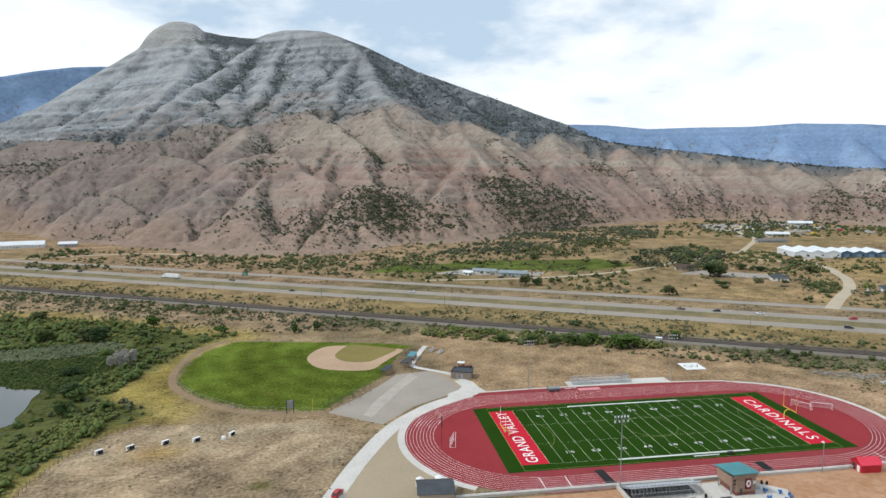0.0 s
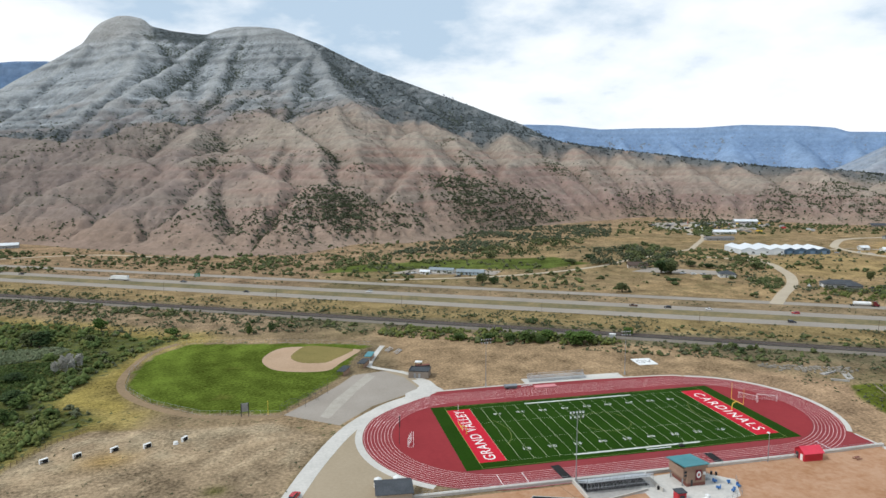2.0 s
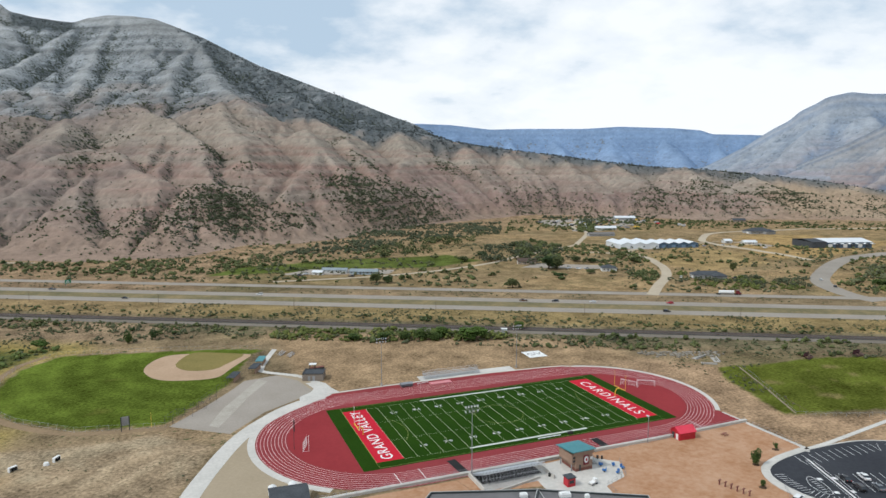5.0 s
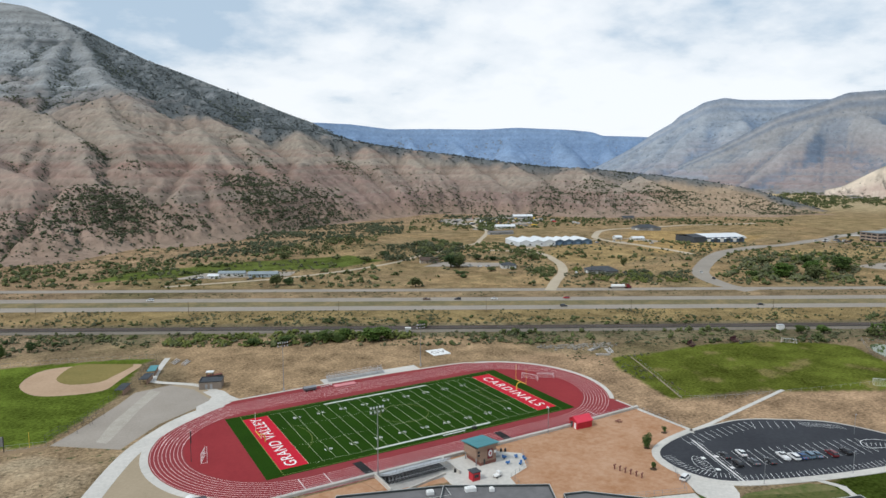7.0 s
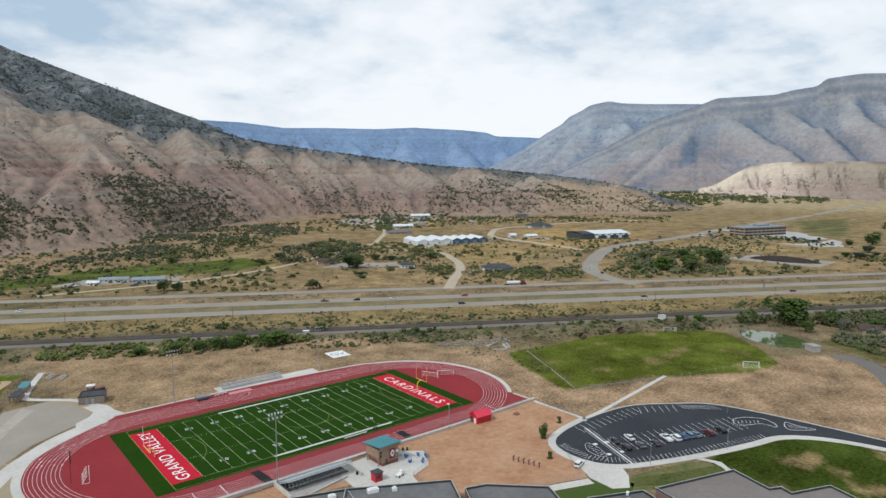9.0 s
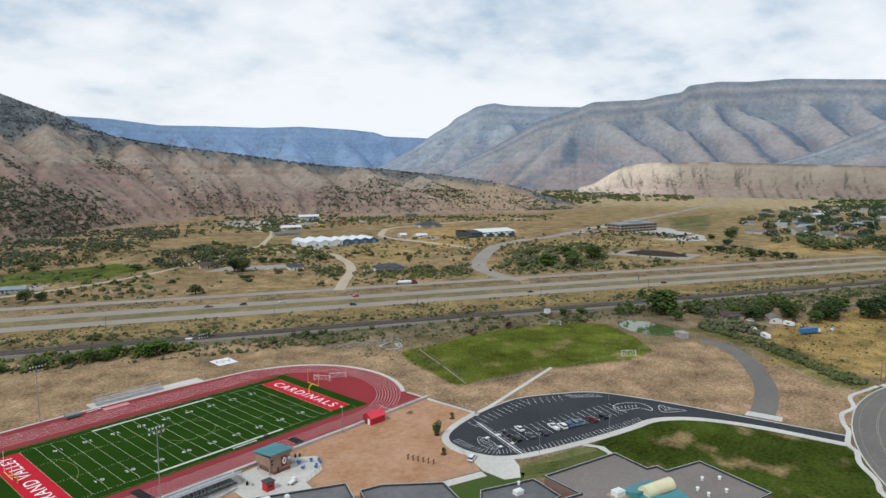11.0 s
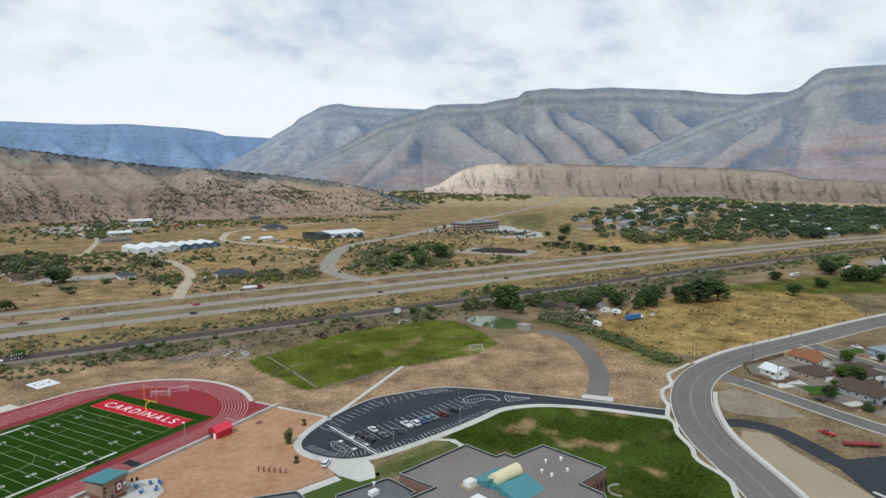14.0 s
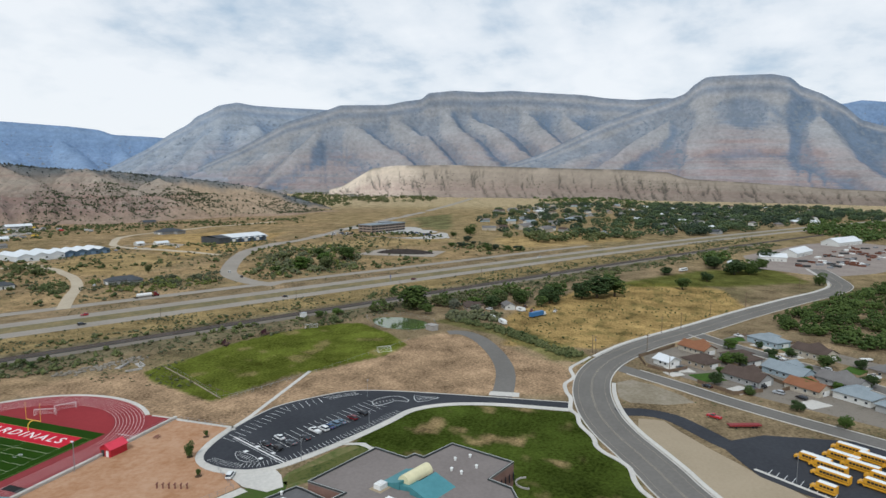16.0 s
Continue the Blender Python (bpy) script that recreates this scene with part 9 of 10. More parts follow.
def house(x, y, turn, sx, sy, roof, wall, hip=False, h=2.9, wing=0.0, label=None, group="houses", garage=True):
    """A small house: walls, gabled or hipped roof, a cross wing, windows and doors."""
    w, r = STUCCO[wall], ROOFS[roof]
    ob = thing("house", label or f"{wall} one-storey house with a {roof} roof", "house", x, y, ground_at(x, y), turn, group)
    part("wall", Shape().box(0, 0, -0.3, sx, sy, h + 0.3), w, ob)

    def top(px, py, ax, ay, t=0.0):
        if hip:
            part("roof", Shape().hip(px, py, h, ax, ay, ay * 0.24, t, 0.6), r, ob)
        else:
            part("roof", Shape().gable(px, py, h, ax, ay, ay * 0.24, t, 0.6, 0.2), r, ob)
            c, s = math.cos(radians(t)), math.sin(radians(t))
            tri = []
            for e in (-ax / 2, ax / 2):
                for a, b in ((-ay / 2, h), (ay / 2, h), (0, h + ay * 0.23)):
                    tri.append((px + e * c - a * s, py + e * s + a * c, b))
            part("gable_wall", Shape().solid(tri, [(0, 2, 1), (3, 4, 5), (0, 3, 5, 2), (1, 2, 5, 4), (0, 1, 4, 3)]), w, ob)

    top(0, 0, sx, sy)
    if wing:
        part("wing", Shape().box(sx * 0.25, -sy * 0.5 - wing * 0.35, -0.3, sx * 0.42, wing, h + 0.28), w, ob)
        top(sx * 0.25, -sy * 0.5 - wing * 0.2, wing * 1.5, sx * 0.42, 90)
    far = group == "town houses"
    for k in range(0 if far else max(2, int(sx // 4))):
        px = -sx / 2 + 1.8 + k * (sx - 3.0) / max(1, int(sx // 4))
        win = part("window", Shape().box(px, -sy / 2 - 0.02, 1.0, 1.3, 0.12, 1.2), WHITE_PAINT, ob)
        part("pane", Shape().box(px, -sy / 2 - 0.09, 1.1, 1.1, 0.06, 1.0), GLASS_DARK, win)
        win = part("window", Shape().box(px, sy / 2 + 0.02, 1.0, 1.3, 0.12, 1.2), WHITE_PAINT, ob)
        part("pane", Shape().box(px, sy / 2 + 0.09, 1.1, 1.1, 0.06, 1.0), GLASS_DARK, win)
    for e in (-1,) if far else (-1, 1):
        win = part("window", Shape().box(e * (sx / 2 + 0.02), sy * 0.15, 1.0, 0.12, 1.3, 1.2), WHITE_PAINT, ob)
        part("pane", Shape().box(e * (sx / 2 + 0.09), sy * 0.15, 1.1, 0.06, 1.1, 1.0), GLASS_DARK, win)
    part("door", Shape().box(-sx * 0.1, -sy / 2 - 0.03, 0.0, 1.0, 0.1, 2.05), DARK_STEEL, ob)
    if garage:
        part("garage_door", Shape().box(-sx / 2 - 0.03, -sy * 0.12, 0.0, 0.1, 4.6, 2.2), WHITE_PAINT, ob, "white garage door")
    return ob


SUBURB = "houses on the side street"
house(221, -212.5, 50, 9, 8, "white metal", "white", False, 2.7, 0, "white garage-fronted house with a pale metal roof", SUBURB)
house(225, -228, 50, 14, 10.5, "brown", "tan", True, 2.9, 5, "tan house with a dark brown hipped roof", SUBURB)
house(251, -227, 50, 16, 9.5, "rust", "cream", False, 2.9, 5, "cream house with a rust-red roof", SUBURB)
house(239, -247, 46, 17, 10, "brown", "grey", True, 2.8, 5, "grey house with a brown hipped roof", SUBURB)
house(206, -247, 52, 18, 11, "brown", "grey", False, 3.0, 6, "grey house with a brown cross-gabled roof", SUBURB)
h6 = house(222, -266, 46, 20, 11, "blue grey", "blue", False, 3.0, 6, "pale blue house with rooftop solar panels", SUBURB)
part("solar_panel", Shape().solid([(-4, -4.6, 3.65), (4, -4.6, 3.65), (4, -0.8, 5.5), (-4, -0.8, 5.5), (-4, -4.6, 3.78), (4, -4.6, 3.78), (4, -0.8, 5.63), (-4, -0.8, 5.63)], [(3, 2, 1, 0), (4, 5, 6, 7), (0, 1, 5, 4), (1, 2, 6, 5), (2, 3, 7, 6), (3, 0, 4, 7)]), GLASS_DARK, h6, "dark solar panel array")
house(200, -270, 50, 15, 9, "rust", "cream", False, 2.9, 4, "cream house with a rust-red roof", SUBURB)
house(214, -286, 46, 18, 10, "grey", "grey", False, 2.9, 4, "grey house with a grey gabled roof", SUBURB)
house(195, -288, 50, 15, 11, "blue grey", "white", True, 2.9, 5, "white house with a blue-grey hipped roof", SUBURB)
house(281, -264, 46, 19, 10, "blue grey", "blue", True, 3.0, 6, "pale blue house with a blue-grey roof", SUBURB)
house(262, -283, 46, 18, 10, "brown", "cream", False, 3.4, 5, "cream two-gabled house with a brown roof", SUBURB)
house(236, -310, 46, 15, 10, "grey", "tan", True, 2.9, 5, "tan house with a grey hipped roof", SUBURB)
house(205, -312, 46, 14, 10, "brown", "white", False, 2.9, 4, "white house with a brown roof", SUBURB)
house(182, -300, 50, 15, 10, "blue grey", "grey", True, 2.9, 5, "grey house with a blue-grey roof", SUBURB)
for line in ([(214, -203), (229, -199), (246, -210), (258, -216)], [(213, -204), (207, -214), (216, -222)], [(196, -226), (184, -240), (192, -252)], [(236, -236), (228, -245)], [(214, -256), (206, -262)], [(229, -222), (240, -234)], [(228, -254), (236, -262)], [(196, -260), (212, -274)], [(204, -276), (216, -292)], [(296, -252), (290, -270), (276, -290)]):
    fence("dark stained board fence between gardens", line, 1.7, 2.5, WOOD, (0.9,), "garden fences", 0.07, WOOD)
for k, (x, y, h, w) in enumerate(((231, -240, 6.5, 7), (256, -272, 5, 6), (212, -237, 4, 5), (243, -262, 4, 5), (229, -275, 4, 5), (270, -258, 4, 5), (205, -282, 4, 5), (246, -300, 5, 6))):
    tree(x, y, h, w, (BRIGHT_LEAF, DARK_LEAF)[k % 2], "leafy garden tree between the houses", k, "garden trees")
GARDEN_EARTH = mat("grey_gravel_yard", (0.185, 0.165, 0.138), (0.135, 0.120, 0.098), 0.95, 1.2, 0.12, bump=0.3, c=(0.23, 0.20, 0.165))
sheet("garden_ground", Shape().prism([(221, -203), (232, -201), (264, -221), (272, -238), (246, -263), (224, -286), (200, -305), (172, -322), (160, -296), (178, -262), (196, -229), (204, -217)], -0.1, 0.025), GARDEN_EARTH, "grey gravel and trodden earth between the houses", "ground")
sheet("garden_ground", Shape().prism([(284, -241), (300, -250), (292, -268), (276, -292), (252, -318), (240, -308), (262, -283), (276, -262)], -0.1, 0.025), GARDEN_EARTH, "grey gravel and trodden earth behind the houses", "ground")
LAWN_MAT = mat("garden_lawn", (0.06, 0.115, 0.022), (0.045, 0.085, 0.018), 0.95, 0.8, 0.1, bump=0.2)
for poly in ([(207, -222), (214, -232), (204, -239), (197, -229)], [(272, -268), (280, -277), (272, -284), (263, -273)], [(240, -291), (249, -296), (243, -303), (234, -297)], [(279, -284), (279, -296), (263, -292), (260, -283)], [(286, -243), (294, -252), (284, -253), (279, -246)]):
    sheet("grass", Shape().prism(poly, -0.1, 0.04), LAWN_MAT, "small green garden lawn", "grass")
for poly in ([(208, -214), (217, -211), (220, -221), (212, -226)], [(267, -262), (276, -254), (281, -259), (272, -267)], [(254, -272), (262, -266), (266, -272), (257, -279)], [(190, -236), (198, -243), (194, -250), (185, -243)], [(201, -215.5), (207, -211), (212, -217), (206, -221)], [(228, -262), (236, -271), (242, -266), (235, -256)], [(243, -248), (249, -255), (254, -250), (248, -243)], [(181, -262), (189, -270), (184, -277), (176, -268)], [(219, -291), (226, -284), (231, -289), (224, -296)]):
    sheet("pavement", Shape().prism(poly, -0.1, 0.07), CONCRETE, "pale concrete driveway", "pavement")
for x, y, a, c, s in ((262, -262, 40, "black", "suv"), (250, -266, 45, "white", "pickup"), (246, -272, 45, "dark red", "saloon"), (216, -219, 50, "grey", "saloon"), (230, -291, 45, "white", "saloon"), (224, -297, 45, "white", "suv"), (188, -245, 50, "black", "saloon"), (192, -258, 60, "silver", "suv"), (188, -266, 50, "black", "suv"), (237, -284, 45, "white", "suv"), (293, -250, 45, "white", "pickup"), (258.9, -272.5, -45, "white", "saloon"), (196, -248, 50, "grey", "saloon"), (198.5, -252, 50, "black", "suv"), (232.2, -302.4, 45, "white", "pickup"), (242, -308.5, 45, "white", "suv"), (190.7, -229.9, 52, "black", "saloon"), (233, -262, 45, "white", "suv")):
    car(x, y, a, c, s, f"{c} {s} parked on the residential street", "street cars")
car(152.5, -231, 60, "red", "pickup", "red pickup truck parked near the drive", "street cars")
trailer = thing("trailer", "long dark red flatbed trailer", "trailer", 146.5, -241, 0, 112)
part("bed", Shape().box(0, 0, 0.8, 12, 2.4, 0.5), mat("dark_red_steel", (0.25, 0.03, 0.03), (0.19, 0.022, 0.022), 0.6), trailer)
for a in (-4, -2.8, 3.5):
    for b_ in (-1.0, 1.0):
        part("wheel", Shape().tube((a, b_ - 0.15, 0.45), (a, b_ + 0.15, 0.45), 0.45, 0.45, 10), BLACK_RUBBER, trailer)

BUS_YELLOW = mat("school_bus_yellow", (0.72, 0.36, 0.03), (0.60, 0.30, 0.025), 0.4, 1.0, 0.2)


def bus(x, y, turn, short=False):
    L = 7.0 if short else 11.0
    ob = thing("school_bus", "yellow school bus with a white roof", "bus", x, y, 0.06, turn, "school buses")
    part("body", loft([(-L / 2, 0.5), (L / 2 - 1.6, 0.5), (L / 2 - 1.6, 2.75), (L / 2 - 1.8, 2.95), (-L / 2 + 0.1, 2.95), (-L / 2, 2.7)], 2.45, 0.1), BUS_YELLOW, ob)
    part("bonnet", loft([(L / 2 - 1.62, 0.55), (L / 2, 0.55), (L / 2, 1.35), (L / 2 - 1.62, 1.6)], 2.2, 0.12), BUS_YELLOW, ob)
    part("roof", loft([(-L / 2 + 0.15, 2.9), (L / 2 - 1.85, 2.9), (L / 2 - 2.0, 3.12), (-L / 2 + 0.3, 3.12)], 2.2, 0.35), WHITE_PAINT, ob, "white bus roof")
    part("windscreen", Shape().box(L / 2 - 1.57, 0, 1.7, 0.08, 2.0, 0.85), GLASS_DARK, ob)
    for s in (-1, 1):
        for k in range(int(L - 3)):
            part("window", Shape().box(-L / 2 + 0.9 + k, s * 1.2, 1.75, 0.8, 0.1, 0.65), GLASS_DARK, ob)
        part("stripe", Shape().box(-0.8, s * 1.23, 1.2, L - 1.8, 0.04, 0.12), BLACK_RUBBER, ob)
        for a in (-L / 2 + 2.2, L / 2 - 1.0):
            part("wheel", Shape().tube((a, s * 1.05 - 0.14, 0.48), (a, s * 1.05 + 0.14, 0.48), 0.48, 0.48, 12), BLACK_RUBBER, ob)
    part("bumper", Shape().box(L / 2 + 0.06, 0, 0.5, 0.14, 2.3, 0.25), BLACK_RUBBER, ob)


for x, y in ((110, -262), (116.5, -262.5), (121, -259), (120, -272), (126, -268), (128, -277), (134, -272), (113, -277), (107, -274), (122, -284)):
    bus(x, y, 57)
bus(100.5, -258.5, 57, True)
for k in range(9):
    x, y = 106 - 2.4 * k * 0.55, -244.5 - 2.4 * k * 0.84
    sheet("bay_line", Shape().strip([(x + 1.5, y), (x + 5.2, y - 1.6)], 0.16, 0.06, 0.08), WHITE_LINE, "white painted bay line", "road marking")
lp = thing("light_pole", "slim grey yard light pole", "light pole", 104.5, -252)
part("pole", Shape().tube((0, 0, 0), (0, 0, 8), 0.09, 0.06, 6), STEEL, lp)
part("lamp", Shape().box(0.4, 0, 7.9, 1.0, 0.35, 0.15), STEEL, lp)
sheet("gravel", Shape().strip([(110, -241), (92, -266)], 1.2, -0.1, 0.12), CONCRETE, "concrete kerb at the bus yard", "pavement")
for k, (x, y) in enumerate(((238, -318), (246, -312), (254, -318), (262, -306))):
    t = thing("boat", "covered white boat on a trailer in weeds", "boat", x, y, 0, 50 + 20 * k, "stored boats")
    part("hull", loft([(-2.6, 0.6), (2.2, 0.6), (3.2, 1.4), (-2.6, 1.3)], 1.9, -0.2), WHITE_PAINT, t)
    for b_ in (-0.8, 0.8):
        part("wheel", Shape().tube((-0.6, b_ - 0.1, 0.3), (-0.6, b_ + 0.1, 0.3), 0.3, 0.3, 8), BLACK_RUBBER, t)

# utility poles
for k, (x, y) in enumerate(((226, -178), (229, -176), (286, -208.5), (301, -219), (346, -237), (384, -261), (390, -262), (481, -309), (239.5, -202.5), (203, -214))):
    up = thing("utility_pole", "weathered wooden utility pole with a crossarm", "utility pole", x, y, 0, 60, "utility poles")
    part("pole", Shape().tube((0, 0, -0.3), (0, 0, 10.0), 0.17, 0.12, 7), WOOD, up)
    part("crossarm", Shape().box(0, 0, 9.1, 2.2, 0.12, 0.14), WOOD, up)
    if k == 0:
        part("transformer", Shape().tube((0.35, 0, 7.2), (0.35, 0, 8.2), 0.28, 0.28, 8), STEEL, up)
for k in range(9):
    x, y = lane(-330 + 95 * k, 176)
    up = thing("utility_pole", "slim wooden pole beside the railway", "utility pole", x, y, 0, 60, "railway poles")
    part("pole", Shape().tube((0, 0, -0.3), (0, 0, 7.5), 0.13, 0.10, 6), WOOD, up)
    part("crossarm", Shape().box(0, 0, 6.8, 1.8, 0.1, 0.12), WOOD, up)

# pump house, pond, farmyard
ph = thing("pump_house", "small grey block pump house beside the pond", "pump house", 246, -81, 0, 60)
part("wall", Shape().box(0, 0, 0, 6.0, 4.4, 3.0), OLD_CONCRETE, ph)
part("roof", Shape().box(0, 0, 3.0, 6.5, 4.9, 0.25), OLD_CONCRETE, ph)
for s in (-1.5, 1.5):
    part("door", Shape().box(s, -2.22, 0, 1.3, 0.08, 2.1), STEEL, ph)
POND2 = [(263, -37), (270, -52), (264, -70), (250, -76), (241, -68), (242, -52), (252, -40)]
sheet("water", Shape().prism(curve_line(POND2, 3, True), -1.0, 0.02), mat("green_algae_water", (0.085, 0.13, 0.03), (0.075, 0.095, 0.05), 0.08, 0.3, 0.06, spec=0.8), "green algae-covered settling pond", "water")
fence("tall wire fence round the settling pond", [(238, -48), (262, -30), (276, -52), (268, -74), (252, -82), (236, -70), (238, -48)], 2.0, 4.0, STEEL, (1.0, 0.5))
house(309, -86, 30, 14, 9, "brown", "tan", False, 3.2, 5, "tan farmhouse with a brown roof among trees", "farmhouses")
house(322, -108, 30, 10, 7, "grey", "white", False, 2.8, 0, "low white outbuilding with a grey roof", "farmhouses", False)
for x, y, a, L in ((276, -116, 40, 7.5), (285, -107, 30, 7.0), (316, -118, 60, 6.5)):
    c = thing("camper_trailer", "white camper trailer parked in the farmyard", "camper", x, y, 0, a, "campers")
    part("shell", loft([(-L / 2, 0.6), (L / 2, 0.6), (L / 2 + 0.2, 1.5), (L / 2 - 0.4, 2.8), (-L / 2 + 0.2, 2.9), (-L / 2 - 0.1, 1.6)], 2.4, 0.12), WHITE_PAINT, c)
    for s in (-1.2, 1.2):
        part("window", Shape().box(-0.5, s * 1.0, 1.6, 2.2, 0.1, 0.6), GLASS_DARK, c)
        part("wheel", Shape().tube((0, s - 0.1, 0.35), (0, s + 0.1, 0.35), 0.35, 0.35, 10), BLACK_RUBBER, c)
tr = thing("bus", "white bus parked in the dry paddock", "bus", 550, -221, 0, -30)
part("body", loft([(-6, 0.6), (6, 0.6), (6.1, 1.6), (5.8, 2.9), (-5.9, 3.0), (-6.1, 1.6)], 2.4, 0.15), WHITE_PAINT, tr)
for sd in (-1.16, 1.16):
    part("window_band", Shape().box(0, sd, 1.8, 10.5, 0.12, 0.7), GLASS_DARK, tr)
    for a in (-3.8, 3.8):
        part("wheel", Shape().tube((a, sd - 0.12, 0.45), (a, sd + 0.12, 0.45), 0.45, 0.45, 10), BLACK_RUBBER, tr)
bt = thing("box_truck", "blue box truck parked at the field edge", "truck", 304, -132, 0, -30)
part("box", Shape().box(-1.2, 0, 0.9, 11.5, 2.5, 2.6), mat("bright_blue_paint", (0.04, 0.16, 0.36), (0.032, 0.13, 0.29), 0.4), bt)
part("cab", loft([(4.7, 0.6), (7.0, 0.6), (7.0, 1.5), (6.4, 2.6), (4.7, 2.6)], 2.3, 0.1), WHITE_PAINT, bt)
for a in (-5, -3.8, 5.6):
    for s in (-1.0, 1.0):
        part("wheel", Shape().tube((a, s - 0.15, 0.48), (a, s + 0.15, 0.48), 0.48, 0.48, 10), BLACK_RUBBER, bt)
for x, y, a, c, s in ((296, -97, 20, "silver", "pickup"), (301, -103, 50, "grey", "saloon"), (313, -97, 80, "white", "suv"), (318, -125, 10, "dark red", "pickup"), (322, -140, 0, "white", "pickup"), (290, -99, 60, "black", "suv"), (330, -118, 30, "brown", "pickup")):
    car(x, y, a, c, s, f"{c} {s} parked in the farmyard", "farmyard vehicles")
MAROON = mat("dark_maroon_paint", (0.085, 0.022, 0.026), (0.055, 0.016, 0.020), 0.6)
RUBBLE = mat("weathered_broken_concrete", (0.29, 0.26, 0.215), (0.17, 0.15, 0.12), 0.9, 0.8, 0.12, bump=0.2)
for x, y, a in ((175, 8.5, 20), (202, 2.5, 10)):
    t = thing("bleacher", "dark maroon bleacher beside the soccer grass", "bleacher", x, y, 0, a, "soccer bleachers")
    for j in range(4):
        part("seat_plank", Shape().box(0, 0.7 * j, 0.4 + 0.4 * j, 6.5, 0.45, 0.08), MAROON, t)
        part("riser", Shape().box(0, 0.7 * j + 0.3, 0.1 + 0.35 * j, 6.5, 0.06, 0.42), MAROON, t)
    for b_ in (-2.8, 0, 2.8):
        part("frame", Shape().tube((b_, -0.1, 0), (b_, 2.3, 1.7), 0.06).tube((b_, 2.3, 0), (b_, 2.3, 2.2), 0.06), DARK_STEEL, t)
    part("back_panel", Shape().box(0, 2.35, 0.9, 6.5, 0.08, 1.9), MAROON, t)
rng = random.Random(9)
rub = Shape()
for k in range(110):
    a = rng.random()
    x, y = 104 + 34 * a + rng.gauss(0, 2), 46 - 14 * a + rng.gauss(0, 2.6)
    rub.box(x, y, -0.1, rng.uniform(0.6, 2.6), rng.uniform(0.5, 1.8), rng.uniform(0.2, 0.8), rng.uniform(0, 180))
tagged(part("rubble", rub, RUBBLE), "pale broken concrete rubble heap", "rubble", "", "stuff")
for k, (x, y, L, a) in enumerate(((126, 30, 9, 20), (131, 24, 8, 60), (122, 20, 7, -30))):
    cv = thing("concrete_culvert", "pale concrete drain wall in the bank", "culvert", x, y, 0, a, "drain walls")
    part("wing_wall", Shape().box(0, 0, -0.2, L, 0.5, 1.0), OLD_CONCRETE, cv)
    part("apron", Shape().box(0, 1.4, -0.2, L, 2.4, 0.32), OLD_CONCRETE, cv)

# ---- beyond the motorway ----
def sheds_row(x, y, turn, n, width, depth, h, wall, label, door_mat):
    """Joined sheds under one row of low gables."""
    ob = thing("workshop", label, "workshop", x, y, ground_at(x, y), turn)
    total = n * width
    part("wall", Shape().box(0, 0, -0.5, total, depth, h + 0.5), wall, ob)
    for k in range(n):
        px = -total / 2 + width * (k + 0.5)
        part("roof", Shape().gable(px, 0, h, depth, width, width * 0.17, 90, 0.3, 0.2), ROOFS["white metal"], ob)
        part("gable_wall", Shape().solid([(px - width / 2, -depth / 2, h), (px + width / 2, -depth / 2, h), (px, -depth / 2, h + width * 0.165), (px - width / 2, depth / 2, h), (px + width / 2, depth / 2, h), (px, depth / 2, h + width * 0.165)], [(0, 1, 2), (3, 5, 4), (0, 2, 5, 3), (1, 4, 5, 2), (0, 3, 4, 1)]), wall, ob)
        part("door", Shape().box(px, -depth / 2 - 0.05, 0, width * 0.4, 0.12, h * 0.7), door_mat, ob)
        part("window", Shape().box(px + width * 0.33, -depth / 2 - 0.05, h * 0.4, width * 0.12, 0.12, 1.2), GLASS_DARK, ob)
    return ob


BLUE_PANEL = mat("faded_blue_panel", (0.16, 0.24, 0.34), (0.12, 0.19, 0.28), 0.6, 0.6, 0.1)
sheds_row(376, 405, -14, 3, 15, 44, 5.0, ROOFS["white metal"], "row of white-clad gabled greenhouse sheds", WHITE_PAINT)
sheds_row(424, 394, -14, 4, 12, 34, 5.0, BLUE_WALL, "row of blue-clad sheds with white and slate gabled roofs", BLUE_PANEL)
blu = thing("workshop", "long blue-clad workshop with a white roof and charcoal end", "workshop", 578, 325, ground_at(578, 325), -17)
part("wall", Shape().box(23, 0, -0.5, 56, 36, 6.5), BLUE_WALL, blu, "dark blue steel cladding")
part("roof", Shape().gable(23, 0, 6.0, 56, 36, 3.0, 0, 0.6, 0.25), ROOFS["white metal"], blu, "white metal roof")
part("gable_wall", Shape().solid([(51, -18, 6), (51, 18, 6), (51, 0, 8.9), (-5, -18, 6), (-5, 18, 6), (-5, 0, 8.9)], [(0, 1, 2), (3, 5, 4), (0, 2, 5, 3), (1, 4, 5, 2), (0, 3, 4, 1)]), BLUE_WALL, blu)
part("end_block", Shape().box(-13.2, -1, -0.5, 16.4, 38, 7.2), GREY_ROOFING, blu, "charcoal-clad end block")
part("end_roof", Shape().gable(-13.2, -1, 6.7, 16.4, 38, 2.0, 0, 0.4, 0.25), GREY_ROOFING, blu)
for k in range(6):
    part("door", Shape().box(1 + 9 * k, -18.06, 0, 5.0, 0.14, 4.2), GREY_ROOFING if k % 2 else WHITE_PAINT, blu)
    part("canopy", Shape().gable(5 + 9 * k, -19.2, 4.4, 6.0, 3.0, 0.8, 90, 0.2, 0.2), ROOFS["white metal"], blu)
for x, y, L in ((520, 372, 16), (506, 392, 9)):
    house(x, y, -15, L, 8, "white metal", "white", False, 2.8, 0, "small white site cabin on bare ground", "site cabins", False)

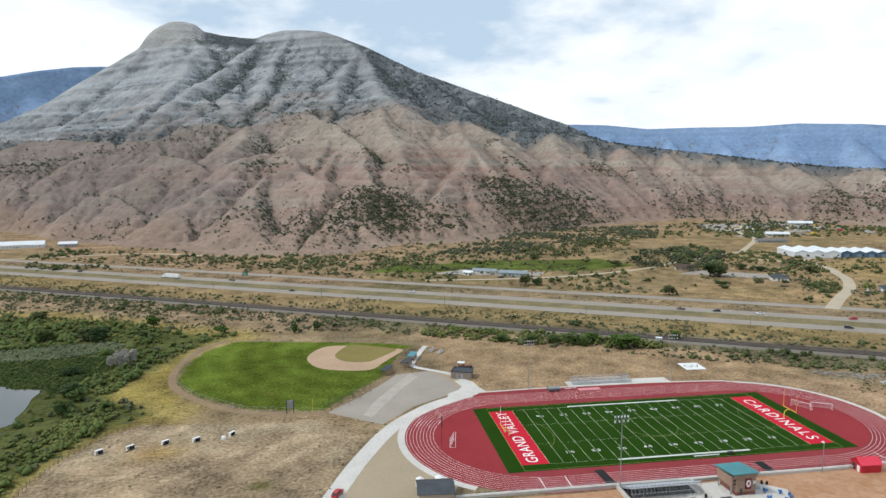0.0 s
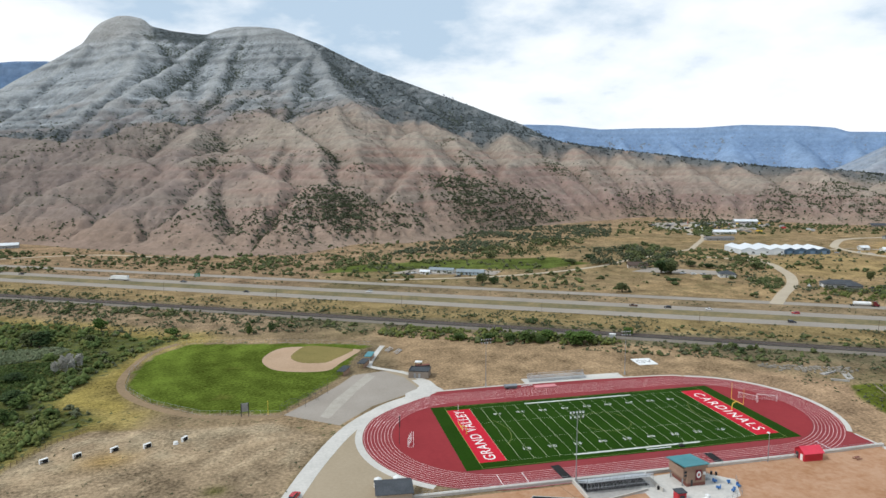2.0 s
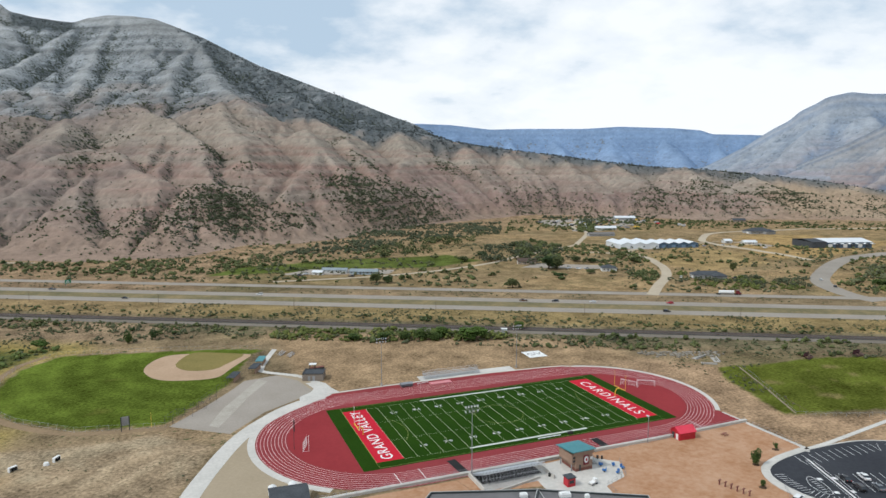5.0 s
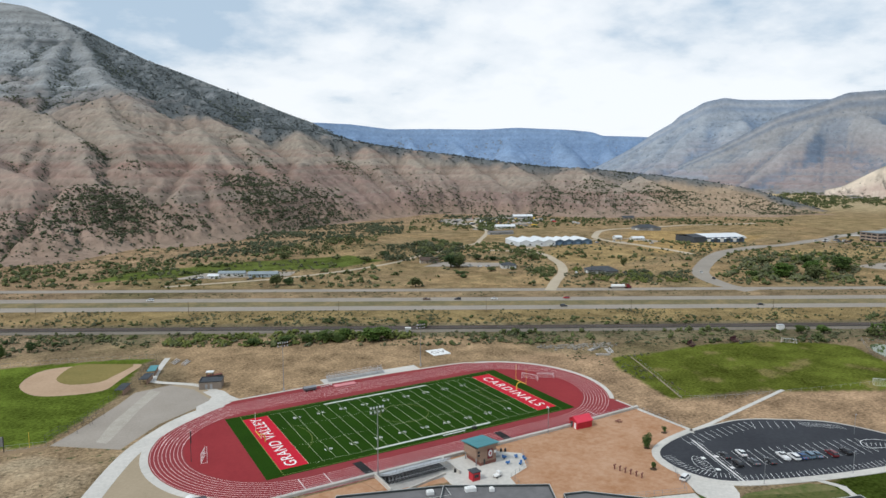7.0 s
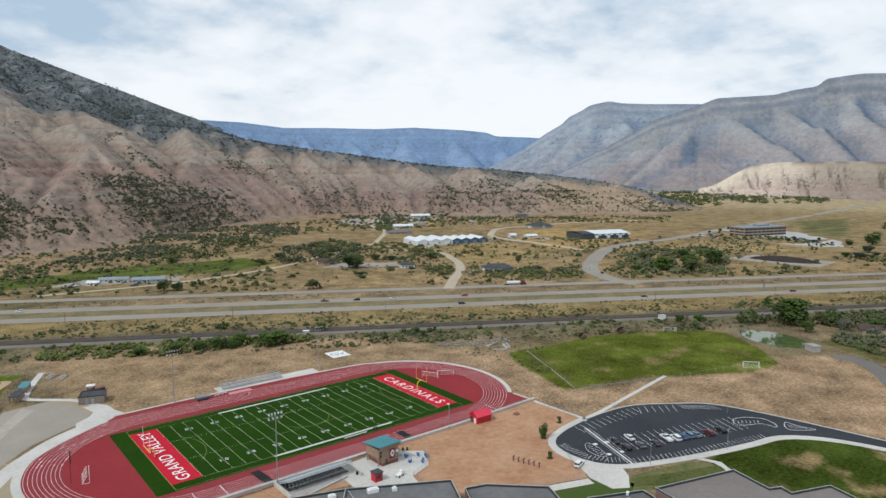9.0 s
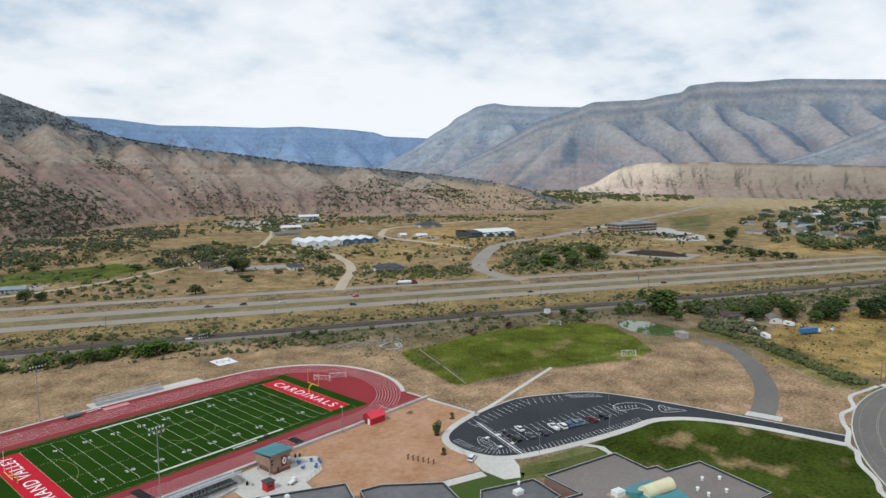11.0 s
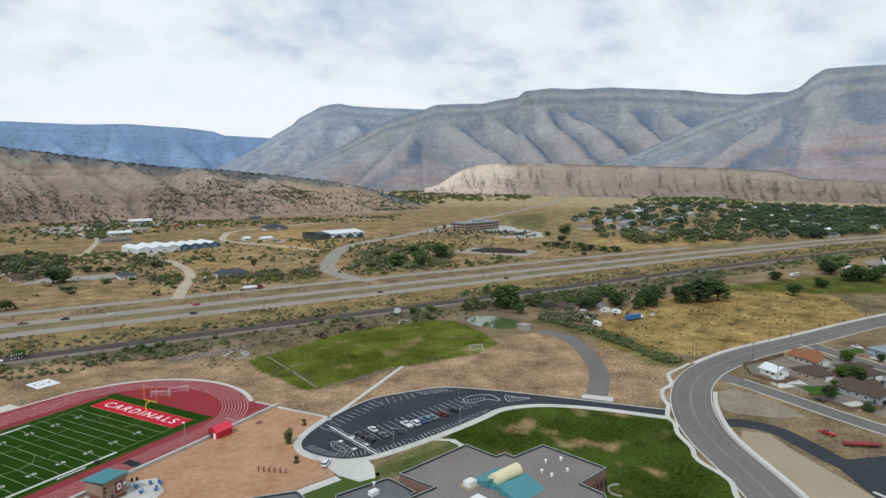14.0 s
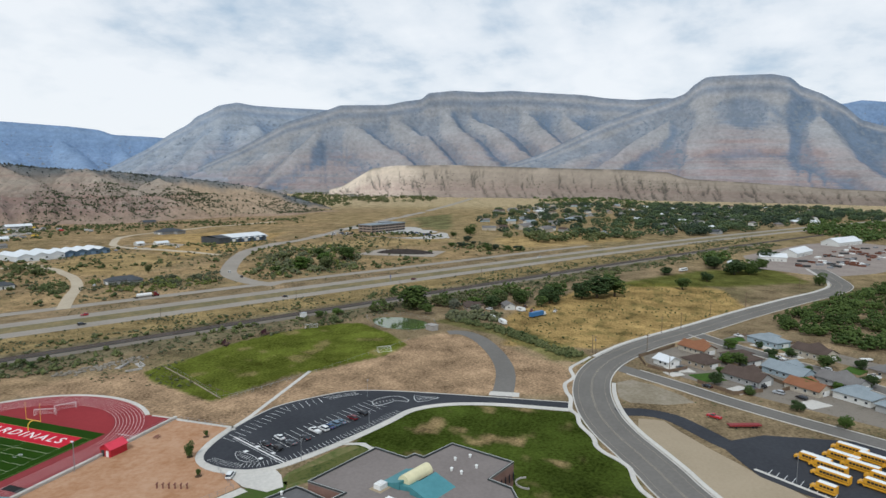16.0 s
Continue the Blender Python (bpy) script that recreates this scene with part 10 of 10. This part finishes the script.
office = thing("office_building", "three-storey tan office with banded windows", "office building", 806, 212, ground_at(806, 212), -16)
part("wall", Shape().box(0, 0, -0.5, 78, 26, 12.5), mat("tan_office_cladding", (0.34, 0.27, 0.22), (0.28, 0.22, 0.18), 0.8, 0.5, 0.06), office)
for k in range(3):
    for j in range(10):
        part("window", Shape().box(-35 + 7.8 * j, -13.05, 1.4 + 3.9 * k, 6.6, 0.2, 1.9), GLASS_DARK, office)
    for j in range(3):
        part("window", Shape().box(39.05, -8 + 8 * j, 1.4 + 3.9 * k, 0.2, 6.6, 1.9), GLASS_DARK, office)
        part("window", Shape().box(-39.05, -8 + 8 * j, 1.4 + 3.9 * k, 0.2, 6.6, 1.9), GLASS_DARK, office)
part("parapet", Shape().box(0, 0, 12.0, 79, 27, 0.8), ROOFS["blue grey"], office)
part("roof_unit", Shape().box(8, 2, 12.8, 22, 9, 2.2), STEEL, office)
for poly in ([(712, 250), (742, 262), (804, 284), (880, 262), (884, 190), (800, 104), (745, 81), (718, 104), (706, 181)],):
    s = Shape().prism(poly, -0.5, 0.25)
    s.v = [(x, y, z + ground_at(x, y)) for x, y, z in s.v]
    sheet("parking_lot", s, mat("pale_concrete_lot", (0.46, 0.44, 0.41), (0.38, 0.36, 0.33), 0.9, 0.4, 0.04), "pale parking lot round the office", "parking lot")
rng = random.Random(12)
for k in range(46):
    a = rng.random()
    x, y = (700 + 40 * rng.random(), 222 + 30 * rng.random()) if k % 3 == 0 else (748 + 60 * a, 96 + 78 * a + rng.uniform(-10, 14))
    car(x, y, rng.choice((60, -30, 150)), rng.choice(("white", "black", "grey", "silver", "black", "blue")), rng.choice(("suv", "pickup", "saloon")), "vehicle parked in the office lot", "office lot cars")
for k, (x, y) in enumerate(((768, 248), (805, 266), (839, 270), (727, 209), (735, 226), (762, 259), (753, 151), (766, 147), (775, 138), (757, 128), (778, 122), (744, 115), (764, 101), (725, 190), (790, 258), (735, 140), (752, 102))):
    tree(x, y, 3.6 + 0.9 * (k % 4), 4 + 0.8 * (k % 3), (DARK_LEAF, TOWN_DARK)[k % 2], "small dark tree planted in the office lot", k, "office lot trees")
for k, (x, y, h, w) in enumerate(((794, 67, 16, 20), (654, 34, 8, 13), (657, 49, 6, 9), (713, 45, 9, 13), (634, -6, 8, 10), (640, -12, 9, 11), (638, -29, 8, 10), (652, -36, 7, 12), (768, 84, 7, 10), (690, 30, 5, 8), (668, 8, 6, 9))):
    tree(x, y, h, w, (COTTONWOOD, TOWN_DARK)[k % 2], "dark green tree in the dry field before the town", k, "trees before the town")
gx, gy = np.meshgrid(np.linspace(-34, 34, 30), np.linspace(-14, 14, 14))
gz = 4.6 * np.clip(1 - (gx / 33) ** 2 - (gy / 13) ** 2, 0, 1) ** 0.8 + 0.5 * layered(gx / 6, gy / 6, 3, 77) * (np.abs(gx) < 30) - 0.25
mm = grid_mesh("soil_mound", gx, gy, gz, np.ones(gx.shape + (3,)) * np.array((0.05, 0.042, 0.038)), None)
md = part("soil_mound", mm, mat_ground("dark_soil", 0.5, 0.1, 0.35, 0.4), at=pose(578, 78, ground_at(578, 78), 0, 0, -74))
tagged(md, "long dark soil mound on bare ground", "soil mound")
for poly in ([(540, 122), (600, 118), (612, 40), (560, 36)],):
    s = Shape().prism(poly, -0.5, 0.1)
    s.v = [(x, y, z + ground_at(x, y)) for x, y, z in s.v]
    sheet("gravel", s, GRAVEL, "grey bare ground about the mound", "gravel")

FARM = "houses beyond the motorway"
house(306, 214, -25, 26, 12, "charcoal", "grey", True, 3.0, 7, "grey ranch house with a charcoal hipped roof", FARM)
house(200, 338, -20, 17, 10, "brown", "tan", False, 3.0, 0, "tan farmhouse half hidden by trees", FARM)
house(250, 276, -25, 13, 11, "charcoal", "white", True, 2.8, 0, "white cottage with a charcoal roof", FARM)
house(18, 357, -28, 22, 6, "blue grey", "white", False, 2.8, 0, "long white mobile home", FARM, False)
house(40, 340, -28, 24, 7, "blue grey", "blue", False, 2.8, 0, "long pale blue mobile home", FARM, False)
house(2, 352, -40, 9, 5, "white metal", "white", False, 2.4, 0, "small white shed near the mobile homes", FARM, False)
house(640, 470, -10, 34, 18, "charcoal", "grey", True, 3.4, 9, "large dark-roofed house by the gravel road", FARM)
house(480, 600, -20, 30, 10, "white metal", "white", False, 3.2, 0, "long white storage building on the gravel yard", FARM, False)
house(620, 740, -20, 36, 12, "white metal", "grey", False, 3.6, 0, "grey storage building below the hills", FARM, False)
house(415, 520, -10, 36, 8, "grey", "grey", False, 3.0, 0, "low grey row of storage units", FARM, False)
house(-490, 648, 12, 48, 16, "white metal", "white", False, 4.0, 0, "long white farm building below the hills", FARM, False)
house(-440, 652, 12, 20, 10, "white metal", "grey", False, 3.4, 0, "white-roofed farm shed below the hills", FARM, False)
house(780, 640, -20, 22, 12, "charcoal", "tan", False, 3.2, 0, "low house on the slope", FARM, False)
for x, y, a, c, s in ((222, 298, 10, "white", "pickup"), (229, 292, -20, "white", "suv"), (236, 289, 0, "silver", "pickup"), (214, 306, 30, "dark red", "pickup"), (322, 200, 0, "black", "pickup"), (285, 222, 40, "white", "suv"), (-8, 356, 20, "white", "pickup"), (-14, 350, -20, "black", "suv"), (26, 330, 10, "black", "pickup"), (55, 352, 0, "white", "suv"), (455, 375, 0, "silver", "suv"), (480, 372, 20, "white", "pickup"), (500, 330, 0, "white", "pickup")):
    car(x, y, a, c, s, f"{c} {s} parked at a farm lot", "farm vehicles")
for poly in ([(-30, 362), (60, 332), (72, 350), (0, 382)], [(185, 320), (250, 285), (262, 300), (210, 335)], [(430, 560), (640, 700), (680, 800), (470, 780), (400, 620)], [(480, 350), (530, 340), (545, 390), (500, 410)]):
    s = Shape().prism(poly, -0.6, 0.12)
    s.v = [(x, y, z + ground_at(x, y)) for x, y, z in s.v]
    sheet("gravel", s, GRAVEL, "pale gravel yard", "gravel")
rng = random.Random(21)
for k in range(46):
    x, y = rng.uniform(430, 640), rng.uniform(600, 770)
    it = thing("machine", "parked machinery and materials on the gravel yard", "machinery", x, y, ground_at(x, y), rng.uniform(0, 180), "yard machinery")
    c = rng.choice((WHITE_PAINT, STEEL, YELLOW_PAINT, DARK_STEEL, RED_METAL, ALU))
    part("body", Shape().box(0, 0, 0.5, rng.uniform(4, 9), 2.5, rng.uniform(1.2, 2.6)), c, it)
    part("base", Shape().box(0, 0, 0, 3.4, 2.2, 0.5), DARK_STEEL, it)

# motorway traffic and signs
def lorry(x, y, turn, tank=False):
    ob = thing("lorry", "white tanker lorry on the frontage road" if tank else "white box semi-trailer lorry on the motorway", "lorry", x, y, 0.07, turn)
    if tank:
        part("tank", Shape().tube((-7, 0, 2.0), (3.5, 0, 2.0), 1.2, 1.2, 14), WHITE_PAINT, ob)
        part("chassis", Shape().box(-1.8, 0, 0.6, 11, 1.0, 0.3), DARK_STEEL, ob)
    else:
        part("trailer", Shape().box(-2.6, 0, 1.0, 14.6, 2.55, 2.9), WHITE_PAINT, ob)
        part("chassis", Shape().box(-2.6, 0, 0.7, 14, 1.2, 0.3), DARK_STEEL, ob)
    part("cab", loft([(5.0, 0.6), (8.6, 0.6), (8.6, 1.7), (7.2, 1.9), (6.9, 3.3), (5.0, 3.6)], 2.4, 0.1), WHITE_PAINT if not tank else paint("dark red", COLOURS["dark red"]), ob)
    part("windscreen", Shape().box(7.05, 0, 1.95, 0.2, 2.0, 0.9), GLASS_DARK, ob)
    for a in (-8.4, -7.1, 4.4, 5.6, 7.8):
        for s in (-1.05, 1.05):
            part("wheel", Shape().tube((a, s - 0.16, 0.5), (a, s + 0.16, 0.5), 0.5, 0.5, 10), BLACK_RUBBER, ob)


HW = math.degrees(math.atan2(ALONG[1], ALONG[0]))
x, y = lane(-405, 214)
lorry(x, y, HW + 180)
x, y = lane(163, 257)
lorry(x, y, HW, True)
for u, v, c, s in ((-510, 216, "black", "suv"), (-270, 193, "black", "saloon"), (-180, 217, "white", "suv"), (-345, 219, "grey", "pickup"), (12, 216, "brown", "pickup"), (34, 216, "black", "suv"), (60, 217, "white", "saloon"), (112, 218, "red", "suv"), (104, 191, "black", "suv"), (362, 191, "dark red", "suv"), (240, 192, "black", "saloon"), (560, 216, "white", "suv")):
    x, y = lane(u, v)
    car(x, y, HW + (180 if v > 205 else 0), c, s, f"{c} {s} on the motorway", "motorway cars")
car(383, 168, 50, "white", "suv", "white car on the exit road", "")
car(366, 142, 50, "black", "suv", "dark car on the exit road", "")
for u, v, colour, lab in ((-344, 236, (0.02, 0.22, 0.12), "large green motorway direction sign"), (343, 199, (0.03, 0.08, 0.42), "blue motorway service sign")):
    x, y = lane(u, v)
    sg = thing("road_sign", lab, "road sign", x, y, 0, HW + 60)
    for s in (-1.5, 1.5):
        part("post", Shape().box(s, 0, -0.2, 0.2, 0.2, 5.0), STEEL, sg)
    part("panel", Shape().box(0, -0.15, 2.0, 4.6, 0.08, 3.2), mat("sign_face_" + lab.split()[1], colour, None, 0.5), sg)
    for k in range(3):
        part("text_bar", Shape().box(-0.2, -0.21, 2.5 + 0.8 * k, 3.2 - 0.5 * k, 0.03, 0.32), WHITE_PAINT, sg)
cab = thing("signal_cabinet", "pale metal signal cabinet beside the railway", "cabinet", *lane(0, 124), 0, HW)
part("body", Shape().box(0, 0, 0, 3.2, 2.2, 2.6), ALU, cab)
part("roof", Shape().box(0, 0, 2.6, 3.5, 2.5, 0.15), WHITE_PAINT, cab)
cab2 = thing("signal_cabinet", "pale metal signal cabinet beside the railway", "cabinet", *lane(215, 123), 0, HW)
part("body", Shape().box(0, 0, 0, 3.6, 2.4, 3.0), WHITE_PAINT, cab2)
part("roof", Shape().box(0, 0, 3.0, 3.9, 2.7, 0.15), ALU, cab2)

# works yard by the far end of the street
YARD = [(600, -285), (700, -285), (860, -370), (930, -430), (860, -500), (700, -460), (600, -390), (560, -345)]
sheet("gravel", Shape().prism(YARD, -0.3, 0.05), mat("brown_yard_gravel", (0.30, 0.255, 0.225), (0.225, 0.185, 0.16), 0.95, 0.4, 0.05, bump=0.2), "brown-grey gravel works yard", "gravel")
for x, y, a, L, w in ((668, -311, -88, 26, 14), (730, -343, -27, 50, 18), (880, -418, -37, 62, 22), (592, -268, 10, 20, 8)):
    house(x, y, a, L, w, "white metal", "white", False, 4.6, 0, "white metal-clad yard building", "yard buildings", False)
RUST = mat("rusty_steel", (0.17, 0.075, 0.05), (0.11, 0.05, 0.035), 0.8, 1.0, 0.2)
for k in range(80):
    x, y = rng.uniform(620, 850), 0
    y = -345 - 0.45 * (x - 640) + rng.uniform(-42, 18)
    it = thing("scrap_stack", "stack of rusty steel parts in the works yard", "scrap stack", x, y, 0, rng.uniform(0, 180), "yard scrap")
    part("stack", Shape().box(0, 0, 0, rng.uniform(4, 11), rng.uniform(2, 4), rng.uniform(0.8, 2.2)), rng.choice((RUST, RUST, DARK_STEEL, STEEL, WHITE_PAINT)), it)

# town
rng = random.Random(31)
for x, y in TOWN_HOUSES:
    house(x, y, rng.choice((60, -30, 15, -75)) + rng.uniform(-6, 6), rng.uniform(13, 24), rng.uniform(9, 13), rng.choice(("grey", "blue grey", "brown", "white metal", "charcoal", "grey")), rng.choice(("cream", "white", "tan", "grey", "blue")), rng.random() < 0.4, rng.uniform(3.0, 5.0), 0, "small town house among shade trees", "town houses", False)
for x, y, L in ((935, 20, 34), (900, -20, 28), (2169, 1035, 60), (2080, 927, 70), (2298, 957, 60), (2486, 965, 80), (2176, 769, 50), (1960, 860, 40), (2230, 880, 60)):
    house(x, y, -16, L, 16, "grey", "cream", False, 5.5, 0, "larger pale building at the town's edge", "town houses", False)
